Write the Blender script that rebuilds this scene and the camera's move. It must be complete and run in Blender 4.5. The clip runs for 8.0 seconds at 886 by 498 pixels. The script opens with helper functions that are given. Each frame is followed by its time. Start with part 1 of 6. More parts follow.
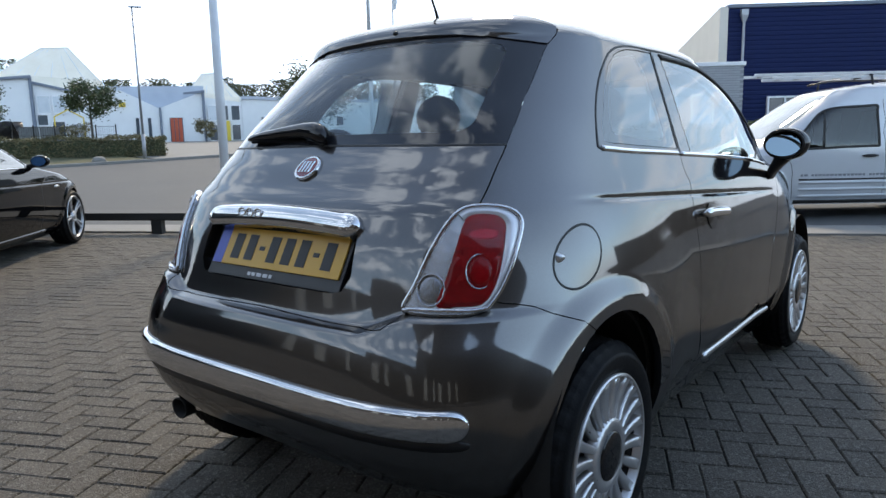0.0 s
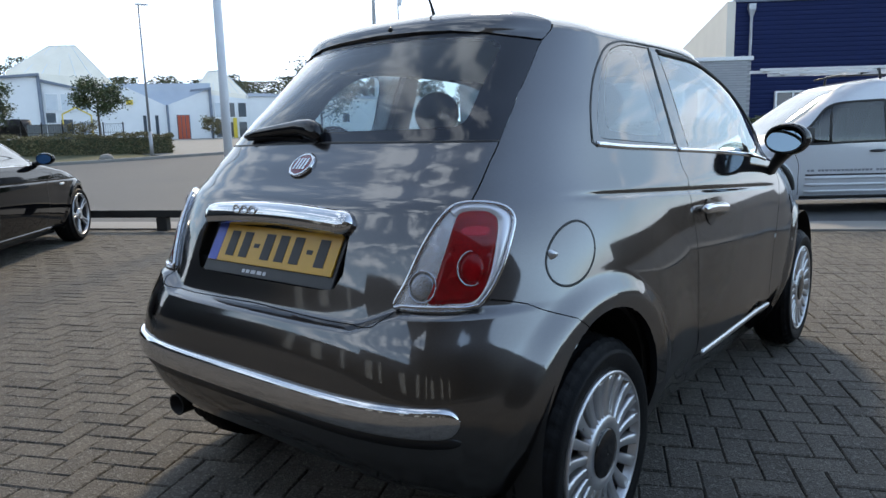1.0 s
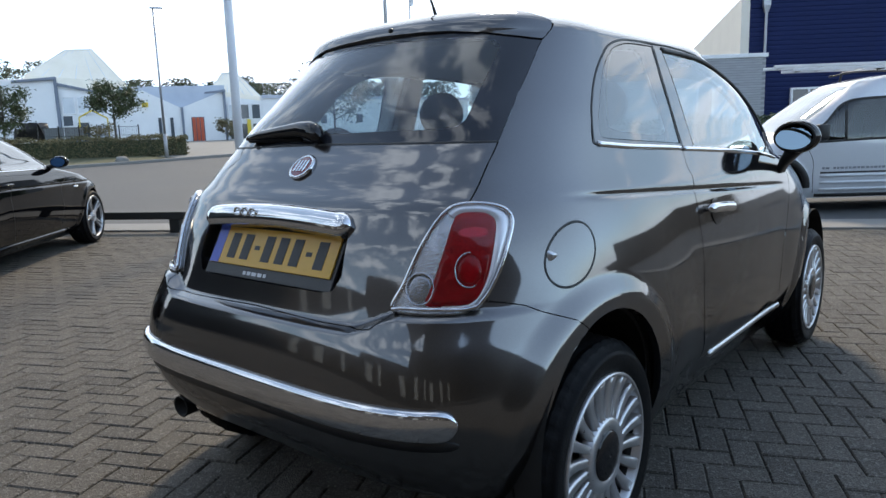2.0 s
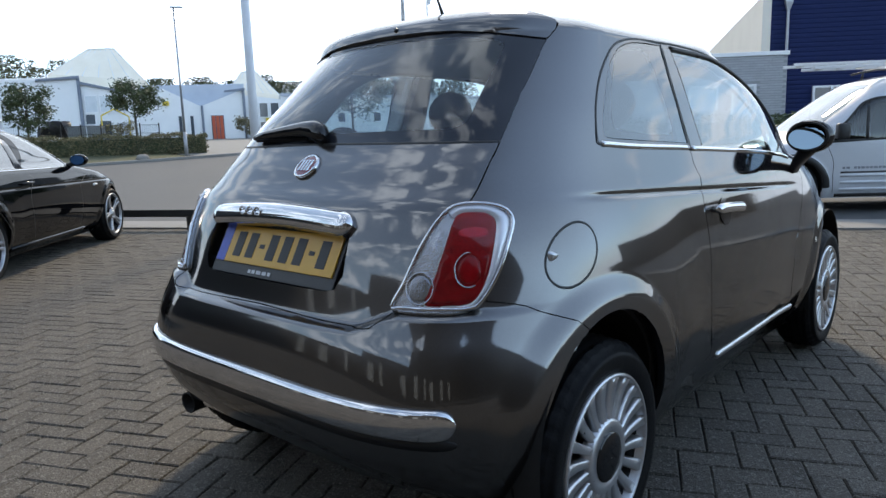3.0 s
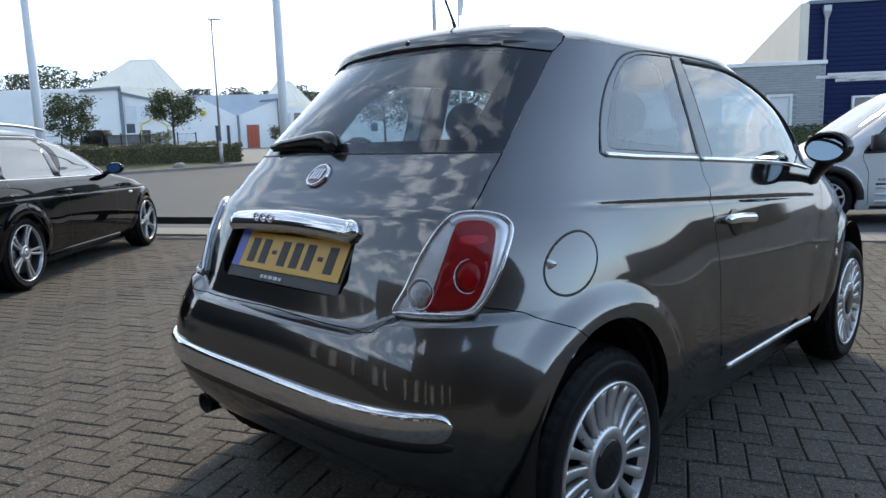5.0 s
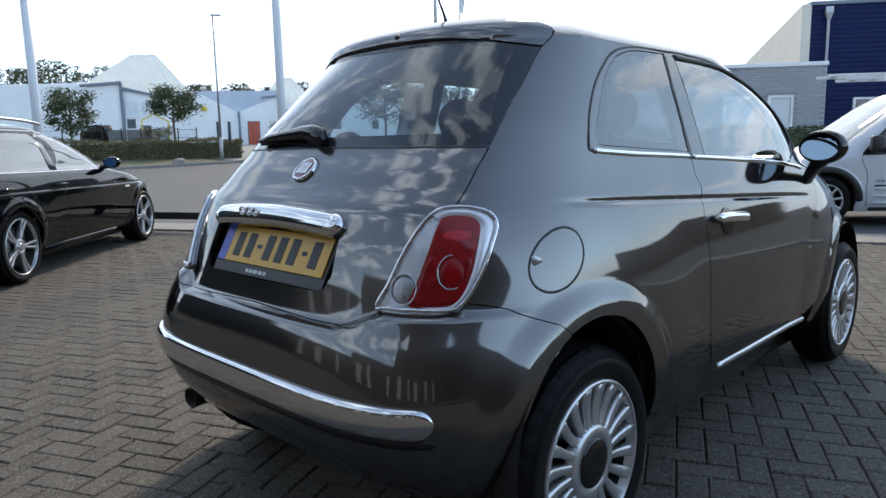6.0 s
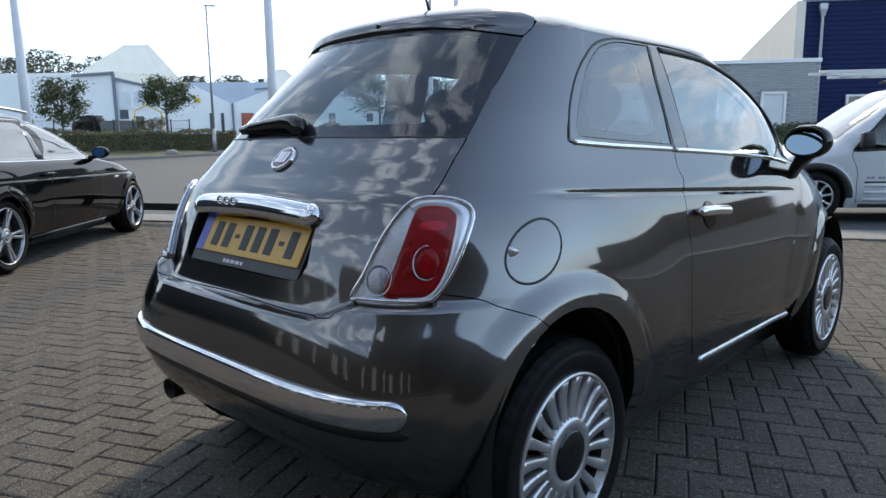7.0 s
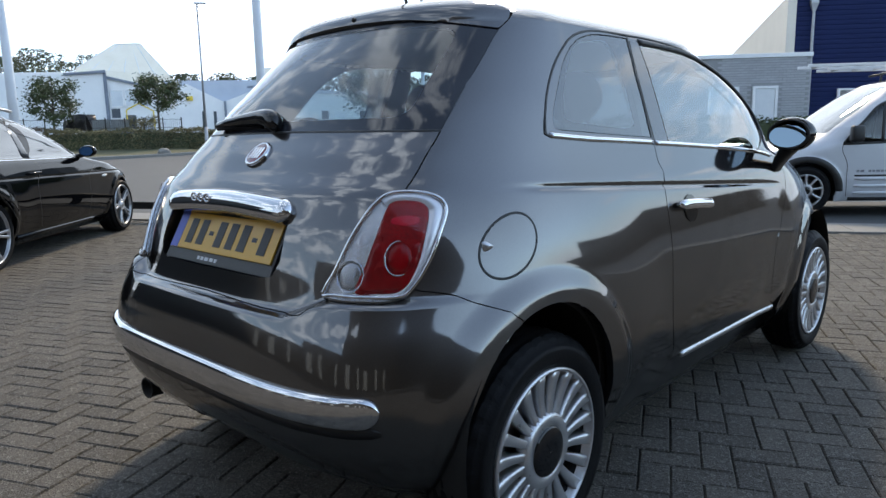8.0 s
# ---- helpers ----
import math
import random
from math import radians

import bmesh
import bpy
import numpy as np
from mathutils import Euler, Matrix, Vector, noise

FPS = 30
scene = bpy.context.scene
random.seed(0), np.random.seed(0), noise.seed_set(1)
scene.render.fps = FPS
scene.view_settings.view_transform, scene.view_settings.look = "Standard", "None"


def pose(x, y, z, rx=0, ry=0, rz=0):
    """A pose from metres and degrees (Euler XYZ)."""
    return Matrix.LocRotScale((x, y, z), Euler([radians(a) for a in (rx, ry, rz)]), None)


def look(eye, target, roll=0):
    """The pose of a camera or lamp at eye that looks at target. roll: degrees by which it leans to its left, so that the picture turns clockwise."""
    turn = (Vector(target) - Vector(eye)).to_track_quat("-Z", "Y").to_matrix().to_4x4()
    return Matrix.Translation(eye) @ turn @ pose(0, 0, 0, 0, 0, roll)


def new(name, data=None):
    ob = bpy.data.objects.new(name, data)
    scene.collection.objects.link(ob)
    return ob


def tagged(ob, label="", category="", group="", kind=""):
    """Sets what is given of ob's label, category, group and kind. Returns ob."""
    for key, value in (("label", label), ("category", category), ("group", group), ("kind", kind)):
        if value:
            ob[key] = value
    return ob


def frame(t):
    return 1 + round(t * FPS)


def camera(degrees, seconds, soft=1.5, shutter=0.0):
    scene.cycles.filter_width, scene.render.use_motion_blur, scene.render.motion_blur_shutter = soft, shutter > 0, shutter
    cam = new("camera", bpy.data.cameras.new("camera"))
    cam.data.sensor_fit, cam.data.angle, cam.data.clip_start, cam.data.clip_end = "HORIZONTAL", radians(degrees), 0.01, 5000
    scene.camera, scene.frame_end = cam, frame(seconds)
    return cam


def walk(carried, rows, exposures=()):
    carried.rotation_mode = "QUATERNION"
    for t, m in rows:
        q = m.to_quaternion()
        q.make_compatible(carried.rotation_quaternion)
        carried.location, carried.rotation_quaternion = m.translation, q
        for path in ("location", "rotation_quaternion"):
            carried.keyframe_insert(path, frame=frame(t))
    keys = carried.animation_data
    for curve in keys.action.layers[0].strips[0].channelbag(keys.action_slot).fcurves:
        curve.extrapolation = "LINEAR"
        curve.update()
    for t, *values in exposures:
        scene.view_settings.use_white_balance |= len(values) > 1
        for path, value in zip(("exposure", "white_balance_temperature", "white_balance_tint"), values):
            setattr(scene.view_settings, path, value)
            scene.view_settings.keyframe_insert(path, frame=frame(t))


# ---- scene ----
cam = camera(65.9, 8.0)
PATH = [
    (0, (1.466, -1.608, 1.12), (0.248, -0.053, 0.806), -1.3),
    (0.5, (1.48, -1.597, 1.12), (0.254, -0.049, 0.799), -1.3),
    (1, (1.491, -1.584, 1.12), (0.258, -0.043, 0.796), -1.5),
    (1.5, (1.502, -1.571, 1.121), (0.251, -0.045, 0.798), -1.9),
    (3, (1.546, -1.531, 1.124), (0.243, -0.049, 0.798), -1.9),
    (3.5, (1.569, -1.534, 1.13), (0.228, -0.085, 0.808), -2.2),
    (4, (1.594, -1.536, 1.128), (0.236, -0.102, 0.817), -2.0),
    (5.5, (1.636, -1.497, 1.119), (0.259, -0.077, 0.824), -1.6),
    (6, (1.643, -1.478, 1.113), (0.27, -0.055, 0.812), -1.2),
    (6.5, (1.653, -1.459, 1.11), (0.291, -0.027, 0.803), -0.9),
    (7, (1.666, -1.442, 1.103), (0.307, -0.009, 0.784), -0.7),
    (7.5, (1.681, -1.416, 1.098), (0.336, 0.027, 0.767), -0.9),
    (8, (1.69, -1.394, 1.095), (0.343, 0.047, 0.767), -1.1),
]
walk(cam, [(t, look(eye, target, roll)) for t, eye, target, roll in PATH], [(0, -0.02, 8350, 10)])

# ---- light ----
SUN_AZ, SUN_EL = radians(-34), radians(38)      # bearing from +y, to the left, behind thin cloud
world = bpy.data.worlds.new("sky")
scene.world = world
world.use_nodes = True
wt = world.node_tree
wt.nodes.clear()


def wnode(kind, **values):
    n = wt.nodes.new(kind)
    for key, value in values.items():
        n.inputs[key].default_value = value
    return n


w_out = wnode("ShaderNodeOutputWorld")
w_bg = wnode("ShaderNodeBackground", Strength=0.74)
sky = wnode("ShaderNodeTexSky")
sky.sky_type, sky.sun_disc = "NISHITA", False
sky.sun_elevation, sky.sun_rotation = SUN_EL, SUN_AZ
sky.air_density, sky.dust_density = 1.0, 0.1
sky.ozone_density = 1.6
sky_gain = wnode("ShaderNodeVectorMath")
sky_gain.operation = "SCALE"
sky_gain.inputs["Scale"].default_value = 0.33
w_geo = wnode("ShaderNodeTexCoord")
w_sep = wnode("ShaderNodeSeparateXYZ")
w_up = wnode("ShaderNodeMath")
w_up.operation = "ADD"
w_up.inputs[1].default_value = 0.22
w_div = wnode("ShaderNodeVectorMath")
w_div.operation = "DIVIDE"
w_comb = wnode("ShaderNodeCombineXYZ")
w_noise = wnode("ShaderNodeTexNoise", Scale=2.8, Detail=10.0, Roughness=0.64, Distortion=0.3)
w_cov = wnode("ShaderNodeMapRange")
w_cov.interpolation_type = "SMOOTHSTEP"
w_cov.inputs["From Min"].default_value, w_cov.inputs["From Max"].default_value = 0.48, 0.60
w_haze = wnode("ShaderNodeMapRange")
w_haze.interpolation_type = "SMOOTHSTEP"
w_haze.inputs["From Min"].default_value, w_haze.inputs["From Max"].default_value = 0.17, 0.02
w_max = wnode("ShaderNodeMath")
w_max.operation = "MAXIMUM"
# thin bright cloud lies low under the sun
w_dot = wnode("ShaderNodeVectorMath")
w_dot.operation = "DOT_PRODUCT"
GLOW_EL = radians(14)
w_dot.inputs[1].default_value = (math.sin(SUN_AZ) * math.cos(GLOW_EL), math.cos(SUN_AZ) * math.cos(GLOW_EL), math.sin(GLOW_EL))
w_glow = wnode("ShaderNodeMapRange")
w_glow.interpolation_type = "SMOOTHSTEP"
w_glow.inputs["From Min"].default_value, w_glow.inputs["From Max"].default_value = 0.70, 0.88
w_all = wnode("ShaderNodeMath")
w_all.operation = "MAXIMUM"
w_tone = wnode("ShaderNodeTexNoise", Scale=5.0, Detail=6.0, Roughness=0.6)
w_ramp = wnode("ShaderNodeMapRange")
w_ramp.inputs["To Min"].default_value, w_ramp.inputs["To Max"].default_value = 1.8, 3.4
w_cloud = wnode("ShaderNodeVectorMath")
w_cloud.operation = "SCALE"
w_cloud.inputs[0].default_value = (0.69, 0.90, 1.27)
w_mix = wnode("ShaderNodeMix")
w_mix.data_type = "RGBA"
wl = wt.links.new
wl(w_geo.outputs["Generated"], w_sep.inputs[0])
wl(w_sep.outputs["Z"], w_up.inputs[0])
for axis in "XYZ":
    wl(w_up.outputs[0], w_comb.inputs[axis])
wl(w_geo.outputs["Generated"], w_div.inputs[0])
wl(w_comb.outputs[0], w_div.inputs[1])
# streaks of cloud, and a clear gap to one side
w_turn, w_long = wnode("ShaderNodeMapping"), wnode("ShaderNodeMapping")
w_turn.inputs["Rotation"].default_value = (0, 0, radians(8))
w_long.inputs["Scale"].default_value = (1.15, 2.0, 1.0)
wl(w_div.outputs[0], w_turn.inputs["Vector"])
wl(w_turn.outputs[0], w_long.inputs["Vector"])
wl(w_long.outputs[0], w_noise.inputs["Vector"])
w_gap = wnode("ShaderNodeVectorMath")
w_gap.operation = "DOT_PRODUCT"
w_gap.inputs[1].default_value = (0.93, 0.05, 0.36)
w_open = wnode("ShaderNodeMapRange")
w_open.interpolation_type = "SMOOTHSTEP"
w_open.inputs["From Min"].default_value, w_open.inputs["From Max"].default_value = 0.35, 0.85
w_open.inputs["To Max"].default_value = 0.27
w_less = wnode("ShaderNodeMath")
w_less.operation = "SUBTRACT"
wl(w_geo.outputs["Generated"], w_gap.inputs[0])
wl(w_gap.outputs["Value"], w_open.inputs["Value"])
wl(w_noise.outputs[0], w_less.inputs[0])
wl(w_open.outputs[0], w_less.inputs[1])
# the blue pales and dims towards the hazy horizon
w_low = wnode("ShaderNodeMapRange")
w_low.inputs["From Min"].default_value, w_low.inputs["From Max"].default_value = 0.0, 0.40
w_low.inputs["To Min"].default_value, w_low.inputs["To Max"].default_value = 0.32, 0.47
wl(w_sep.outputs["Z"], w_low.inputs["Value"])
w_side = wnode("ShaderNodeMath")
w_side.operation = "MULTIPLY_ADD"
w_side.inputs[1].default_value = 1.5
wl(w_open.outputs[0], w_side.inputs[0])
wl(w_low.outputs[0], w_side.inputs[2])
wl(w_side.outputs[0], sky_gain.inputs["Scale"])
wl(w_div.outputs[0], w_tone.inputs["Vector"])
wl(w_less.outputs[0], w_cov.inputs["Value"])
wl(w_sep.outputs["Z"], w_haze.inputs["Value"])
wl(w_cov.outputs[0], w_max.inputs[0])
wl(w_haze.outputs[0], w_max.inputs[1])
wl(w_tone.outputs[0], w_ramp.inputs["Value"])
w_thin = wnode("ShaderNodeMath")
w_thin.operation = "MULTIPLY_ADD"
w_thin.inputs[1].default_value, w_thin.inputs[2].default_value = 0.15, 1.0
w_bright = wnode("ShaderNodeMath")
w_bright.operation = "MULTIPLY"
wl(w_glow.outputs[0], w_thin.inputs[0])
wl(w_ramp.outputs[0], w_bright.inputs[0])
wl(w_thin.outputs[0], w_bright.inputs[1])
wl(w_bright.outputs[0], w_cloud.inputs["Scale"])
wl(sky.outputs[0], sky_gain.inputs[0])
wl(w_geo.outputs["Generated"], w_dot.inputs[0])
wl(w_dot.outputs["Value"], w_glow.inputs["Value"])
wl(w_max.outputs[0], w_all.inputs[0])
wl(w_glow.outputs[0], w_all.inputs[1])
wl(w_all.outputs[0], w_mix.inputs["Factor"])
# cool haze low in the sky
w_cool = wnode("ShaderNodeMix")
w_cool.data_type = "RGBA"
w_cool.inputs["A"].default_value, w_cool.inputs["B"].default_value = (0.72, 0.90, 1.16, 1), (1, 1, 1, 1)
w_rise = wnode("ShaderNodeMapRange")
w_rise.interpolation_type = "SMOOTHSTEP"
w_rise.inputs["From Max"].default_value = 0.40
w_tint = wnode("ShaderNodeVectorMath")
w_tint.operation = "MULTIPLY"
wl(w_sep.outputs["Z"], w_rise.inputs["Value"])
wl(w_rise.outputs[0], w_cool.inputs["Factor"])
wl(sky_gain.outputs[0], w_tint.inputs[0])
wl(w_cool.outputs["Result"], w_tint.inputs[1])
wl(w_tint.outputs[0], w_mix.inputs["A"])
wl(w_cloud.outputs[0], w_mix.inputs["B"])
wl(w_mix.outputs["Result"], w_bg.inputs["Color"])
wl(w_bg.outputs[0], w_out.inputs[0])

sun = new("sun", bpy.data.lights.new("sun", "SUN"))
sun.data.energy, sun.data.angle, sun.data.color = 3.1, radians(7), (1.0, 0.93, 0.82)
sun_way = Vector((math.sin(SUN_AZ) * math.cos(SUN_EL), math.cos(SUN_AZ) * math.cos(SUN_EL), math.sin(SUN_EL)))
sun.matrix_world = look(sun_way * 100, (0, 0, 0))

# ---- materials ----
def nodes_of(name):
    m = bpy.data.materials.new(name)
    m.use_nodes = True
    t = m.node_tree
    return m, t, t.nodes["Principled BSDF"]


def add(t, kind, links=(), **values):
    n = t.nodes.new(kind)
    for key, value in values.items():
        n.inputs[key].default_value = value
    for key, socket in links:
        t.links.new(socket, n.inputs[key])
    return n


def mat(name, low, high=None, rough=0.5, metal=0.0, scale=6.0, bump=0.0, bump_scale=60.0, coat=0.0, rough_var=0.1, spread=0.0, random_tone=0.0, spec=0.5):
    """A surface whose colour wanders between two tones, with worn gloss and fine relief, in object metres."""
    high = high or tuple(c * 1.12 for c in low)
    m, t, p = nodes_of(name)
    co = add(t, "ShaderNodeTexCoord")
    wide = add(t, "ShaderNodeTexNoise", [("Vector", co.outputs["Object"])], Scale=scale, Detail=5.0, Roughness=0.6)
    fine = add(t, "ShaderNodeTexNoise", [("Vector", co.outputs["Object"])], Scale=bump_scale, Detail=3.0, Roughness=0.65)
    both = add(t, "ShaderNodeMix", [("A", wide.outputs[0]), ("B", fine.outputs[0])], Factor=0.35 + spread)
    stretch = add(t, "ShaderNodeMapRange", [("Value", both.outputs[0])])
    stretch.inputs["From Min"].default_value, stretch.inputs["From Max"].default_value = 0.32, 0.68
    colour = add(t, "ShaderNodeMix", [("Factor", stretch.outputs[0])])
    colour.data_type = "RGBA"
    colour.inputs["A"].default_value, colour.inputs["B"].default_value = (*low, 1), (*high, 1)
    last = colour.outputs["Result"]
    if random_tone:
        info = add(t, "ShaderNodeObjectInfo")
        isle = add(t, "ShaderNodeNewGeometry")
        mixr = add(t, "ShaderNodeMath", [(0, info.outputs["Random"]), (1, isle.outputs["Random Per Island"])])
        frac = add(t, "ShaderNodeMath", [(0, mixr.outputs[0])])
        frac.operation = "FRACT"
        val = add(t, "ShaderNodeMapRange", [("Value", frac.outputs[0])])
        val.inputs["To Min"].default_value, val.inputs["To Max"].default_value = 1 - random_tone, 1 + random_tone
        hsv = add(t, "ShaderNodeHueSaturation", [("Color", last), ("Value", val.outputs[0])])
        last = hsv.outputs[0]
    t.links.new(last, p.inputs["Base Color"])
    r = add(t, "ShaderNodeMapRange", [("Value", wide.outputs[0])])
    r.inputs["From Min"].default_value, r.inputs["From Max"].default_value = 0.3, 0.7
    r.inputs["To Min"].default_value, r.inputs["To Max"].default_value = max(0.02, rough - rough_var * rough), min(1, rough + rough_var * rough)
    t.links.new(r.outputs[0], p.inputs["Roughness"])
    p.inputs["Metallic"].default_value = metal
    p.inputs["Coat Weight"].default_value = coat
    p.inputs["Coat Roughness"].default_value = 0.02
    p.inputs["Specular IOR Level"].default_value = spec
    if bump:
        b = add(t, "ShaderNodeBump", [("Height", fine.outputs[0])], Strength=bump, Distance=0.004)
        t.links.new(b.outputs[0], p.inputs["Normal"])
    return m


def car_paint(name, colour, metal=0.55, rough=0.38, coat_ior=1.55, spec=0.3, peel_rough=0.015):
    """Two-coat metallic paint: fine flakes under clear lacquer with a trace of orange peel."""
    m, t, p = nodes_of(name)
    co = add(t, "ShaderNodeTexCoord")
    flake = add(t, "ShaderNodeTexVoronoi", [("Vector", co.outputs["Object"])], Scale=900.0)
    tone = add(t, "ShaderNodeMix", [("Factor", flake.outputs["Color"])])
    tone.data_type = "RGBA"
    tone.inputs["A"].default_value = (*(c * 0.86 for c in colour), 1)
    tone.inputs["B"].default_value = (*(c * 1.16 for c in colour), 1)
    t.links.new(tone.outputs["Result"], p.inputs["Base Color"])
    dust = add(t, "ShaderNodeTexNoise", [("Vector", co.outputs["Object"])], Scale=5.0, Detail=5.0)
    r = add(t, "ShaderNodeMapRange", [("Value", dust.outputs[0])])
    r.inputs["To Min"].default_value, r.inputs["To Max"].default_value = rough - 0.05, rough + 0.06
    t.links.new(r.outputs[0], p.inputs["Roughness"])
    p.inputs["Metallic"].default_value = metal
    p.inputs["Coat Weight"].default_value, p.inputs["Coat Roughness"].default_value = 1.0, peel_rough
    p.inputs["Coat IOR"].default_value = coat_ior
    p.inputs["Specular IOR Level"].default_value = spec
    p.inputs["Specular Tint"].default_value = (0.28, 0.28, 0.29, 1)
    peel = add(t, "ShaderNodeTexNoise", [("Vector", co.outputs["Object"])], Scale=240.0, Detail=1.0)
    b = add(t, "ShaderNodeBump", [("Height", peel.outputs[0])], Strength=0.012, Distance=0.002)
    t.links.new(b.outputs[0], p.inputs["Coat Normal"])
    return m


def window_glass(name, tint, ior=0.06, gloss=1.0):
    """Thin glass: what lies behind shows through the tint, and the surface mirrors by a share that grows towards grazing views."""
    m, t, p = nodes_of(name)
    t.nodes.remove(p)
    clear = add(t, "ShaderNodeBsdfTransparent", Color=(*tint, 1))
    shine = add(t, "ShaderNodeBsdfGlossy", Roughness=0.01, Color=(gloss, gloss, gloss, 1))
    face = add(t, "ShaderNodeLayerWeight", Blend=0.5)
    steep = add(t, "ShaderNodeMath", [(0, face.outputs["Facing"])])
    steep.operation = "POWER"
    steep.inputs[1].default_value = 4.0
    fres = add(t, "ShaderNodeMapRange", [("Value", steep.outputs[0])])
    fres.inputs["To Min"].default_value, fres.inputs["To Max"].default_value = ior, 1.0
    mix = add(t, "ShaderNodeMixShader", [(0, fres.outputs[0]), (1, clear.outputs[0]), (2, shine.outputs[0])])
    t.links.new(mix.outputs[0], t.nodes["Material Output"].inputs[0])
    return m


PAINT = car_paint("grey_metallic_paint", (0.060, 0.056, 0.056), 1.0, 0.30, 2.1, 0.3, 0.045)
BLACK_PAINT = car_paint("black_paint", (0.002, 0.002, 0.0025), 0.0, 0.3, 1.38, 0.0)
SILVER_PAINT = car_paint("silver_paint", (0.56, 0.58, 0.61), 0.25, 0.4)
CHROME = mat("chrome", (0.62, 0.62, 0.63), (0.68, 0.68, 0.69), 0.05, 1.0, 9, 0.0, coat=0.0)
STEEL = mat("brushed_aluminium", (0.52, 0.53, 0.55), (0.60, 0.61, 0.62), 0.33, 1.0, 14)
ALLOY = mat("silver_alloy", (0.52, 0.52, 0.53), (0.62, 0.62, 0.63), 0.30, 0.75, 20, 0.05, 200, coat=0.6)
WORN_ALLOY = mat("grey_alloy", (0.40, 0.40, 0.41), (0.54, 0.54, 0.55), 0.3, 0.8, 20, coat=0.4)
DARK_ALLOY = mat("gunmetal_alloy", (0.16, 0.16, 0.17), (0.24, 0.24, 0.25), 0.3, 0.9, 20, coat=0.5)
RUBBER = mat("tyre_rubber", (0.003, 0.003, 0.0035), (0.008, 0.008, 0.009), 0.6, 0, 30, 0.25, 150, spec=0.15)
PLASTIC = mat("black_plastic", (0.010, 0.010, 0.011), (0.018, 0.018, 0.019), 0.42, 0, 20, 0.1, 300)
GLOSS_BLACK = mat("gloss_black", (0.006, 0.006, 0.007), (0.010, 0.010, 0.011), 0.09, 0, 8)
SEAL = mat("rubber_seal", (0.008, 0.008, 0.008), (0.016, 0.016, 0.016), 0.55, 0, 40)
FRIT = mat("black_glass_border", (0.010, 0.011, 0.016), (0.014, 0.015, 0.02), 0.03, 0, 6, coat=0.3)
SIDE_BORDER = window_glass("printed_side_glass", (0.16, 0.19, 0.20), 0.13)
GREY_PILLAR = mat("grey_pillar_cover", (0.035, 0.036, 0.04), (0.05, 0.05, 0.055), 0.16, 0, 12, coat=0.6)
UNDER = mat("dark_underbody", (0.008, 0.008, 0.008), (0.016, 0.015, 0.014), 0.8, 0, 9, 0.2, 60)
TRIM = mat("interior_trim", (0.030, 0.031, 0.034), (0.045, 0.046, 0.05), 0.7, 0, 30, 0.2, 200)
IVORY = mat("pale_headlining", (0.42, 0.41, 0.38), (0.50, 0.49, 0.46), 0.85, 0, 30, 0.2, 200)
CLOTH = mat("dark_seat_cloth", (0.020, 0.022, 0.027), (0.034, 0.036, 0.042), 0.9, 0, 60, 0.3, 400)
GLASS_REAR = window_glass("rear_window_glass", (0.72, 0.81, 0.85), 0.075)
GLASS_SIDE = window_glass("side_window_glass", (0.62, 0.75, 0.77), 0.14)
GLASS_FAR = window_glass("tinted_car_glass", (0.16, 0.20, 0.21), 0.19)
# the dark blue reflection in the estate's mirror is put into the colour
BLUE_REFLECTION = mat("blue_reflection_mirror", (0.05, 0.13, 0.24), (0.06, 0.15, 0.27), 0.03, 1.0, 4)
GLASS_VAN = window_glass("van_door_glass", (0.20, 0.25, 0.25), 0.055)
BARREL = mat("rim_barrel", (0.03, 0.03, 0.032), (0.06, 0.06, 0.062), 0.45, 0.6, 12)
LENS_CLEAR = window_glass("clear_lamp_cover", (0.95, 0.95, 0.96), 0.028)
LAMP_SILVER = mat("lamp_reflector_silver", (0.42, 0.42, 0.43), (0.66, 0.66, 0.67), 0.25, 0.9, 60, 0.5, 220)
LAMP_BAND = mat("satin_chrome", (0.74, 0.75, 0.77), (0.84, 0.85, 0.87), 0.24, 0.45, 30)
RED_LENS = mat("red_lamp_lens", (0.20, 0.001, 0.003), (0.40, 0.003, 0.006), 0.3, 0, 40, 0.25, 160, spec=0.15)
RED_BRIGHT = mat("red_reflector", (0.55, 0.004, 0.022), (0.75, 0.012, 0.04), 0.3, 0, 60, 0.5, 220, spec=0.2)
RED_DEEP = mat("deep_red_bulb_cup", (0.20, 0.001, 0.003), (0.32, 0.003, 0.006), 0.2, 0, 30, spec=0.3)
SILVER_CUP = mat("silver_reflector", (0.34, 0.34, 0.35), (0.48, 0.48, 0.49), 0.22, 0.9, 30, 0.3, 160)
PLATE_YELLOW = mat("yellow_plate", (0.62, 0.33, 0.035), (0.68, 0.37, 0.05), 0.32, 0, 8)
PLATE_BLUE = mat("blue_band", (0.05, 0.09, 0.42), (0.07, 0.12, 0.5), 0.35, 0, 8)
INK = mat("black_ink", (0.012, 0.012, 0.012), (0.02, 0.02, 0.02), 0.5, 0, 20)
WHITE_INK = mat("pale_lettering", (0.55, 0.56, 0.58), (0.66, 0.67, 0.68), 0.5, 0, 20)
GREY_INK = mat("grey_lettering", (0.16, 0.17, 0.20), (0.22, 0.23, 0.26), 0.5, 0, 20)
BADGE_RED = mat("dark_red_enamel", (0.16, 0.018, 0.03), (0.22, 0.03, 0.045), 0.2, 0, 20, coat=0.7)
MIRROR = mat("mirror_glass", (0.60, 0.74, 0.77), (0.62, 0.76, 0.79), 0.02, 1.0, 4)


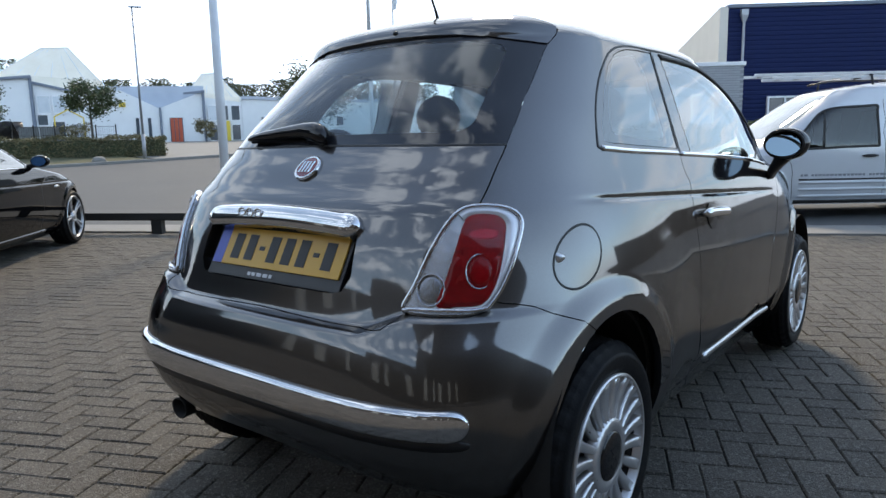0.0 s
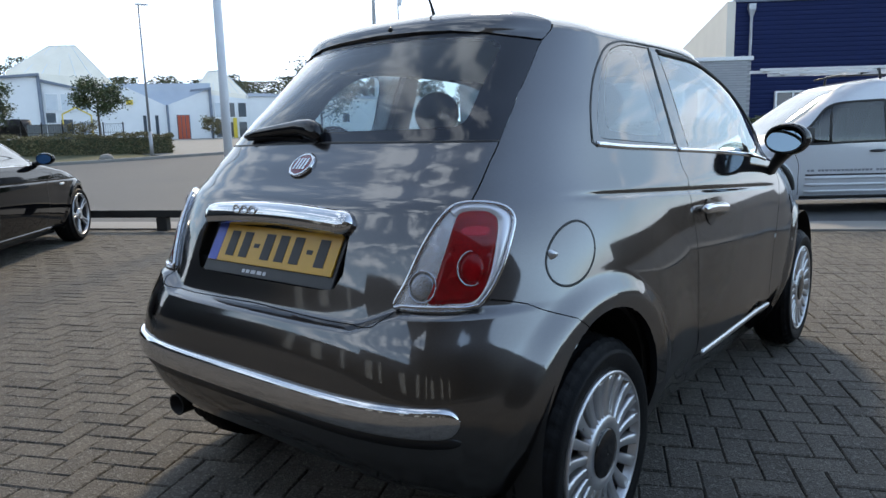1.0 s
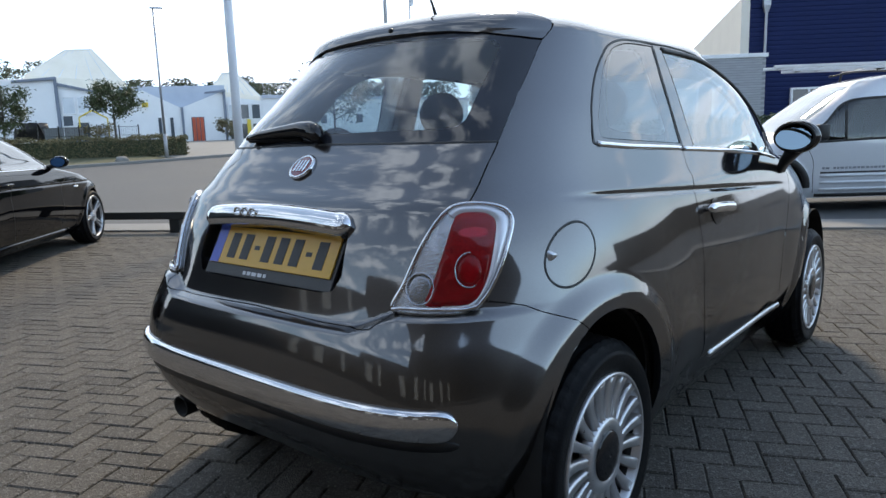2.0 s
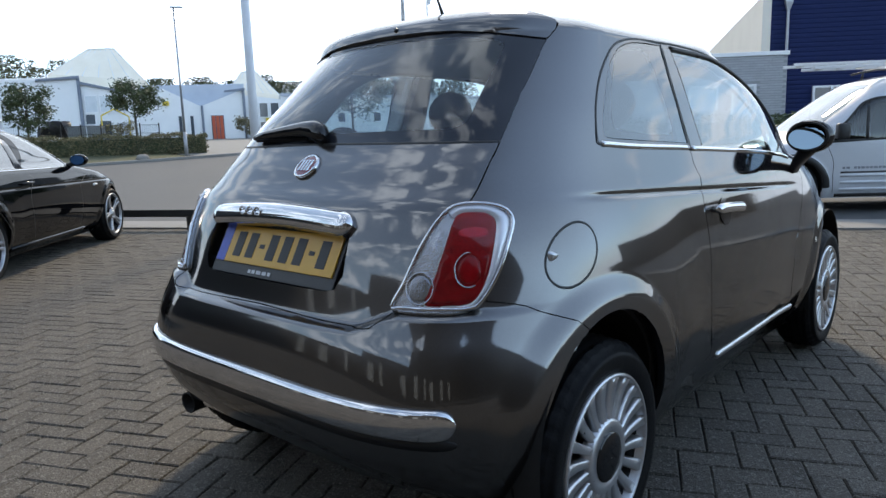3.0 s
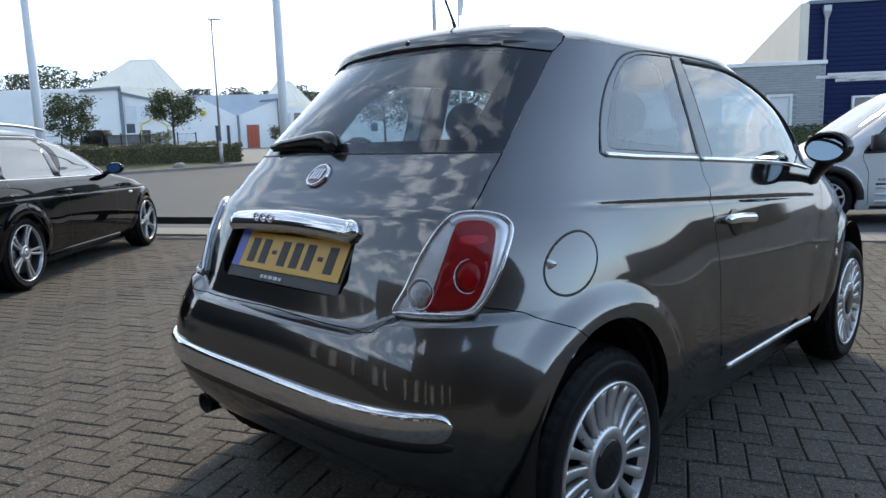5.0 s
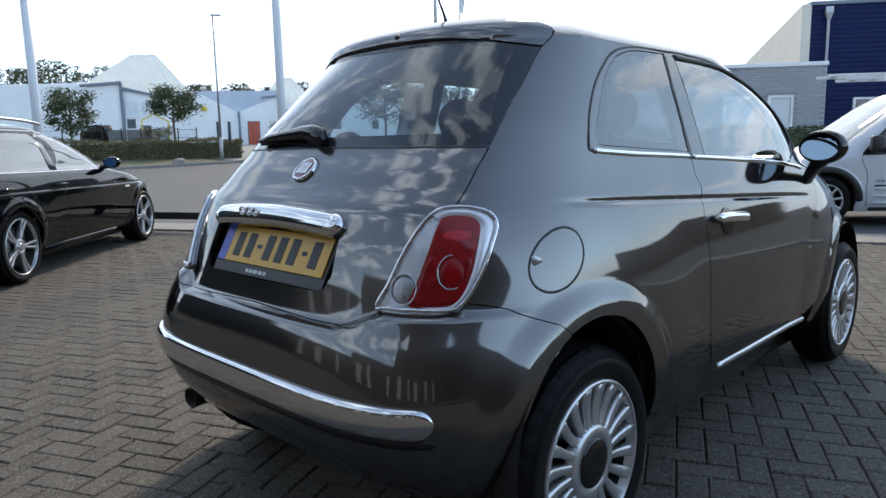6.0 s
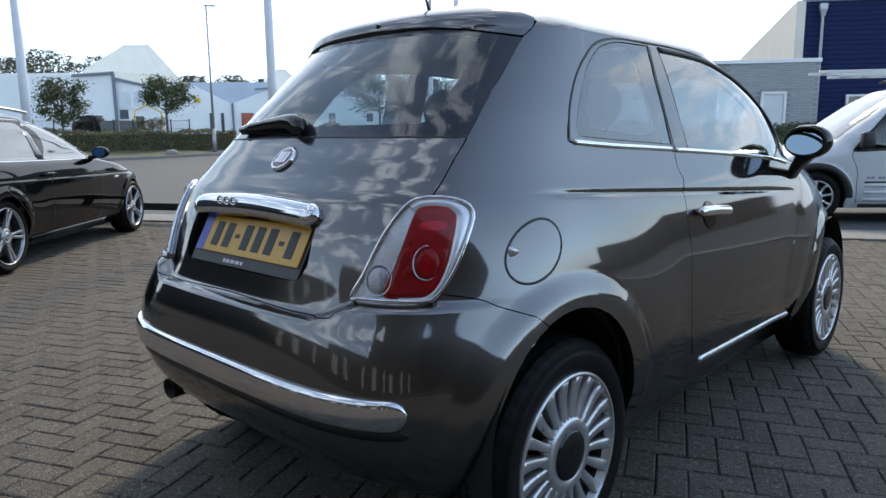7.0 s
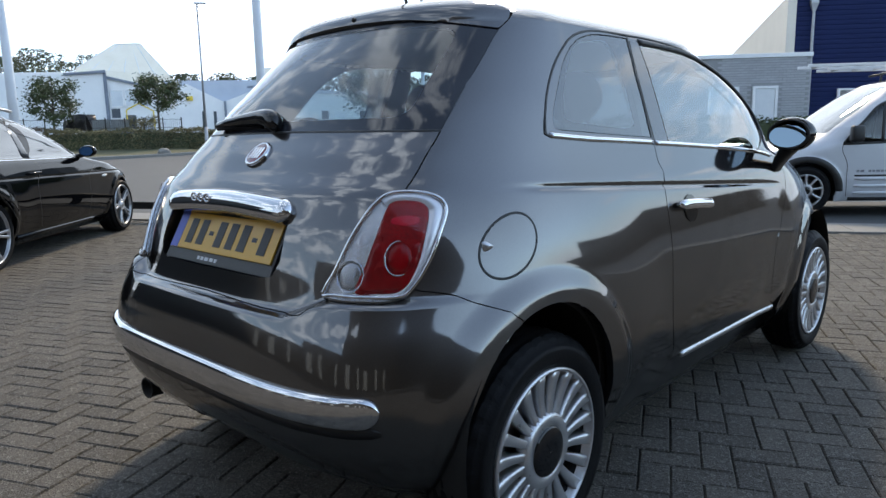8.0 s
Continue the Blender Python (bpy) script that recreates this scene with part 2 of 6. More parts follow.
def paver_stone():
    """Dark worn concrete: coarse grit with pale aggregate, stains, and a tone of its own for each block."""
    m = mat("concrete_paver", (0.043, 0.037, 0.030), (0.106, 0.092, 0.076), 0.84, 0, 5, 0.0, 120, spread=0.15, random_tone=0.20)
    t = m.node_tree
    p = t.nodes["Principled BSDF"]
    co = add(t, "ShaderNodeTexCoord")
    grit = add(t, "ShaderNodeTexVoronoi", [("Vector", co.outputs["Object"])], Scale=170.0)
    fine = add(t, "ShaderNodeTexNoise", [("Vector", co.outputs["Object"])], Scale=95.0, Detail=4.0, Roughness=0.75)
    spot_mask = add(t, "ShaderNodeMapRange", [("Value", grit.outputs["Color"])])
    spot_mask.inputs["From Min"].default_value, spot_mask.inputs["From Max"].default_value = 0.62, 0.95
    old = p.inputs["Base Color"].links[0].from_socket
    pale = add(t, "ShaderNodeMix", [("Factor", spot_mask.outputs[0]), ("A", old)])
    pale.data_type = "RGBA"
    t.links.new(old, pale.inputs["A"])
    pale.inputs["B"].default_value = (0.19, 0.175, 0.155, 1)
    dark = add(t, "ShaderNodeMapRange", [("Value", fine.outputs[0])])
    dark.inputs["From Min"].default_value, dark.inputs["From Max"].default_value = 0.35, 0.62
    dark.inputs["To Min"].default_value, dark.inputs["To Max"].default_value = 0.55, 1.25
    tone = add(t, "ShaderNodeHueSaturation", [("Color", pale.outputs["Result"]), ("Value", dark.outputs[0])])
    t.links.new(tone.outputs[0], p.inputs["Base Color"])
    both = add(t, "ShaderNodeMath", [(0, grit.outputs["Distance"]), (1, fine.outputs[0])])
    b = add(t, "ShaderNodeBump", [("Height", both.outputs[0])], Strength=0.8, Distance=0.005)
    t.links.new(b.outputs[0], p.inputs["Normal"])
    return m


PAVER = paver_stone()
SAND = mat("joint_sand", (0.014, 0.012, 0.010), (0.03, 0.027, 0.023), 0.95, 0, 30, 0.6, 200)
ASPHALT = mat("grey_asphalt", (0.058, 0.059, 0.060), (0.086, 0.088, 0.090), 0.88, 0, 0.5, 0.7, 70, spread=0.1)
CONCRETE = mat("pale_concrete", (0.165, 0.158, 0.146), (0.235, 0.226, 0.21), 0.85, 0, 1.2, 0.4, 60)
GRASS = mat("verge_grass", (0.045, 0.050, 0.020), (0.085, 0.082, 0.038), 0.9, 0, 2.5, 0.8, 50)
TAR_WOOD = mat("tarred_beam", (0.012, 0.011, 0.010), (0.026, 0.024, 0.022), 0.6, 0, 12, 0.4, 80)
WHITE_POLE = mat("white_coated_pole", (0.62, 0.64, 0.66), (0.70, 0.72, 0.74), 0.4, 0, 5, 0.05, 100)
GALV = mat("galvanised_steel", (0.30, 0.31, 0.33), (0.40, 0.41, 0.43), 0.45, 0.7, 8)
WHITE_WALL = mat("white_cladding", (0.68, 0.69, 0.70), (0.76, 0.77, 0.77), 0.7, 0, 0.8, 0.1, 20)
ROOF_GREY = mat("blue_grey_roof", (0.36, 0.41, 0.49), (0.44, 0.49, 0.56), 0.6, 0, 0.8, 0.1, 20)
GREY_SCREEN = mat("grey_screen_panel", (0.20, 0.21, 0.21), (0.28, 0.29, 0.29), 0.8, 0, 3)
FASCIA = mat("slate_fascia", (0.13, 0.16, 0.21), (0.18, 0.21, 0.26), 0.6, 0, 2)
LANTERN = mat("milky_polycarbonate", (0.80, 0.71, 0.58), (0.88, 0.80, 0.68), 0.5, 0, 0.7, 0.1, 12)
PANE_DARK = mat("dark_window_pane", (0.05, 0.065, 0.08), (0.10, 0.12, 0.14), 0.08, 0, 0.8, coat=0.5)
PANE_PALE = mat("pale_window_pane", (0.42, 0.48, 0.54), (0.58, 0.63, 0.67), 0.15, 0, 0.9, coat=0.4)
RED_PAINT = mat("red_door_paint", (0.40, 0.055, 0.022), (0.50, 0.08, 0.03), 0.5, 0, 2)
YELLOW = mat("yellow_steel", (0.66, 0.46, 0.04), (0.72, 0.52, 0.06), 0.45, 0, 3)
NAVY = mat("navy_cladding", (0.008, 0.016, 0.062), (0.011, 0.021, 0.076), 0.75, 0.0, 1.2, spec=0.15)
CREAM = mat("cream_panel", (0.60, 0.56, 0.49), (0.68, 0.64, 0.57), 0.7, 0, 0.7, 0.1, 20)
BRICK = mat("grey_painted_brick", (0.33, 0.34, 0.36), (0.42, 0.43, 0.45), 0.8, 0, 3, 0.4, 70, random_tone=0.07)
MORTAR = mat("grey_mortar", (0.24, 0.25, 0.26), (0.31, 0.32, 0.33), 0.9, 0, 6)
FRAME_WHITE = mat("white_window_frame", (0.70, 0.71, 0.72), (0.78, 0.79, 0.8), 0.45, 0, 5)
UNSEEN_WALL = mat("grey_unseen_wall", (0.022, 0.021, 0.020), (0.036, 0.034, 0.032), 0.75, 0, 0.6, 0.2, 30)
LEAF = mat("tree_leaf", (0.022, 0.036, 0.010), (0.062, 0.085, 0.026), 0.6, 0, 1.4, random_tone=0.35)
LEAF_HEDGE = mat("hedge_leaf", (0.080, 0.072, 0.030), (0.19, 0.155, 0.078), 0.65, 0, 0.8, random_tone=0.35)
LEAF_RED = mat("russet_leaf", (0.070, 0.045, 0.028), (0.13, 0.085, 0.05), 0.65, 0, 0.8, random_tone=0.3)
LEAF_FAR = mat("distant_leaf", (0.040, 0.055, 0.030), (0.085, 0.10, 0.058), 0.7, 0, 0.3, random_tone=0.3)
BARK = mat("bark", (0.055, 0.045, 0.036), (0.10, 0.085, 0.07), 0.9, 0, 9, 0.8, 50)


# ---- mesh tools ----
def finish(name, bm, material, parent=None, label="", smooth_it=True):
    me = bpy.data.meshes.new(name)
    bm.normal_update()
    bm.to_mesh(me)
    bm.free()
    for m in (material if isinstance(material, (list, tuple)) else [material]):
        me.materials.append(m)
    if smooth_it:
        me.polygons.foreach_set("use_smooth", [True] * len(me.polygons))
    if "true_normal" in me.attributes:
        # shade by the fair surface itself, and the folded rims flat
        flat = np.zeros(len(me.vertices) * 3)
        me.attributes["true_normal"].data.foreach_get("vector", flat)
        loop_vert, loop_face = np.zeros(len(me.loops), int), np.zeros(len(me.loops), int)
        me.loops.foreach_get("vertex_index", loop_vert)
        folded = np.zeros(len(me.polygons), int)
        me.attributes["folded"].data.foreach_get("value", folded)
        count = np.zeros(len(me.polygons), int)
        me.polygons.foreach_get("loop_total", count)
        loop_face = np.repeat(np.arange(len(me.polygons)), count)
        facing = np.zeros(len(me.polygons) * 3)
        me.polygons.foreach_get("normal", facing)
        normals = np.where(folded[loop_face][:, None] == 1, facing.reshape(-1, 3)[loop_face], flat.reshape(-1, 3)[loop_vert])
        me.attributes.remove(me.attributes["true_normal"])
        me.attributes.remove(me.attributes["folded"])
        me.normals_split_custom_set(normals.tolist())
    ob = new(name, me)
    ob.parent = parent
    return tagged(ob, label)


def part(name, bm, material, parent, label="", smooth_it=False):
    return finish(name, bm, material, parent, label, smooth_it)


def thing(name, label, category, m=None, group="", kind=""):
    ob = new(name)
    ob.empty_display_size = 0.1
    if m is not None:
        ob.matrix_world = m
    return tagged(ob, label, category, group, kind)


def box(bm, lo, hi, m=None, bevel=0.0, slot=0):
    got = bmesh.ops.create_cube(bm, size=1)["verts"]
    mid, size = [(a + b) / 2 for a, b in zip(lo, hi)], [abs(b - a) for a, b in zip(lo, hi)]
    bmesh.ops.transform(bm, matrix=Matrix.LocRotScale(mid, None, size), verts=got)
    if bevel:
        edges = {e for v in got for e in v.link_edges}
        got = list({v for f in bmesh.ops.bevel(bm, geom=list(edges), offset=bevel, segments=2, affect="EDGES", profile=0.6)["faces"] for v in f.verts} | {v for v in got if v.is_valid})
    if m is not None:
        bmesh.ops.transform(bm, matrix=m, verts=got)
    for f in {f for v in got for f in v.link_faces}:
        f.material_index = slot
    return got


def rod(bm, a, b, r0, r1=None, n=10, cap=True):
    a, b = Vector(a), Vector(b)
    q = (b - a).to_track_quat("Z", "Y").to_matrix().to_4x4()
    got = bmesh.ops.create_cone(bm, cap_ends=cap, segments=n, radius1=r0, radius2=r0 if r1 is None else r1, depth=(b - a).length)["verts"]
    bmesh.ops.transform(bm, matrix=Matrix.Translation((a + b) / 2) @ q, verts=got)
    return got


def ball(bm, at, size, n=16, m=None):
    got = bmesh.ops.create_uvsphere(bm, u_segments=n, v_segments=n // 2 + 1, radius=1)["verts"]
    bmesh.ops.transform(bm, matrix=(m or Matrix()) @ Matrix.LocRotScale(at, None, size), verts=got)
    return got


def lathe(bm, rings, n=48, axis="x"):
    """Turned solid: rings of (distance along the axis, radius)."""
    rows = []
    for h, r in rings:
        rows.append([bm.verts.new((h, r * math.cos(2 * math.pi * i / n), r * math.sin(2 * math.pi * i / n))) for i in range(n)])
    for a, b in zip(rows, rows[1:]):
        for i in range(n):
            bm.faces.new((a[i], a[(i + 1) % n], b[(i + 1) % n], b[i]))
    return rows


def prism(bm, outline2d, depth, m=None):
    """A polygon (list of 2D points, counter-clockwise) standing in x and z, thick along y."""
    front = [bm.verts.new((x, 0, z)) for x, z in outline2d]
    back = [bm.verts.new((x, depth, z)) for x, z in outline2d]
    bm.faces.new(front)
    bm.faces.new(back[::-1])
    for i in range(len(front)):
        j = (i + 1) % len(front)
        bm.faces.new((front[j], front[i], back[i], back[j]))
    if m is not None:
        bmesh.ops.transform(bm, matrix=m, verts=front + back)
    return front + back


def loft(bm, rows, closed=False, caps=False):
    vs = [[bm.verts.new(p) for p in row] for row in rows]
    for a, b in zip(vs, vs[1:]):
        for i in range(len(a) if closed else len(a) - 1):
            j = (i + 1) % len(a)
            bm.faces.new((a[i], a[j], b[j], b[i]))
    if caps and closed:
        bm.faces.new(vs[0][::-1])
        bm.faces.new(vs[-1])
    return vs


# ---- car shells ----

def curve(xs, ys, fair=0.014):
    """A smooth monotone curve through a few stations."""
    xs, ys = np.array(xs, float), np.array(ys, float)
    h = np.diff(xs); d = np.diff(ys) / h
    m = np.zeros(len(xs)); m[0], m[-1] = d[0], d[-1]
    for i in range(1, len(xs) - 1):
        if d[i - 1] * d[i] > 0:
            a, b = 2 * h[i] + h[i - 1], h[i] + 2 * h[i - 1]
            m[i] = (a + b) / (a / d[i - 1] + b / d[i])

    def raw(x):
        i = np.clip(np.searchsorted(xs, x, "right") - 1, 0, len(xs) - 2)
        t = (x - xs[i]) / h[i]
        return ((1 + 2 * t) * (1 - t) ** 2 * ys[i] + t * (1 - t) ** 2 * h[i] * m[i] + t * t * (3 - 2 * t) * ys[i + 1] + t * t * (t - 1) * h[i] * m[i + 1])

    # fair the curve, so that reflections flow over the stations
    reach = np.linspace(-2, 2, 17) * fair
    weight = np.exp(-np.linspace(-2, 2, 17) ** 2 / 2)
    grid = np.linspace(xs[0], xs[-1], 900)
    far = grid[:, None] + reach[None]
    ends = np.clip(far, xs[0], xs[-1])
    slope = np.where(far < xs[0], m[0], m[-1])
    table = ((raw(ends) + (far - ends) * slope) * weight).sum(1) / weight.sum()

    def at(x):
        return np.interp(np.clip(np.asarray(x, float), xs[0], xs[-1]), grid, table)
    return at


def smooth(a, b, x):
    t = np.clip((x - a) / (b - a), 0, 1)
    return t * t * (3 - 2 * t)


class Shell:
    """A car body as a stack of plan outlines: s runs 0 to 1 round the rear corner, 1 to 2 along the flank, 2 to 3 round the front
    corner; l is the height up to the eaves and from there the way over the roof."""

    def __init__(self, width, rear, front, square, fore, eave, roof_mid, roof_h, axles, arch=0.385, flare=0.03, swell=0.02, lip=None, crease=None, rear_mid=0.35, front_mid=1.75, axle_z=0.30):
        self.width, self.rear, self.front, self.square, self.fore = (curve(*c) for c in (width, rear, front, square, fore))
        self.eave, self.roof_mid, self.roof_h, self.axles, self.arch = eave, roof_mid, roof_h, axles, arch
        self.flare, self.swell, self.lip, self.crease, self.rear_mid, self.front_mid, self.axle_z = flare, swell, lip, crease, rear_mid, front_mid, axle_z

    def at(self, s, l):
        s, l = np.broadcast_arrays(np.asarray(s, float), np.asarray(l, float))
        z = np.minimum(l, self.eave)
        w, yr, yf, n, k = self.width(z), self.rear(z), self.front(z), self.square(z), self.fore(z)
        yc = self.rear_mid
        yv = np.minimum(self.front_mid, yf - 0.50)
        q = np.clip(s, 0, 1) * np.pi / 2
        r = (np.sin(q) ** n + np.cos(q) ** n) ** (-1 / n)
        q2 = (np.clip(s, 2, 3) - 2) * np.pi / 2
        c2 = np.maximum(np.cos(q2), 0)
        r2 = (c2 ** k + np.sin(q2) ** k) ** (-1 / k)
        x = np.where(s <= 1, w * r * np.sin(q), np.where(s < 2, w, w * r2 * c2))
        y = np.where(s <= 1, yc - (yc - yr) * r * np.cos(q), np.where(s < 2, yc + (s - 1) * (yv - yc), yv + (yf - yv) * r2 * np.sin(q2)))
        middle = (self.axles[0] + self.axles[1]) / 2 - 0.25
        x = x * (1 - 0.016 * ((y - middle) / 1.2) ** 2 * (np.abs(y - middle) < 2.2))
        if self.lip:
            rim = self.lip + 0.040 * smooth(0.36, 0.50, x)
            y = y - 0.036 * smooth(0.35, -0.1, y) * smooth(rim + 0.012, rim - 0.006, z) * smooth(0.74, 0.55, x)
        for n_axle, cy in enumerate(self.axles):
            r = np.hypot(y - cy + 0.005, z - self.axle_z)
            rad = self.arch + 0.045
            x = x + self.flare * smooth(rad + 0.05, rad - 0.015, r) * smooth(0.45, 0.60, x)
            x = x + (1.3 if n_axle == 0 else 0.8) * self.swell * smooth(rad + 0.36, rad + 0.02, r) * smooth(0.5, 0.66, x)
        if self.crease:
            z0, z1, y0, y1 = self.crease
            zc = z0 + (z1 - z0) * (y - y0) / (y1 - y0)
            x = x - 0.007 * np.exp(-((z - zc) / 0.0075) ** 2) * smooth(y0, y0 + 0.25, y) * smooth(y1 + 0.3, y1, y)
        u = np.clip((l - self.eave) / 0.2, 0, 1) ** 1.7
        rho = 1 - u * 0.999
        ease = 0.62 - 0.06 * smooth(0.78, 0.50, s) + 0.30 * smooth(2.3, 2.6, s)
        z = z + self.roof_h * (1 - rho ** 2.4) ** ease
        return np.stack([x * rho, self.roof_mid + (y - self.roof_mid) * rho, z], -1)

    def normal(self, s, l):
        s, l = np.broadcast_arrays(np.asarray(s, float), np.asarray(l, float))
        e = 0.004
        ds = self.at(np.minimum(s + e, 3), l) - self.at(np.maximum(s - e, 0), l)
        dl = self.at(s, np.minimum(l + e, self.eave + 0.199)) - self.at(s, l - e)
        n = np.cross(ds, dl)
        # the middle lines belong to both halves
        n[..., 0] = np.where((s <= 0) | (s >= 3), 0, n[..., 0])
        return n / np.maximum(np.linalg.norm(n, axis=-1, keepdims=True), 1e-12)

    def on(self, s, l, off=0.0, side=1):
        p = self.at(s, l) + self.normal(s, l) * np.asarray(off)[..., None]
        return p * [side, 1, 1]

    def s_of_y(self, y, l, low=0.0):
        """The s at which the flank has that y."""
        s = np.linspace(low, 3, 600)
        return float(np.interp(y, self.at(s, l)[:, 1], s))

    def s_of_x(self, x, l):
        s = np.linspace(0, 1, 400)
        return float(np.interp(x, self.at(s, l)[:, 0], s))

    def side_loop(self, points):
        """(y, z) of the flank as (s, l)."""
        return [(self.s_of_y(y, z), z) for y, z in points]


def rounded(points, steps=8, closed=True):
    """A smooth line through points (Catmull-Rom)."""
    p = [np.array(q, float) for q in points]
    n, out = len(p), []
    for i in range(n if closed else n - 1):
        a, b, c, d = (p[(i + k) % n] if closed else p[min(max(i + k, 0), n - 1)] for k in (-1, 0, 1, 2))
        for j in range(steps):
            t = j / steps
            out.append(0.5 * (2 * b + (c - a) * t + (2 * a - 5 * b + 4 * c - d) * t * t + (3 * b - a - 3 * c + d) * t ** 3))
    if not closed:
        out.append(p[-1])
    return np.array(out)


def straight(points, steps=6):
    p = [np.array(q, float) for q in points]
    return np.array([p[i] + (p[(i + 1) % len(p)] - p[i]) * j / steps for i in range(len(p)) for j in range(steps)])


def within(px, py, loop):
    """Even-odd test of many points against one loop."""
    inside = np.zeros(px.shape, bool)
    x0, y0 = loop[:, 0], loop[:, 1]
    x1, y1 = np.roll(x0, -1), np.roll(y0, -1)
    near = np.flatnonzero((px > x0.min()) & (px < x0.max()) & (py > y0.min()) & (py < y0.max()))
    qx, qy = px.flat[near], py.flat[near]
    odd = np.zeros(len(near), bool)
    for a, b, c, d in zip(x0, y0, x1, y1):
        if b == d:
            continue
        hit = ((b > qy) != (d > qy)) & (qx < (c - a) * (qy - b) / (d - b) + a)
        odd ^= hit
    inside.flat[near] = odd
    return inside


def carve(shell, S, L, loops, clip=None):
    """Cuts the shell's grid along loops in (s, l). Returns for each loop's name (and "body") its faces, with the shared points."""
    rows, cols = len(L), len(S)
    ci, cj = np.meshgrid(np.arange(cols, dtype=float), np.arange(rows, dtype=float))
    moved = np.zeros((rows, cols), bool)
    near_d, near_x, near_y = np.full((rows, cols), 9.0), ci.copy(), cj.copy()
    ideal = {}
    for name, loop in reversed(list(loops.items())):
        g = np.stack([np.interp(loop[:, 0], S, np.arange(cols), left=-3, right=cols + 2), np.interp(loop[:, 1], L, np.arange(rows), left=-3, right=rows + 2)], 1)
        ideal[name] = g
        a, b = g, np.roll(g, -1, 0)
        lo, hi = g.min(0) - 1, g.max(0) + 1
        pick = np.flatnonzero((ci > lo[0]) & (ci < hi[0]) & (cj > lo[1]) & (cj < hi[1]) & ~moved)
        p = np.stack([ci.flat[pick], cj.flat[pick]], 1)
        best, place = np.full(len(p), 9.0), p.copy()
        for u, v in zip(a, b):
            d = v - u
            t = np.clip(((p - u) @ d) / max(d @ d, 1e-9), 0, 1)
            q = u + t[:, None] * d
            far = np.hypot(*(p - q).T)
            better = far < best
            best[better], place[better] = far[better], q[better]
        nearer = best < near_d.flat[pick]
        near_d.flat[pick[nearer]], near_x.flat[pick[nearer]], near_y.flat[pick[nearer]] = best[nearer], place[nearer, 0], place[nearer, 1]
        take = best < 0.5
        chosen = pick[take]
        x_new = place[take, 0]
        edge = (chosen % cols == 0) | (chosen % cols == cols - 1)
        ci.flat[chosen] = np.where(edge, ci.flat[chosen], np.clip(x_new, 0, cols - 1))
        cj.flat[chosen] = np.clip(place[take, 1], 0, rows - 1)
        moved.flat[chosen] = True
    ideal = {name: ideal[name] for name in loops}
    s, l = np.interp(ci, np.arange(cols), S), np.interp(cj, np.arange(rows), L)

    def label(x, y):
        out = np.zeros(x.shape, int)
        for k, (name, g) in enumerate(ideal.items()):
            hit = within(x, y, g)
            if clip and name in clip:
                hit &= within(x, y, ideal[clip[name]])
            out[hit] = k + 1
        return out

    corner = [(slice(0, -1), slice(0, -1)), (slice(0, -1), slice(1, None)), (slice(1, None), slice(1, None)), (slice(1, None), slice(0, -1))]
    X, Y = [ci[c] for c in corner], [cj[c] for c in corner]
    tri = {t: label(sum(X[i] for i in t) / 3, sum(Y[i] for i in t) / 3) for t in ((0, 1, 2), (0, 2, 3), (0, 1, 3), (1, 2, 3))}
    M = [moved[c] for c in corner]
    ids = np.arange(rows * cols).reshape(rows, cols)
    I = [ids[c] for c in corner]
    faces = {k: [] for k in range(len(loops) + 1)}
    same = (tri[0, 1, 2] == tri[0, 2, 3]) & (tri[0, 1, 3] == tri[1, 2, 3])
    other = (~(M[0] & M[2])) & M[1] & M[3]
    for r in range(rows - 1):
        for c in range(cols - 1):
            q = [int(i[r, c]) for i in I]
            if same[r, c]:
                faces[tri[0, 1, 2][r, c]].append(q)
            elif other[r, c]:
                faces[tri[0, 1, 3][r, c]].append([q[0], q[1], q[3]])
                faces[tri[1, 2, 3][r, c]].append([q[1], q[2], q[3]])
            else:
                faces[tri[0, 1, 2][r, c]].append(q[:3])
                faces[tri[0, 2, 3][r, c]].append([q[0], q[2], q[3]])
    # points left beside a seam slide on to it
    lowest, highest = np.full(rows * cols, 99), np.full(rows * cols, -1)
    for k, group in faces.items():
        for f in group:
            for i in f:
                lowest[i], highest[i] = min(lowest[i], k), max(highest[i], k)
    stray = np.flatnonzero((lowest < highest) & ~moved.ravel() & (near_d.ravel() < 1.0))
    stray = stray[(stray % cols > 0) & (stray % cols < cols - 1)]
    ci.flat[stray], cj.flat[stray] = near_x.flat[stray], near_y.flat[stray]
    s, l = np.interp(ci, np.arange(cols), S), np.interp(cj, np.arange(rows), L)
    P, N = shell.at(s, l).reshape(-1, 3), shell.normal(s, l).reshape(-1, 3)
    names = ["body", *loops]
    return {names[k]: v for k, v in faces.items()}, P, N, cols


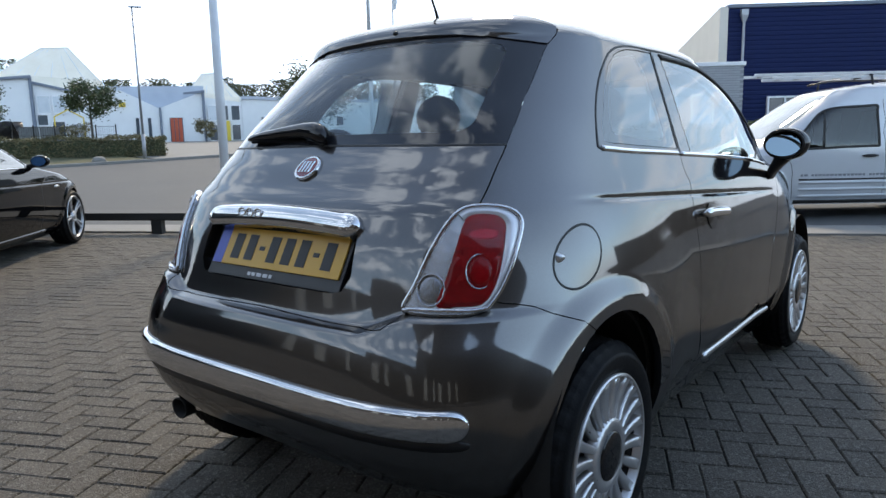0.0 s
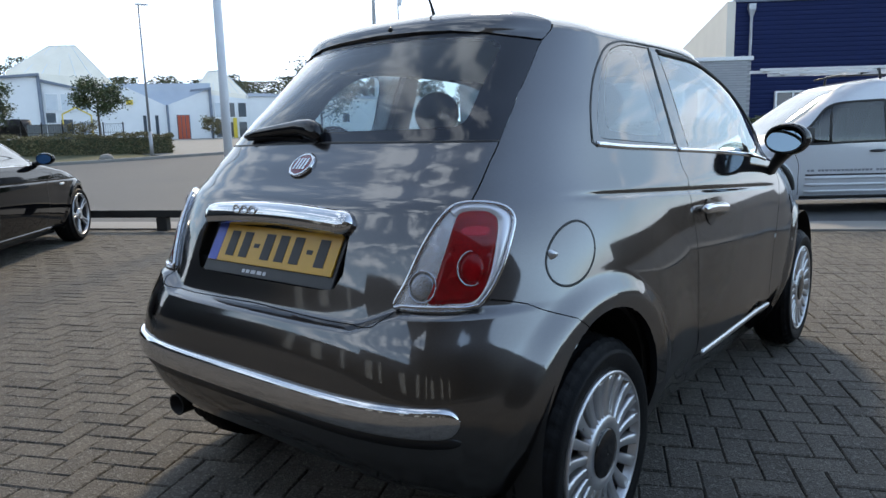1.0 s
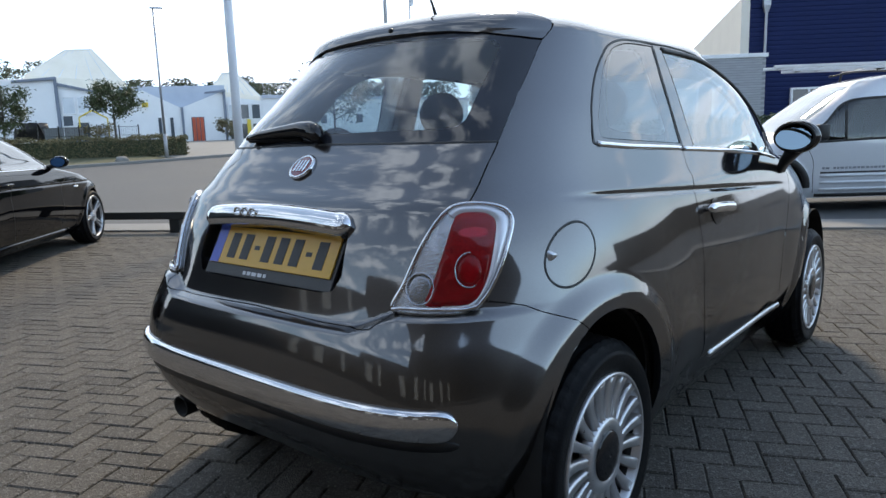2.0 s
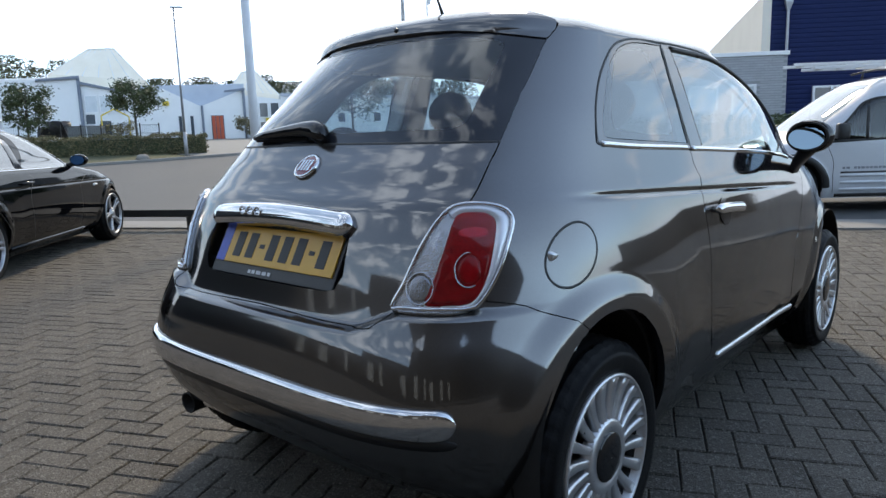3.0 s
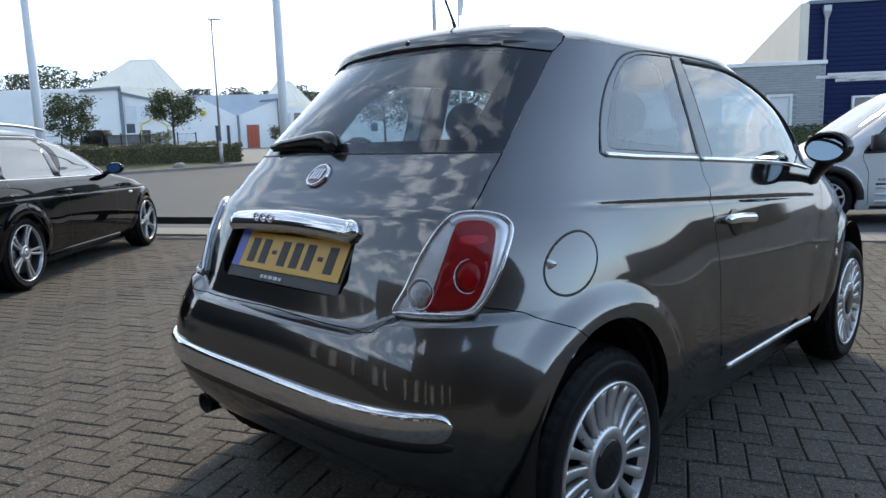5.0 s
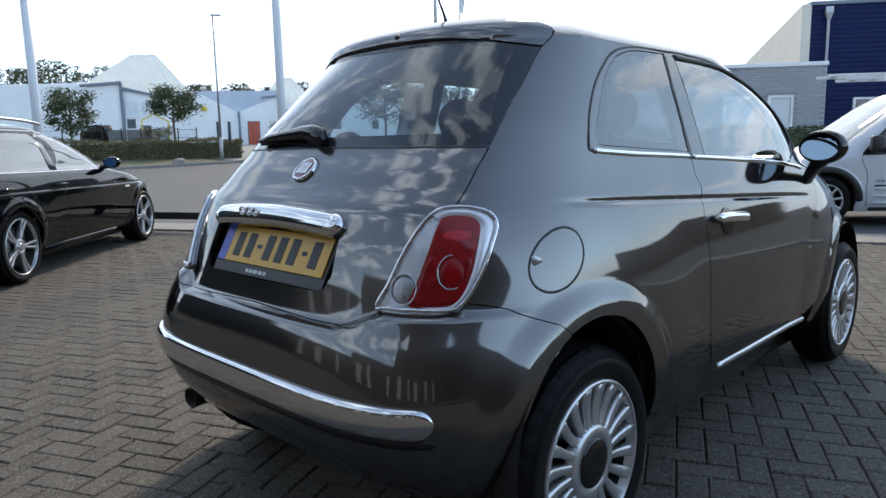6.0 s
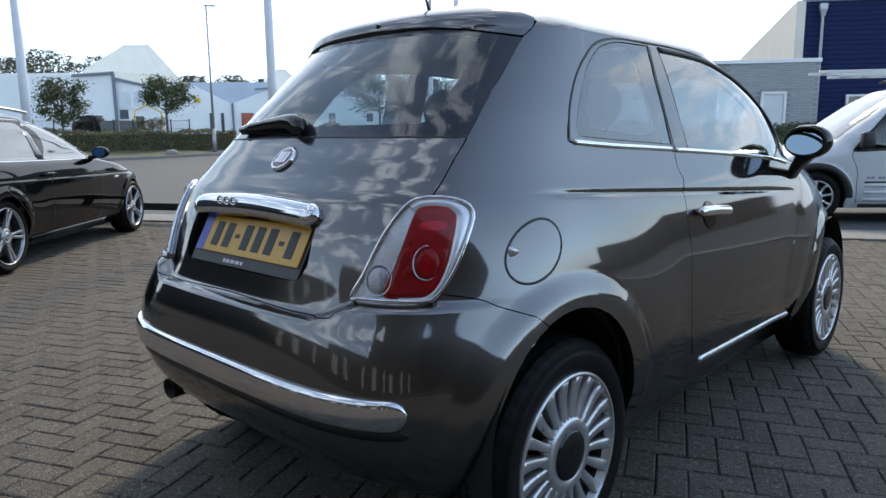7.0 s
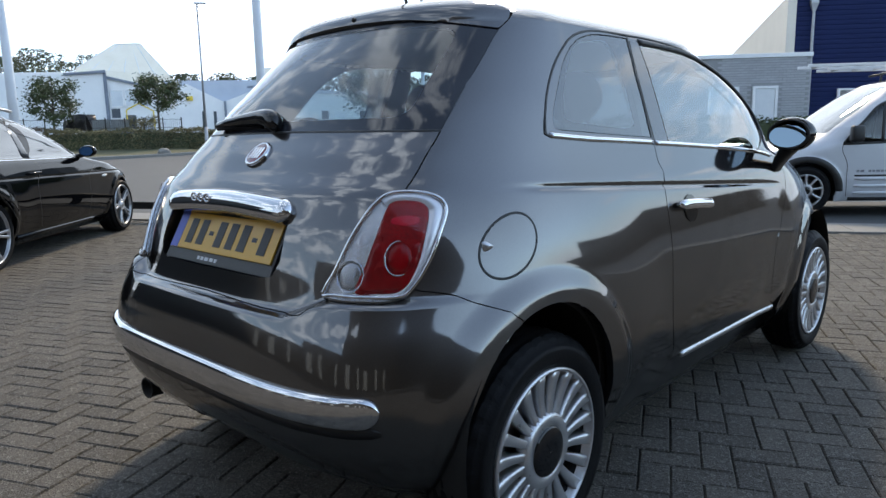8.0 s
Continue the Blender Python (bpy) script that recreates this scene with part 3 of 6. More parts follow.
def panel(cutting, names, off=0.0, sides=(1, -1), gap=0.0, flange=0.0, shift=None):
    """A bmesh of the named faces, lifted along the normal; its rim is drawn in by gap and folded inwards by flange."""
    faces, P, N, cols = cutting
    bm = bmesh.new()
    made, true_normal = {}, {}
    kept = bm.verts.layers.float_vector.new("true_normal")
    folded = bm.faces.layers.int.new("folded")

    def vert(i, side):
        middle = i % cols in (0, cols - 1)
        key = (i, 1 if middle else side)
        if key not in made:
            p = P[i] + N[i] * off
            if shift is not None:
                p = p + shift(P[i])
            made[key] = bm.verts.new((0.0 if middle else p[0] * side, p[1], p[2]))
            true_normal[made[key]] = Vector((0.0 if middle else N[i][0] * side, N[i][1], N[i][2]))
            made[key][kept] = true_normal[made[key]]
        return made[key]

    for side in sides:
        for name in names:
            for f in faces[name]:
                vs = [vert(i, side) for i in (f if side > 0 else f[::-1])]
                try:
                    bm.faces.new(vs)
                except ValueError:
                    pass
    bm.normal_update()
    if gap or flange:
        rim = [e for e in bm.edges if len(e.link_faces) == 1]
        inward = {}
        for e in rim:
            f = e.link_faces[0]
            a, b = e.verts
            d = f.calc_center_median() - (a.co + b.co) / 2
            t = (b.co - a.co).normalized()
            d = (d - d.dot(t) * t).normalized()
            for v in e.verts:
                inward[v] = inward.get(v, Vector()) + d
        normals = {v: true_normal[v] for v in inward}
        for v, d in inward.items():
            if d.length > 0.3:
                v.co += d.normalized() * gap
        if flange:
            for e in rim:
                e.smooth = False
            made_new = bmesh.ops.extrude_edge_only(bm, edges=rim)["geom"]
            for g in made_new:
                if isinstance(g, bmesh.types.BMFace):
                    g[folded] = 1
            fresh = [g for g in made_new if isinstance(g, bmesh.types.BMVert)]
            where = {}
            for e in rim:
                for v in e.verts:
                    where[v] = normals[v]
            for v in fresh:
                near = [e.other_vert(v) for e in v.link_edges if e.other_vert(v) in where]
                if near:
                    v.co -= where[near[0]] * flange
    return bm


def sweep(bm, shell, path, profile, side=1, off=0.0, taper=0.0):
    """A strip along (s, l): the profile is (across, out) in metres."""
    path = np.array(path, float)
    p, n = shell.on(path[:, 0], path[:, 1], np.full(len(path), off), side), shell.normal(path[:, 0], path[:, 1]) * [side, 1, 1]
    t = np.gradient(p, axis=0)
    t /= np.linalg.norm(t, axis=1, keepdims=True)
    b = np.cross(n, t)
    rows = []
    for i in range(len(p)):
        k = 1.0
        if taper:
            k = min(1.0, (min(i, len(p) - 1 - i) + 0.15) / (taper * len(p)))
            k = math.sqrt(max(0.02, 1 - (1 - k) ** 2))
        rows.append([p[i] + b[i] * a * k + n[i] * o * (0.3 + 0.7 * k) for a, o in profile])
    loft(bm, rows, closed=True, caps=True)


def half_round(w, h, n=6):
    return [(-w / 2 * math.cos(math.pi * i / n), h * math.sin(math.pi * i / n)) for i in range(n + 1)] + [(w / 2, -0.004), (-w / 2, -0.004)]


def treaded(bm, rings, n):
    """A turned tyre whose tread ribs and shoulders are notched all round."""
    top = max(r for _, r in rings)
    rows = []
    dense = []
    for (h0, r0), (h1, r1) in zip(rings, rings[1:]):
        k = 6 if min(r0, r1) > top - 0.02 else 1
        dense += [(h0 + (h1 - h0) * j / k, r0 + (r1 - r0) * j / k) for j in range(k)]
    dense.append(rings[-1])
    lo, hi = min(h for h, _ in rings), max(h for h, _ in rings)
    for h, r in dense:
        u = (h - lo) / (hi - lo)
        row = []
        for i in range(n):
            a = 2 * math.pi * i / n
            cut = 0.0
            if r > top - 0.019:
                if i % 5 == (0 if abs(u - .5) > .28 else 2):
                    cut = 0.005
                if any(abs(u - g) < .035 for g in (.26, .42, .58, .74)):
                    cut = 0.007
            row.append(bm.verts.new((h, (r - cut) * math.cos(a), (r - cut) * math.sin(a))))
        rows.append(row)
    for a, b in zip(rows, rows[1:]):
        for i in range(n):
            bm.faces.new((a[i], a[(i + 1) % n], b[(i + 1) % n], b[i]))


def rim_wheel(parent, at, turn, tyre_r, rim_r, width, spokes, alloy, cap_r=0.055, twin=False, dish=0.012):
    """A wheel with its tyre: turned barrel and lip, separate spokes, hub, cap and brake; its outer face looks along +x."""
    w = bmesh.new()
    lathe(w, [(-0.075, 0.04), (-0.075, rim_r * 0.72), (-0.06, rim_r * 0.72), (-0.06, 0.04)], 40)
    hub = part("wheel", w, DARK_ALLOY, parent, "dark brake disc and hub", True)
    hub.matrix_basis = Matrix.Translation(at) @ pose(0, 0, 0, turn, 0, 0 if at[0] > 0 else 180)
    t = bmesh.new()
    half = width / 2
    treaded(t, [(-2 * half + 0.01, rim_r * 0.96), (-2 * half - 0.004, rim_r + 0.03), (-2 * half + 0.004, tyre_r - 0.03), (-2 * half + 0.028, tyre_r - 0.006), (-half, tyre_r), (-0.028, tyre_r - 0.006),
              (-0.012, tyre_r - 0.017), (-0.003, tyre_r - 0.034), (0.004, (tyre_r + rim_r) / 2 + 0.012), (0.0055, (tyre_r + rim_r) / 2), (0.002, rim_r + 0.018), (-0.006, rim_r + 0.004), (-0.014, rim_r - 0.006)], 180)
    part("tyre", t, RUBBER, hub, "black road tyre with tread blocks", True)
    r = bmesh.new()
    lathe(r, [(-2 * half + 0.02, rim_r), (-2 * half + 0.03, rim_r - 0.02), (-0.09, rim_r - 0.035), (-0.022, rim_r - 0.015)], 72)
    part("barrel", r, BARREL, hub, "dark inner barrel of the rim", True)
    r = bmesh.new()
    lathe(r, [(-0.02, rim_r - 0.014), (-0.004, rim_r - 0.008), (0.0035, rim_r - 0.006), (0.005, rim_r - 0.001), (0.0005, rim_r + 0.004), (-0.01, rim_r + 0.002)], 96)
    lathe(r, [(-0.03, cap_r + 0.034), (-dish + 0.006, cap_r + 0.032), (-dish + 0.012, cap_r + 0.024), (-dish + 0.012, cap_r), (-dish + 0.006, cap_r - 0.004)], 48)
    inner, outer = cap_r + 0.016, rim_r - 0.006
    for i in range(spokes):
        a = 2 * math.pi * i / spokes
        for k in ((-1, 1) if twin else (0,)):
            m = Matrix.Rotation(a + k * (0.115 if twin else 0), 4, "X")
            w0, w1 = (0.0098, 0.0165) if not twin else (0.011, 0.0135)
            rows = []
            for j in range(7):
                u = j / 6
                rad = inner + (outer - inner) * u
                half_w = w0 + (w1 - w0) * u ** 1.3
                face = -dish + 0.010 - 0.005 * math.sin(math.pi * u) + (dish - 0.008) * u ** 2
                bow = 0
                rows.append([(face - 0.034, bow - half_w * 1.02, rad), (face - 0.006, bow - half_w, rad), (face, bow - half_w * 0.72, rad),
                             (face - 0.0035, bow, rad), (face, bow + half_w * 0.72, rad), (face - 0.006, bow + half_w, rad), (face - 0.034, bow + half_w * 1.02, rad)])
            vs = loft(r, rows, closed=True, caps=True)
            bmesh.ops.transform(r, matrix=m, verts=[v for row in vs for v in row])
    part("rim", r, alloy, hub, "", True)
    c = bmesh.new()
    lathe(c, [(-dish + 0.004, cap_r + 0.001), (-dish + 0.013, cap_r - 0.001), (-dish + 0.016, cap_r - 0.006), (-dish + 0.0185, cap_r * 0.5), (-dish + 0.019, 0.002)], 40)
    part("centre_cap", c, GLOSS_BLACK if not twin else alloy, hub, "round black centre cap" if not twin else "", True)
    return hub


FIAT = Shell(width=([.18, .24, .32, .42, .55, .66, .76, .86, .935, 1.0, 1.04, 1.075, 1.10, 1.20, 1.30, 1.40], [.66, .70, .735, .765, .775, .773, .764, .748, .729, .703, .687, .674, .664, .628, .593, .556]),
             rear=([.18, .24, .32, .42, .50, .60, .65, .69, .72, .78, .86, .93, .955, .975, .990, 1.0, 1.05, 1.10, 1.20, 1.30, 1.40], [-.33, -.40, -.482, -.541, -.555, -.549, -.539, -.525, -.516, -.502, -.475, -.440, -.4265, -.4095, -.3915, -.3795, -.332, -.280, -.2075, -.1235, -.028], .009),
             front=([.18, .25, .40, .55, .70, .80, .88, .93, .97, 1.0, 1.05, 1.10, 1.20, 1.30, 1.40], [2.80, 2.88, 2.95, 2.96, 2.90, 2.80, 2.66, 2.46, 2.24, 2.10, 2.07, 2.04, 1.95, 1.79, 1.52]),
             square=([.18, .5, .8, .95, 1.1, 1.25, 1.4], [4.2, 4.8, 3.6, 3.7, 3.75, 2.85, 2.3]), fore=([.18, .9, 1.0, 1.2, 1.4], [2.6, 2.6, 3.0, 3.4, 3.0]),
             eave=1.40, roof_mid=0.64, roof_h=0.116, axles=(-0.03, 2.27), arch=0.325, axle_z=0.36, flare=0.017, swell=0.015, lip=0.69, crease=(0.972, 0.880, -0.15, 1.49))


def hatchback():
    car = thing("hatchback_car", "small grey metallic three-door hatchback with chrome trim parked on pavers", "car")
    sh = FIAT
    S = np.concatenate([np.linspace(0, 1, 165), np.linspace(1, 2, 150)[1:], np.linspace(2, 3, 64)[1:]])
    L = np.concatenate([np.arange(.18, .66, .012), np.arange(.66, .78, .005), np.arange(.78, .86, .01), np.arange(.86, .99, .005), np.arange(.99, 1.40, .0075), np.linspace(1.40, 1.599, 34)])
    mid = -0.2
    gate = [(mid, .64), (.40, .64), (.44, .75), (.46, .90), (.470, .95), (.473, .970), (.480, 1.003), (.490, 1.053),
            (.500, 1.101), (.507, 1.129), (.524, 1.170), (.545, 1.222), (.569, 1.267), (.598, 1.322), (.617, 1.355), (.641, 1.384), (.60, 1.47), (mid, 1.49)]
    pane = [(mid, 1.112), (0, 1.112), (.29, 1.110), (.43, 1.108), (.54, 1.106), (.60, 1.243), (.67, 1.343), (.71, 1.43), (.6, 1.475), (mid, 1.485)]
    clear = [(mid, 1.142), (0, 1.142), (.252, 1.142), (.363, 1.142), (.404, 1.147), (.428, 1.168), (.440, 1.210), (.454, 1.255), (.473, 1.309), (.486, 1.350), (.484, 1.370), (.44, 1.386), (.30, 1.397), (0, 1.405), (mid, 1.405)]
    spoiler = [(mid, 1.418), (0, 1.418), (.2, 1.415), (.31, 1.411), (.432, 1.4015), (.514, 1.390), (.60, 1.380), (.637, 1.377), (.675, 1.404), (.70, 1.428), (.62, 1.468), (.42, 1.500), (.2, 1.512), (0, 1.515), (mid, 1.515)]
    lamp = rounded([(.360, .739), (.377, .794), (.398, .869), (.418, .924), (.437, .954), (.456, .966), (.488, .968), (.519, .962), (.538, .949), (.545, .926), (.539, .886), (.527, .833), (.511, .785), (.499, .759), (.487, .741), (.472, .733), (.44, .732), (.395, .733)])
    recess = straight([(mid, .762), (.205, .762), (.232, .768), (.250, .803), (.249, .907), (mid, .907)])
    bumper = straight([(mid, .10), (mid, .70), (0, .70), (.12, .698), (.225, .696), (.305, .696), (.342, .703), (.360, .722), (.372, .76), (.42, .77), (.49, .77), (.506, .7565), (.53, .752), (.56, .742), (.60, .717), (.64, .694), (.664, .668), (.70, .60), (.72, .30), (.72, .10)])
    arches = {}
    for name, cy in (("arch_rear", -0.045), ("arch_front", 2.255)):
        ring = [(cy + 0.287 * math.cos(a), 0.36 + 0.33 * math.sin(a)) for a in np.linspace(radians(-20), radians(200), 40)]
        low = [(cy - 0.275, .10), (cy + 0.275, .10)]
        arches[name] = straight([(sh.s_of_y(y, max(z, .18)), z) for y, z in ring + low], 2)
    on = lambda y, z: (sh.s_of_y(y, z), z)
    b_seam = [on(.676, 1.052), on(.692, 1.147), on(.701, 1.273), on(.711, 1.35), on(.722, 1.402)]
    w_back = [on(.787, 1.066), on(.795, 1.16), on(.797, 1.25), on(.792, 1.33), on(.784, 1.386)]
    quarter = np.vstack([rounded([(1.34, 1.056), (1.270, 1.060), (.93, 1.078), (.785, 1.086), (.764, 1.108), (.795, 1.19), (.86, 1.28), (.96, 1.343), on(.41, 1.383), on(.536, 1.403), on(.70, 1.404)], closed=False), np.array([on(.79, 1.40), on(.76, 1.147), on(.75, 1.056)])])
    q_pane = np.vstack([rounded([(1.34, 1.074), (1.262, 1.078), (.94, 1.098), (.825, 1.106), (.806, 1.122), (.832, 1.18), (.92, 1.29), on(.374, 1.350), on(.437, 1.374), on(.54, 1.390), on(.76, 1.394)], closed=False), np.array([on(.77, 1.34), on(.76, 1.2)])])
    q_clear = rounded([(1.18, 1.108), (.98, 1.118), (.875, 1.130), (.868, 1.16), (.90, 1.23), on(.335, 1.31), on(.392, 1.352), on(.46, 1.366), on(.575, 1.368), on(.60, 1.273), on(.60, 1.16)])
    door = np.vstack([rounded([on(.722, 1.404), on(.86, 1.406), (2.10, 1.394), (2.25, 1.352), (2.325, 1.275), (2.345, 1.157), (2.26, 1.05), (2.10, .99), (2.075, .93), (2.06, .87), (1.98, .70), (1.93, .577), (1.93, .44), (1.965, .355), (1.96, .330), (1.30, .345), (1.262, .375), (1.225, .50), (1.216, .627), (1.217, .753), (1.214, .843), (1.222, .93), (1.25, .993), (1.272, 1.052)], closed=False), rounded(b_seam, closed=False)[:-1]])
    window = np.vstack([rounded(w_back, closed=False), rounded([on(.81, 1.392), (2.08, 1.380), (2.225, 1.342), (2.290, 1.273), (2.300, 1.157), (2.17, 1.06), (2.01, 1.012)], closed=False), np.array([(1.57, 1.044)])])
    screen = straight([(2.44, 1.03), (3.2, 1.03), (3.2, 1.392), (2.62, 1.388), (2.44, 1.35), (2.42, 1.16)])
    flap = rounded([(.653 + .0545 * math.cos(a) + .012 * math.sin(a), .838 + .0725 * math.sin(a)) for a in np.linspace(0, 2 * math.pi, 17)[:-1]], 4)
    void = [(mid, .05), (mid, .338), (0, .338), (.25, .332), (.40, .305), (.50, .255), (.56, .19), (.58, .05)]
    loops = {"gate": straight(gate, 4), "pane": straight(pane, 4), "clear": rounded(clear), "bumper": bumper, "spoiler": straight(spoiler, 4), "recess": recess, "lamp": lamp, "quarter": quarter, "q_pane": q_pane,
             "q_clear": q_clear, "door": door, "window": window, "screen": screen, "flap": flap, **arches, "void": straight(void)}
    cutting = carve(sh, S, L, loops, {"pane": "gate", "q_pane": "quarter"})
    faces = cutting[0]
    # the filler flap is on one flank only; the other keeps plain metal there
    bm = panel(cutting, ["body", "flap"], gap=0.0015, flange=0.02, sides=(-1,))
    bm2 = panel(cutting, ["body"], gap=0.0015, flange=0.02, sides=(1,))
    tmp = bpy.data.meshes.new("tmp")
    bm2.to_mesh(tmp)
    bm2.free()
    bm.from_mesh(tmp)
    bpy.data.meshes.remove(tmp)
    bmesh.ops.remove_doubles(bm, verts=[v for v in bm.verts if abs(v.co.x) < 0.004], dist=0.0045)
    part("body", bm, PAINT, car, "grey metallic body shell", True)
    part("rear_bumper", panel(cutting, ["bumper"], gap=0.0015, flange=0.025), PAINT, car, "", True)
    part("tailgate", panel(cutting, ["gate"], gap=0.002, flange=0.034), PAINT, car, "", True)
    part("plate_recess", panel(cutting, ["recess"], off=-0.034), PLASTIC, car, "black plate recess", True)
    rear_glass = part("rear_window", panel(cutting, ["pane"], off=-0.001, flange=0.006), FRIT, car, "black border of the rear window", True)
    part("pane", panel(cutting, ["clear"], off=-0.001), GLASS_REAR, rear_glass, "tinted rear window glass", True)
    for side in (1, -1):
        line = bmesh.new()
        sweep(line, sh, [(s, 1.112 - .006 * s / .54) for s in np.linspace(0, .502, 24)], half_round(0.008, 0.0012), side)
        part("lower_seal", line, SEAL, rear_glass, "black seal under the rear window", True)
    # the spoiler stands out from the roof with a steep rear face
    lift = lambda p: np.array([0, -0.002, 0.006]) * smooth(1.400, 1.440, p[2]) + np.array([0, -0.042, 0.0]) * smooth(1.400, 1.475, p[2]) * smooth(1.494, 1.478, p[2]) * smooth(.60, .42, abs(p[0]))
    bm = panel(cutting, ["spoiler"], off=0.003, flange=0.022, gap=0.001, shift=lift)
    bm.verts.layers.float_vector.remove(bm.verts.layers.float_vector["true_normal"])
    part("spoiler", bm, PAINT, car, "grey roof spoiler over the rear window", True)
    for side in (1, -1):
        door_ob = part("door", panel(cutting, ["door"], sides=(side,), gap=0.0022, flange=0.03), PAINT, car, "", True)
        part("window_pane", panel(cutting, ["window"], off=-0.004, sides=(side,)), GLASS_SIDE, door_ob, "pale reflecting side window", True)
        q = part("quarter_window", panel(cutting, ["quarter"], off=0.001, sides=(side,), gap=0.003, flange=0.02), PAINT, car, "quarter window surround", True)
        part("border", panel(cutting, ["q_pane"], off=-0.001, sides=(side,), flange=0.01), SIDE_BORDER, q, "grey printed glass border", True)
        part("pane", panel(cutting, ["q_clear"], off=-0.001, sides=(side,)), GLASS_SIDE, q, "pale quarter glass", True)
        # pillar cover between the two side windows
        cover = bmesh.new()
        rows = []
        for (s0, l0), (s1, l1) in zip([on(.692, 1.062), on(.702, 1.147), on(.711, 1.265), on(.718, 1.335), on(.728, 1.388)], [on(.784, 1.062), on(.792, 1.147), on(.794, 1.265), on(.789, 1.335), on(.782, 1.388)]):
            rows.append([sh.on(s0 + (s1 - s0) * k / 4, l0 + (l1 - l0) * k / 4, 0.0012, side) for k in range(5)])
        loft(cover, rows if side < 0 else [r[::-1] for r in rows])
        part("pillar_cover", cover, GREY_PILLAR, door_ob, "glossy dark grey pillar cover", True)
        # seals and belt trim
        seal = bmesh.new()
        sweep(seal, sh, rounded(w_back, closed=False), half_round(0.006, 0.002), side)
        sweep(seal, sh, rounded([on(.79, 1.392), (2.08, 1.382), (2.225, 1.344), (2.292, 1.273), (2.302, 1.157), (2.20, 1.06)], closed=False), half_round(0.016, 0.005), side)
        part("window_seal", seal, SEAL, door_ob, "black rubber window seal", True)
        frame = bmesh.new()
        sweep(frame, sh, rounded(b_seam, closed=False), half_round(0.011, 0.0015), side)
        sweep(frame, sh, rounded([(.80, 1.088), (.770, 1.10), (.795, 1.19), (.86, 1.28), (.96, 1.343), on(.41, 1.383), on(.536, 1.403), on(.72, 1.408), on(.90, 1.408), (2.12, 1.392), (2.27, 1.345), (2.335, 1.275), (2.352, 1.157), (2.31, 1.07)], closed=False), half_round(0.008, 0.002), side)
        part("door_seal", frame, SEAL, car, "black rubber door seal", True)
        belt = bmesh.new()
        sweep(belt, sh, rounded([(.785, 1.090), (.93, 1.079), (1.10, 1.070), (1.262, 1.061)], closed=False), half_round(0.017, 0.007), side)
        part("belt_trim", belt, CHROME, q, "chrome strip under the window", True)
        belt = bmesh.new()
        sweep(belt, sh, rounded([(1.283, 1.058), (1.57, 1.040), (1.85, 1.018), (2.02, .998), (2.06, .985)], closed=False), half_round(0.017, 0.007), side)
        part("belt_trim", belt, CHROME, door_ob, "chrome strip under the window", True)
        # door handle: bar over a dark bowl
        bowl = bmesh.new()
        loop = [(.855 + .050 * math.cos(a), .842 + .045 * math.sin(a)) for a in np.linspace(0, 2 * math.pi, 21)[:-1]]
        ring = [[sh.on(sh.s_of_y(.815 + (y - .855) * k, .842 + (z - .842) * k), .842 + (z - .842) * k, 0.0035 - 0.0005 * k, side) for y, z in loop] for k in (1.0, 0.86, 0.5, 0.05)]
        loft(bowl, ring if side < 0 else [r[::-1] for r in ring], closed=True)
        handle = part("door_handle", bowl, GLOSS_BLACK, door_ob, "dark finger bowl", True)
        bar = bmesh.new()
        path = [(sh.s_of_y(y, z), z) for y, z in [(.705, .858), (.74, .857), (.80, .855), (.86, .851), (.92, .846), (.955, .843)]]
        sweep(bar, sh, rounded(path, closed=False), [(0.017 * math.cos(a), 0.024 + 0.010 * math.sin(a)) for a in np.linspace(0, 2 * math.pi, 13)[:-1]], side, taper=0.2)
        part("grip", bar, CHROME, handle, "chrome pull handle", True)
        # sill strip
        sill = bmesh.new()
        sweep(sill, sh, rounded([(sh.s_of_y(y, z), z) for y, z in [(.80, .338), (1.0, .333), (1.3, .326), (1.6, .318), (1.765, .314)]], closed=False), half_round(0.028, 0.010), side, taper=0.04)
        part("sill_strip", sill, STEEL, car, "bright strip along the sill", True)
        # tail lamp
        lamp_ob = part("tail_lamp", panel(cutting, ["lamp"], off=0.007, sides=(side,), gap=0.002, flange=0.02), LAMP_SILVER, car, "silver tail lamp housing with a chrome rim", True)
        bezel = bmesh.new()
        mid_lamp = lamp.mean(0)
        sweep(bezel, sh, np.vstack([mid_lamp + (lamp - mid_lamp) * .965, (mid_lamp + (lamp - mid_lamp) * .965)[:1]]), half_round(0.010, 0.005), side, off=0.010)
        part("bezel", bezel, CHROME, lamp_ob, "bright chrome rim", True)

        band = bmesh.new()
        outer = rounded([(.440, .948), (.458, .959), (.488, .961), (.514, .955), (.530, .944), (.537, .926), (.532, .886), (.520, .833), (.505, .787), (.494, .764), (.483, .747), (.470, .740), (.44, .739)], 5, closed=False)
        inner = rounded([(.450, .934), (.459, .944), (.488, .946), (.505, .941), (.513, .932), (.517, .918), (.515, .884), (.509, .838), (.499, .793), (.490, .769), (.480, .755), (.468, .750), (.44, .749)], 5, closed=False)
        rows = [[sh.on(*(p + (q - p) * k), 0.0085 + 0.005 * math.sin(math.pi * k), side) for k in np.linspace(0, 1, 6)] for p, q in zip(outer, inner)]
        loft(band, rows if side > 0 else [r[::-1] for r in rows])
        part("chrome_band", band, LAMP_BAND, lamp_ob, "broad chrome band beside the red lens", True)

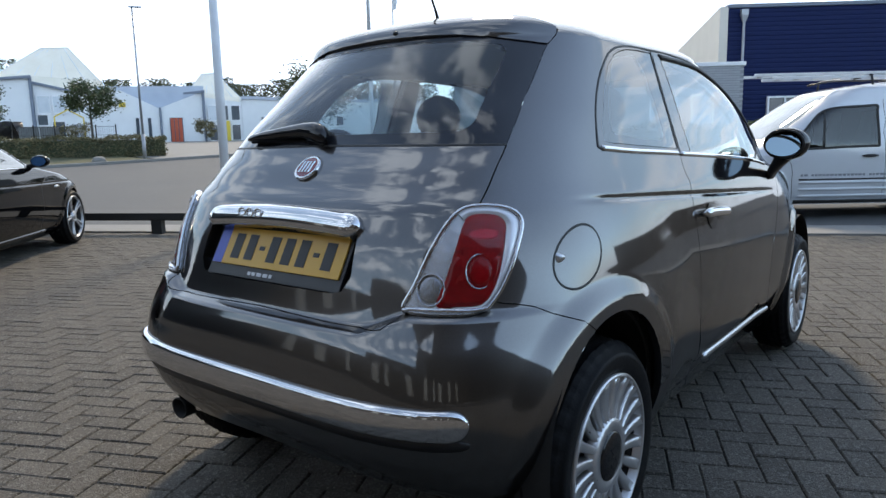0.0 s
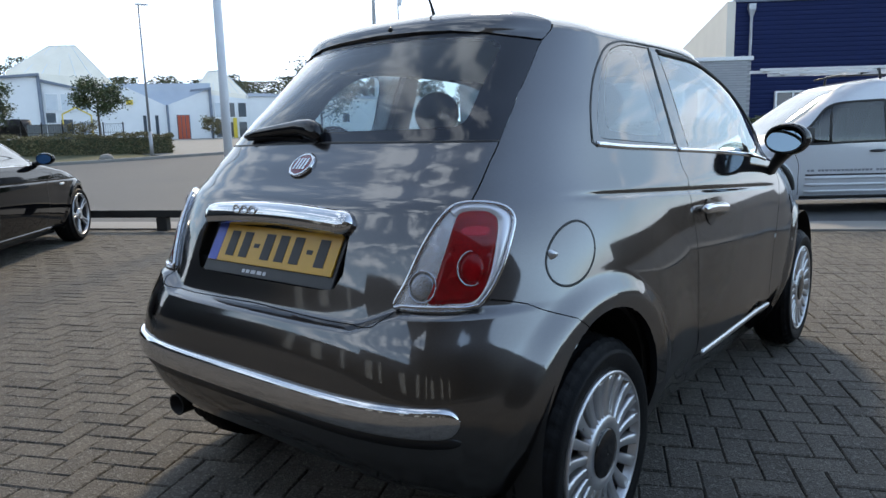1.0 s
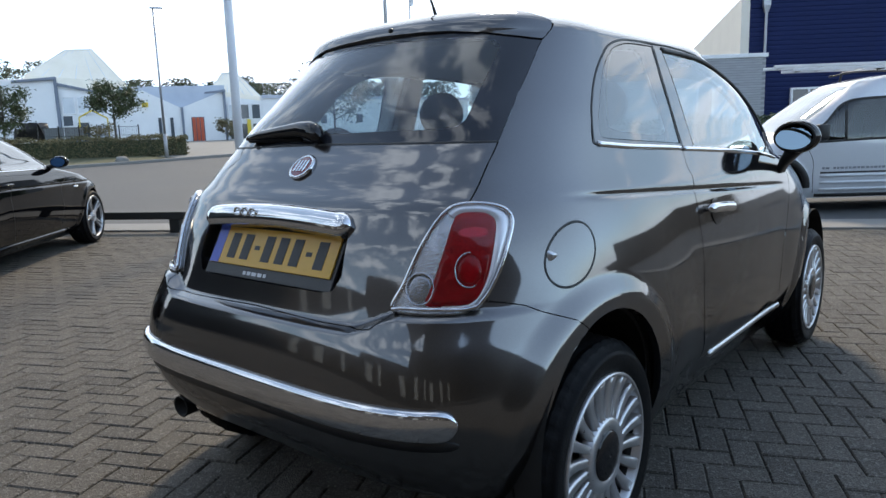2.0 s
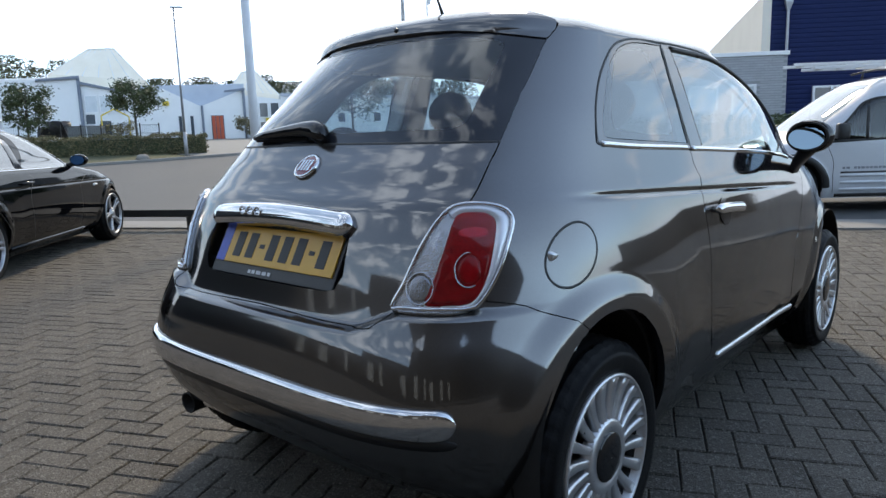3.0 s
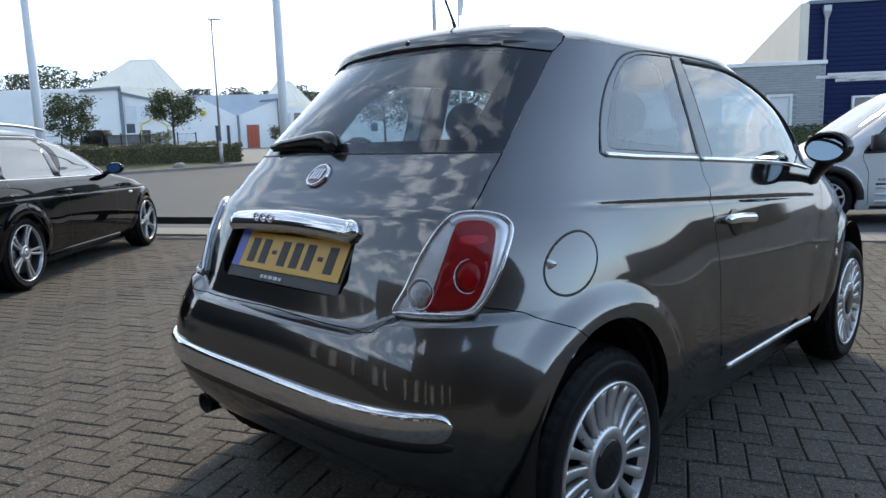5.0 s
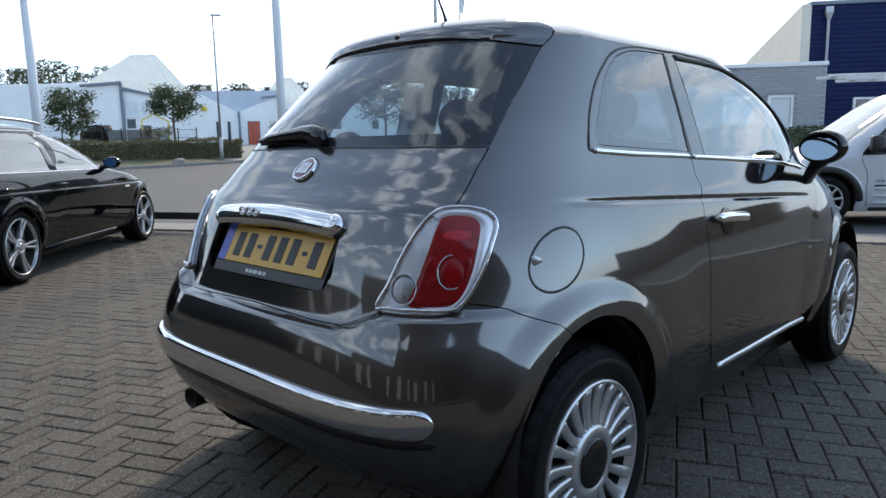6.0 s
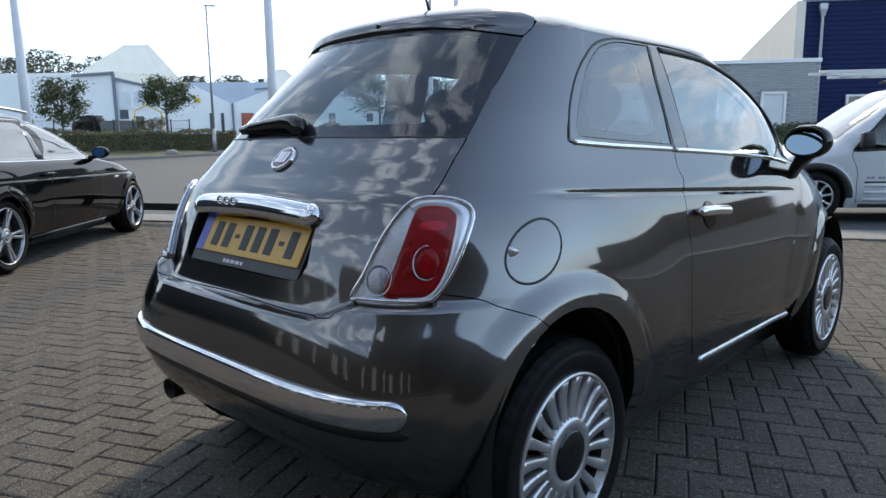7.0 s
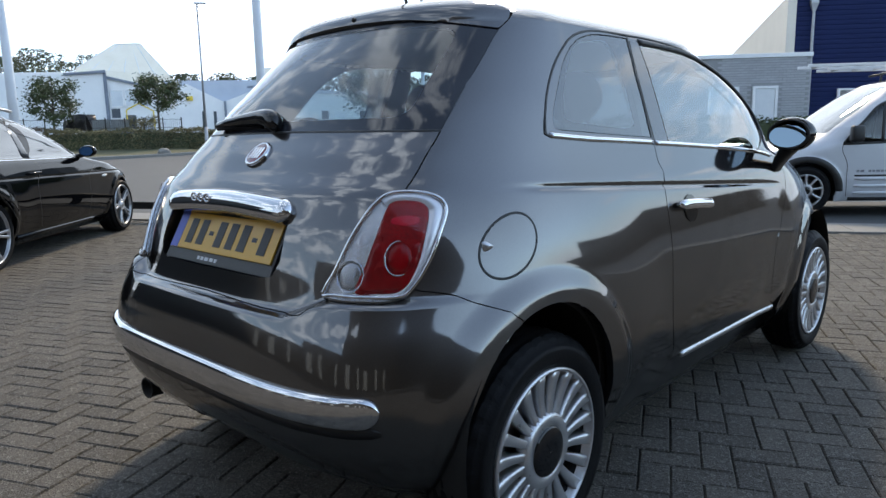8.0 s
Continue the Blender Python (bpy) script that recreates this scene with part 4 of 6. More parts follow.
        def patch(loop, off, bulge, n=7):
            b = bmesh.new()
            c = loop.mean(0)
            rows = [[sh.on(*(c + (p - c) * k), off + bulge * (1 - k * k) ** 0.5 + (-0.004 if j == 0 else 0), side) for p in loop] for j, k in enumerate(np.concatenate([[1.0], np.linspace(1, 0.03, n)]))]
            loft(b, rows if side < 0 else [r[::-1] for r in rows], closed=True)
            return b

        red = rounded([(.417, .751), (.429, .809), (.440, .870), (.449, .924), (.460, .944), (.489, .946), (.507, .939), (.516, .918), (.510, .845), (.502, .797), (.493, .767), (.481, .754), (.452, .750)])
        lens = part("red_lens", patch(red, 0.010, 0.003), RED_LENS, lamp_ob, "red lamp lens", True)
        part("lower_lens", patch(rounded([(.423, .757), (.431, .809), (.439, .852), (.47, .866), (.503, .858), (.508, .845), (.500, .797), (.491, .768), (.480, .757), (.452, .754)]), 0.0118, 0.001), RED_DEEP, lens, "deeper red lower half of the lens", True)
        part("bulb_cup", patch(rounded([(.478 + .018 * math.cos(a), .824 + .034 * math.sin(a)) for a in np.linspace(0, 2 * math.pi, 13)[:-1]], 3), 0.0125, 0.006), RED_DEEP, lens, "round deep red lamp cup", True)
        part("reflector", patch(rounded([(.462, .897), (.463, .909), (.485, .914), (.502, .909), (.501, .896), (.485, .892)]), 0.0125, 0.001), RED_BRIGHT, lens, "bright red reflector band", True)
        ring = bmesh.new()
        sweep(ring, sh, rounded([(.478 + .0200 * math.cos(a), .824 + .037 * math.sin(a)) for a in np.linspace(radians(85), radians(300), 12)], closed=False), half_round(0.0045, 0.003), side, off=0.0135, taper=0.2)
        part("cup_ring", ring, CHROME, lens, "thin chrome ring", True)
        part("reversing_lens", patch(rounded([(.406 + .019 * math.cos(a), .785 + .031 * math.sin(a)) for a in np.linspace(0, 2 * math.pi, 13)[:-1]], 3), 0.0085, 0.003), SILVER_CUP, lamp_ob, "round silver reversing lamp", True)
        ring = bmesh.new()
        loop = rounded([(.406 + .0215 * math.cos(a), .785 + .0345 * math.sin(a)) for a in np.linspace(0, 2 * math.pi, 13)], closed=False)
        sweep(ring, sh, loop, half_round(0.0045, 0.003), side, off=0.0095)
        part("lamp_ring", ring, CHROME, lamp_ob, "thin bright ring round the reversing lamp", True)
        part("cover", panel(cutting, ["lamp"], off=0.0165, sides=(side,), gap=0.005, flange=0.008), LENS_CLEAR, lamp_ob, "clear lamp cover", True)
        # mirror
        shell_bm = bmesh.new()
        m = pose(side * .802, 1.665, 1.072, 0, 0, -side * 6)
        ball(shell_bm, (0, 0, 0), (.094, .068, .070), 28, m)
        bmesh.ops.delete(shell_bm, geom=[v for v in shell_bm.verts if (m.inverted() @ v.co).y < -0.030], context="VERTS")
        mirror_ob = part("mirror", shell_bm, GLOSS_BLACK, car, "dark oval door mirror", True)
        foot = bmesh.new()
        loft(foot, [[(side * (x + dx * w), y + dy * d, z) for dx, dy in ((-1, -.6), (-.6, -1), (.6, -1), (1, -.6), (1, .6), (.6, 1), (-.6, 1), (-1, .6))] for x, y, z, w, d in ((.722, 1.75, .915, .012, .045), (.735, 1.735, .945, .018, .046), (.758, 1.712, .975, .026, .042), (.785, 1.690, 1.005, .034, .036), (.800, 1.680, 1.035, .036, .030))], closed=True, caps=True)
        part("foot", foot, PLASTIC, mirror_ob, "black mirror foot", True)
        rim = bmesh.new()
        rows = [[m @ Vector((.083 * k * math.cos(a), d, .062 * k * math.sin(a))) for a in np.linspace(0, 2 * math.pi, 33)[:-1]] for k, d in ((1.02, -0.028), (1.0, -0.038), (0.90, -0.038), (0.86, -0.020))]
        loft(rim, rows, closed=True)
        part("surround", rim, PLASTIC, mirror_ob, "black mirror surround", True)
        face = bmesh.new()
        tip = pose(-side * .006, -.024, -.006, -24, 0, side * 20)
        ring = [face.verts.new(m @ tip @ Vector((.068 * math.cos(a), 0, .050 * math.sin(a)))) for a in np.linspace(0, 2 * math.pi, 33)[:-1]]
        face.faces.new(ring)
        part("mirror_glass", face, MIRROR, mirror_ob, "mirror glass")
    part("windscreen", panel(cutting, ["screen"], off=-0.002), GLASS_SIDE, car, "clear windscreen", True)
    # filler flap and its catch
    flap_ob = part("filler_flap", panel(cutting, ["flap"], sides=(1,), gap=0.0022, flange=0.02), PAINT, car, "round fuel filler flap", True)
    gap = bmesh.new()
    sweep(gap, sh, np.vstack([flap, flap[:1]]), half_round(0.0065, 0.0006), 1)
    part("gap_ring", gap, SEAL, flap_ob, "dark gap round the flap", True)
    catch = bmesh.new()
    cp = [(.604, .853), (.602, .844), (.606, .831), (.617, .835), (.621, .842), (.614, .850)]
    cl = rounded(cp, 4)
    cc = cl.mean(0)
    loft(catch, [[sh.on(*(cc + (p - cc) * k), 0.001 + 0.006 * (1 - k * k)) for p in cl][::-1] for k in (1.0, 0.8, 0.5, 0.05)], closed=True)
    part("catch", catch, STEEL, flap_ob, "silver flap catch", True)
    # inner liner closes the gaps and darkens the cabin
    bm = panel(cutting, [n for n in faces if n not in ("clear", "pane", "q_clear", "q_pane", "window", "screen", "arch_rear", "arch_front", "recess", "void")], off=-0.045)
    roof_lining = bmesh.new()
    tops = [f for f in bm.faces if f.calc_center_median().z > 1.375]
    keep = {}
    for f in tops:
        roof_lining.faces.new([keep.setdefault(v, roof_lining.verts.new(v.co)) if v not in keep else keep[v] for v in f.verts])
    bmesh.ops.delete(bm, geom=tops, context="FACES")
    part("inner_lining", bm, TRIM, car, "dark cabin lining", True)
    part("headlining", roof_lining, IVORY, car, "pale fabric headlining", True)
    # chrome bumper strip with its dark channel
    half_xs = np.concatenate([np.linspace(0, .596, 28), .600 + .0435 * np.sin(np.linspace(0, math.pi / 2, 16))])
    xs = np.concatenate([-half_xs[:0:-1], half_xs])
    for name, z, prof, material, words in (("bumper_strip", .513, [(-.037, -.004), (-.037, .004), (-.035, .010), (-.031, .0135), (-.027, .0148), (0, .0165), (.018, .0168), (.024, .0160), (.030, .0125), (.034, .006), (.035, -.004)], CHROME, "chrome strip across the rear bumper"),
                                           ("bumper_channel", .464, [(-.013, -.004), (-.013, .0025), (0, .001), (.013, .0025), (.013, -.004)], PLASTIC, "black channel under the chrome strip")):
        b = bmesh.new()
        rows = []
        for i, x in enumerate(xs):
            s = sh.s_of_x(abs(x), z)
            side = 1 if x >= 0 else -1
            k = math.sqrt(max(0.06, 1 - max(0, (abs(x) - .600) / .044) ** 3.2))
            rows.append([sh.on(s, z + a * k, o * (0.5 + 0.5 * k), side) for a, o in prof])
        loft(b, [r[::-1] for r in rows], closed=True, caps=True)
        part(name, b, material, car, words, True)
    # number plate, holder and the chrome grip bar over it
    tilt = pose(0, -0.4575, .838, -29, 0, 0)
    b = bmesh.new()
    box(b, (-.272, .003, -.088), (.272, .012, .062), tilt, 0.003)
    holder = part("plate_holder", b, PLASTIC, car, "black plate holder")
    b = bmesh.new()
    box(b, (-.26, -.002, -.055), (.26, .003, .055), tilt, 0.0015)
    plate = part("number_plate", b, PLATE_YELLOW, holder, "yellow number plate, characters shown as plain bars")
    b = bmesh.new()
    box(b, (-.2595, -.0028, -.0545), (-.218, -.0015, .0545), tilt)
    part("band", b, PLATE_BLUE, plate, "blue band")
    for x in (-.168, -.108, -.012, .048, .108, .205):
        b = bmesh.new()
        box(b, (x - .0185, -.0032, -.037), (x + .0185, -.0016, .037), tilt, 0.0006)
        part("character_bar", b, INK, plate, "plain dark bar")
    for x in (-.06, .158):
        b = bmesh.new()
        box(b, (x - .011, -.0032, -.006), (x + .011, -.0016, .006), tilt, 0.0006)
        part("hyphen_bar", b, INK, plate)
    for x, w in ((-.055, .012), (-.036, .014), (-.012, .02), (.014, .018), (.036, .012)):
        b = bmesh.new()
        box(b, (x - w / 2 - .03, .0018, -.078), (x + w / 2 - .03, .0032, -.068), tilt)
        part("lettering_bar", b, WHITE_INK, holder, "small pale lettering bar")
    b = bmesh.new()
    rows = []
    for x in np.linspace(-.302, .302, 49):
        k = math.sqrt(max(0.02, 1 - max(0, (abs(x) - .268) / .035) ** 2))
        s = sh.s_of_x(abs(x), .925)
        sd = 1 if x >= 0 else -1
        rows.append([sh.on(s, .917 + .014 * (1 - (x / .302) ** 2) + a * k, o * (0.35 + 0.65 * k), sd) for a, o in ((-.031, -.012), (-.031, .012), (-.023, .022), (-.004, .028), (.013, .023), (.024, .012), (.027, .0), (.025, -.01))][::-1])
    loft(b, rows, closed=True, caps=True)
    grip = part("tailgate_bar", b, CHROME, car, "chrome tailgate bar over the number plate", True)
    for x in (-.128, -.093, -.058):
        b = bmesh.new()
        y, z = FIAT.on(FIAT.s_of_x(abs(x), .925), .925, 0.0285)[1:]
        for a in np.linspace(0, 2 * math.pi, 21)[:-1]:
            ball(b, (x + .0145 * math.cos(a), y, z + .0105 * math.sin(a)), (.0040, .0032, .0040), 6)
        part("relief", b, CHROME, grip, "raised plain ring", True)
    # round badge
    c, n = FIAT.at(0.0, 1.050), FIAT.normal(0.0, 1.050)
    m = Matrix.Translation(c) @ Matrix((Vector((1, 0, 0)), Vector(np.cross(n, [1, 0, 0])), Vector(n))).transposed().to_4x4() @ Matrix.Rotation(radians(90), 4, "Y").inverted()
    b = bmesh.new()
    lathe(b, [(0.0, .0435), (.006, .0435), (.009, .041), (.010, .038), (.008, .035)], 48)
    bmesh.ops.transform(b, matrix=m, verts=b.verts)
    badge = part("badge", b, CHROME, car, "round chrome badge", True)
    b = bmesh.new()
    lathe(b, [(.0075, .0355), (.0085, .02), (.009, .001)], 40)
    bmesh.ops.transform(b, matrix=m, verts=b.verts)
    part("badge_face", b, BADGE_RED, badge, "dark red badge face", True)
    for k in (-1.5, -0.5, 0.5, 1.5):
        b = bmesh.new()
        box(b, (.0085, -.020, -.0035 + k * .0125), (.0108, .020, .0035 + k * .0125), m, 0.0008)
        part("badge_bar", b, CHROME, badge, "plain upright bar")
    # wiper in its housing
    b = bmesh.new()
    rows = []
    for k, (x, z, ry, rz) in enumerate([(-.365, 1.137, .006, .007), (-.345, 1.139, .012, .012), (-.28, 1.145, .017, .016), (-.18, 1.152, .021, .020), (-.09, 1.156, .026, .025), (-.04, 1.150, .030, .030), (-.005, 1.140, .026, .028), (.014, 1.132, .012, .014)]):
        y = float(FIAT.at(0.0, z)[1]) + 0.02 * (abs(x) / .4) ** 2
        rows.append([(x, y - .018 + ry * math.cos(a), z + rz * math.sin(a)) for a in np.linspace(0, 2 * math.pi, 15)[:-1]])
    loft(b, rows, closed=True, caps=True)
    wiper = part("rear_wiper", b, GLOSS_BLACK, car, "gloss black rear wiper", True)
    b = bmesh.new()
    box(b, (-.335, -.008, -.004), (-.09, -.001, .004), Matrix.Translation((0, float(FIAT.at(0.0, 1.13)[1]) + .004, 1.130)) @ pose(0, 0, 0, 30, 0, 1.5), 0.001)
    part("wiper_blade", b, RUBBER, wiper, "thin rubber blade")
    # washer jet, aerial and tailpipe
    b = bmesh.new()
    ball(b, tuple(sh.on(sh.s_of_x(.06, 1.424), 1.424, 0.016)), (.0085, .009, .008), 12)
    part("washer_jet", b, PLASTIC, car, "small black washer jet", True)
    b = bmesh.new()
    rows = [[(rx * math.cos(a), y + ry * math.sin(a), z) for a in np.linspace(0, 2 * math.pi, 13)[:-1]] for y, z, rx, ry in ((.285, 1.478, .020, .034), (.28, 1.492, .013, .024), (.268, 1.515, .006, .009), (.250, 1.552, .0042, .0045), (.20, 1.64, .0035, .0035), (.06, 1.86, .003, .003))]
    loft(b, rows, closed=True, caps=True)
    part("aerial", b, PLASTIC, car, "black roof aerial", True)
    b = bmesh.new()
    lathe(b, [(0.14, .028), (0.0, .034), (-0.004, .036), (-0.006, .034), (-.004, .030), (0.06, .029)], 28)
    bmesh.ops.transform(b, matrix=Matrix.Translation((-.475, -.50, .300)) @ Matrix.Rotation(radians(90), 4, "Z") @ Matrix.Diagonal((1, 1.15, 0.95, 1)), verts=b.verts)
    part("tailpipe", b, UNDER, car, "black oval tailpipe", True)
    # underbody and wheel houses
    b = bmesh.new()
    box(b, (-.60, -.22, .19), (.60, 2.7, .30), None, 0.04)
    box(b, (-.56, -.40, .36), (.56, 2.6, .46), None, 0.03)
    part("underbody", b, UNDER, car, "dark underbody")
    for side in (1, -1):
        for cy in (-.045, 2.255):
            b = bmesh.new()
            rows = [[(side * x, cy + .300 * math.cos(a), .36 + .343 * math.sin(a)) for a in np.linspace(radians(-20), radians(200), 24)] for x in (.765, .60, .45)]
            loft(b, rows)
            part("wheel_house", b, UNDER, car, "black wheel house liner", True)
        for y in (-.04, 2.26):
            rim_wheel(car, (side * .775, y, .304), 8 if y < 1 else 17, .304, .212, .175, 20, ALLOY, cap_r=.066)
    # seats, dash and steering wheel seen through the glass
    def seat(x, y, w, h):
        b = bmesh.new()
        rows = []
        for k, (dy, z, hw, t) in enumerate([(0, .45, .9, .05), (-.02, .6, 1, .06), (-.06, .8, 1.0, .055), (-.10, .98, .92, .05), (-.125, h, .72, .035)]):
            rows.append([(x + w * hw * math.cos(a), y + dy + t * math.sin(a), z) for a in np.linspace(0, 2 * math.pi, 17)[:-1]])
        loft(b, rows, closed=True, caps=True)
        ob = part("seat", b, CLOTH, car, "dark cloth seat", True)
        b = bmesh.new()
        ball(b, (x, y - .15, h + .115), (.115, .045, .092), 20)
        rod(b, (x - .05, y - .13, h - .05), (x - .05, y - .145, h + .08), .006)
        rod(b, (x + .05, y - .13, h - .05), (x + .05, y - .145, h + .08), .006)
        part("headrest", b, CLOTH, ob, "dark round headrest", True)
        b = bmesh.new()
        box(b, (x - w, y, .36), (x + w, y + .50, .47), None, 0.04)
        part("cushion", b, CLOTH, ob)
    for x in (-.36, .36):
        seat(x, .86, .24, 1.10)
        seat(x * .86, .22, .20, .96)
    b = bmesh.new()
    rows = [[(x, y, z) for x in np.linspace(-.64, .64, 9)] for y, z in ((1.62, .60), (1.60, .86), (1.66, .965), (1.80, .99), (2.0, .985))]
    loft(b, rows)
    part("dashboard", b, PAINT, car, "painted dashboard", True)
    b = bmesh.new()
    m = pose(-.36, 1.50, .93, 68, 0, 0)
    for a in np.linspace(0, 2 * math.pi, 37)[:-1]:
        p, q = m @ Vector((.18 * math.cos(a), .18 * math.sin(a), 0)), m @ Vector((.18 * math.cos(a + .18), .18 * math.sin(a + .18), 0))
        rod(b, p, q, .013, n=8)
    rod(b, m @ Vector((-.17, 0, 0)), m @ Vector((.17, 0, 0)), .014)
    part("steering_wheel", b, PLASTIC, car, "black steering wheel", True)
    b = bmesh.new()
    box(b, (-.52, -.20, .98), (.52, .18, 1.0), None, 0.006)
    part("parcel_shelf", b, TRIM, car, "dark parcel shelf")
    return car


hatchback()


# ---- ground, road and buildings ----
HERE = Vector((1.466, -1.608))                    # where the walk begins
AWAY, ACROSS = Vector((-.883, .469)), Vector((.469, .883))
rise = curve([0, 10, 22, 34, 40, 50, 65, 100, 400, 3000], [0, 0, .15, .42, .75, 1.12, 1.5, 2.6, 6, 6])


def ground_z(x, y):
    return float(rise(max(0.0, (x - HERE.x) * AWAY.x + (y - HERE.y) * AWAY.y)))


def spot(far, across, z=None):
    """A place so far along the street view and so far across it, on the ground unless z is given."""
    p = HERE + AWAY * far + ACROSS * across
    return Vector((p.x, p.y, ground_z(p.x, p.y) if z is None else z))


def flank(far, across=0.0, z=0.0):
    """A frame that faces the walk: x across, y away, z up."""
    p = HERE + AWAY * far + ACROSS * across
    return Matrix(((ACROSS.x, AWAY.x, 0, p.x), (ACROSS.y, AWAY.y, 0, p.y), (0, 0, 1, z), (0, 0, 0, 1)))


def sheet(name, grid, material, lift, label="", category=""):
    """A ground sheet over a grid of plan points, lifted off the ground."""
    bm = bmesh.new()
    loft(bm, [[(x, y, ground_z(x, y) + lift) for x, y in row] for row in grid])
    bmesh.ops.recalc_face_normals(bm, faces=bm.faces)
    if sum(f.normal.z for f in bm.faces) < 0:
        bmesh.ops.reverse_faces(bm, faces=bm.faces)
    ob = finish(name, bm, material)
    return tagged(ob, label, category, kind="structure")


radii = [0, 1, 2, 4, 6, 9, 12, 16, 20, 25, 30, 34, 37, 40, 45, 50, 57, 65, 80, 100, 140, 200, 400, 1000, 3000]
bm = bmesh.new()
loft(bm, [[(r * math.cos(a) + 1e-4 * math.cos(a), 2 + r * math.sin(a) + 1e-4 * math.sin(a), ground_z(r * math.cos(a), 2 + r * math.sin(a)) - 0.03) for a in np.linspace(0, 2 * math.pi, 73)[:-1]] for r in radii], closed=True)
tagged(finish("ground", bm, ASPHALT), "grey asphalt ground rising gently away from the yard", "ground", kind="structure")

EDGE0, EDGE = Vector((-8.0, 2.66)), Vector((.89, .455)).normalized()
OUT = Vector((-EDGE.y, EDGE.x))


def yard(along, out):
    return EDGE0 + EDGE * along + OUT * out


def strip_grid(a0, a1, o0, o1, n=12, k=2):
    return [[yard(a0 + (a1 - a0) * i / n, o0 + (o1 - o0) * j / k) for i in range(n + 1)] for j in range(k + 1)]


sheet("yard_bed", strip_grid(-9, 26, -16, 0.0), SAND, -0.012, "dark sand bed under the pavers", "ground")
# concrete edging with a low kerb face to the road
kerb = thing("kerb", "pale concrete edging slabs between yard and road", "kerb", kind="structure")
slab = bmesh.new()
box(slab, (-.498, .02, -.1), (.498, .74, .012), None, 0.006)
first = part("slab", slab, CONCRETE, kerb)
first.matrix_basis = Matrix.Translation((*yard(-8.5, 0), 0)) @ Matrix.Rotation(math.atan2(EDGE.y, EDGE.x), 4, "Z")
for i in range(1, 35):
    ob = first.copy()
    scene.collection.objects.link(ob)
    ob.matrix_basis = Matrix.Translation((*yard(-8.5 + i, 0), 0)) @ Matrix.Rotation(math.atan2(EDGE.y, EDGE.x), 4, "Z")
# far kerb, verge and forecourt
verge_dir = (AWAY * .486 + ACROSS * .874).normalized()
verge_out = Vector((-verge_dir.y, verge_dir.x))
if verge_out.dot(AWAY) < 0:
    verge_out = -verge_out
V0 = HERE + AWAY * 33 - ACROSS * 2.4


def verge(a, o):
    return V0 + verge_dir * a + verge_out * o


sheet("verge", [[verge(-30 + 34 * i / 20, o) for i in range(21)] for o in (.15, 2, 4, 7)], GRASS, 0.06, "dry green grass verge", "verge")
sheet("forecourt", [[verge(4.5 + 40 * i / 14, o) for i in range(15)] for o in (.3, 4, 9, 14, 20, 27)], CONCRETE, 0.02, "pale concrete forecourt", "pavement")
bm = bmesh.new()
rows = []
for i in range(60):
    p, q = verge(-30 + 1.2 * i, 0), verge(-30 + 1.2 * i, .2)
    z = ground_z(*p)
    rows.append([(*p, z - .1), (*p, z + .09), (p.x + verge_out.x * .02, p.y + verge_out.y * .02, z + .11), (*q, z + .11), (*q, z - .1)])
loft(bm, rows, closed=True, caps=True)
tagged(finish("far_kerb", bm, CONCRETE, smooth_it=False), "grey kerb along the far side of the road", "kerb", kind="structure")


def slabs(owner, name, polygon, depth, material, y0=0.0, label=""):
    bm = bmesh.new()
    prism(bm, polygon, depth, Matrix.Translation((0, y0, 0)))
    bmesh.ops.recalc_face_normals(bm, faces=bm.faces)
    return part(name, bm, material, owner, label)


def framed_window(owner, x0, x1, z0, z1, y=0.0, pane=None, bars=0, frame=.08, material=None, name="window"):
    """A frame standing proud of the wall with a recessed pane; bars divide it."""
    bm = bmesh.new()
    for lo, hi in (((x0, y - .05, z0), (x1, y + .1, z0 + frame)), ((x0, y - .05, z1 - frame), (x1, y + .1, z1)), ((x0, y - .05, z0 + frame), (x0 + frame, y + .1, z1 - frame)), ((x1 - frame, y - .05, z0 + frame), (x1, y + .1, z1 - frame))):
        box(bm, lo, hi)
    for i in range(bars):
        x = x0 + (x1 - x0) * (i + 1) / (bars + 1)
        box(bm, (x - frame / 2, y - .04, z0 + frame), (x + frame / 2, y + .1, z1 - frame))
    w = part(name, bm, material or FRAME_WHITE, owner)
    bm = bmesh.new()
    box(bm, (x0 + frame * .8, y + .0, z0 + frame * .8), (x1 - frame * .8, y + .03, z1 - frame * .8))
    part("pane", bm, pane or PANE_DARK, w)
    return w


def lantern_roof(owner, x0, x1, r0, r1, base, top, depth):
    """A milky rooflight: a hipped hood on a low curb, with thin glazing bars."""
    bm = bmesh.new()
    rows = [[(x0 - .5, 1.3, base - 1.2), (x1 + .7, 1.3, base - 1.8), (x1 + .7, depth, base - 1.8), (x0 - .5, depth, base - 1.2)], [(x0, 1.3, base), (x1, 1.3, base - .6), (x1, depth, base - .6), (x0, depth, base)], [(r0, depth * .45, top), (r1, depth * .45, top + .1), (r1, depth * .7, top + .1), (r0, depth * .7, top)]]
    loft(bm, rows, closed=True, caps=True)
    bmesh.ops.recalc_face_normals(bm, faces=bm.faces)
    hood = part("rooflight", bm, LANTERN, owner, "milky hipped rooflight")
    bm = bmesh.new()
    for k in range(7):
        u = k / 6
        a = Vector((x0 + (x1 - x0) * u, 1.28, base - .6 * u))
        b = Vector((r0 + (r1 - r0) * u, depth * .45 - .02, top + .1 * u))
        rod(bm, a, b, .03, n=6)
    rod(bm, (r0, depth * .45 - .02, top), (r1, depth * .45 - .02, top + .1), .05, n=6)
    part("glazing_bar", bm, WHITE_WALL, hood)


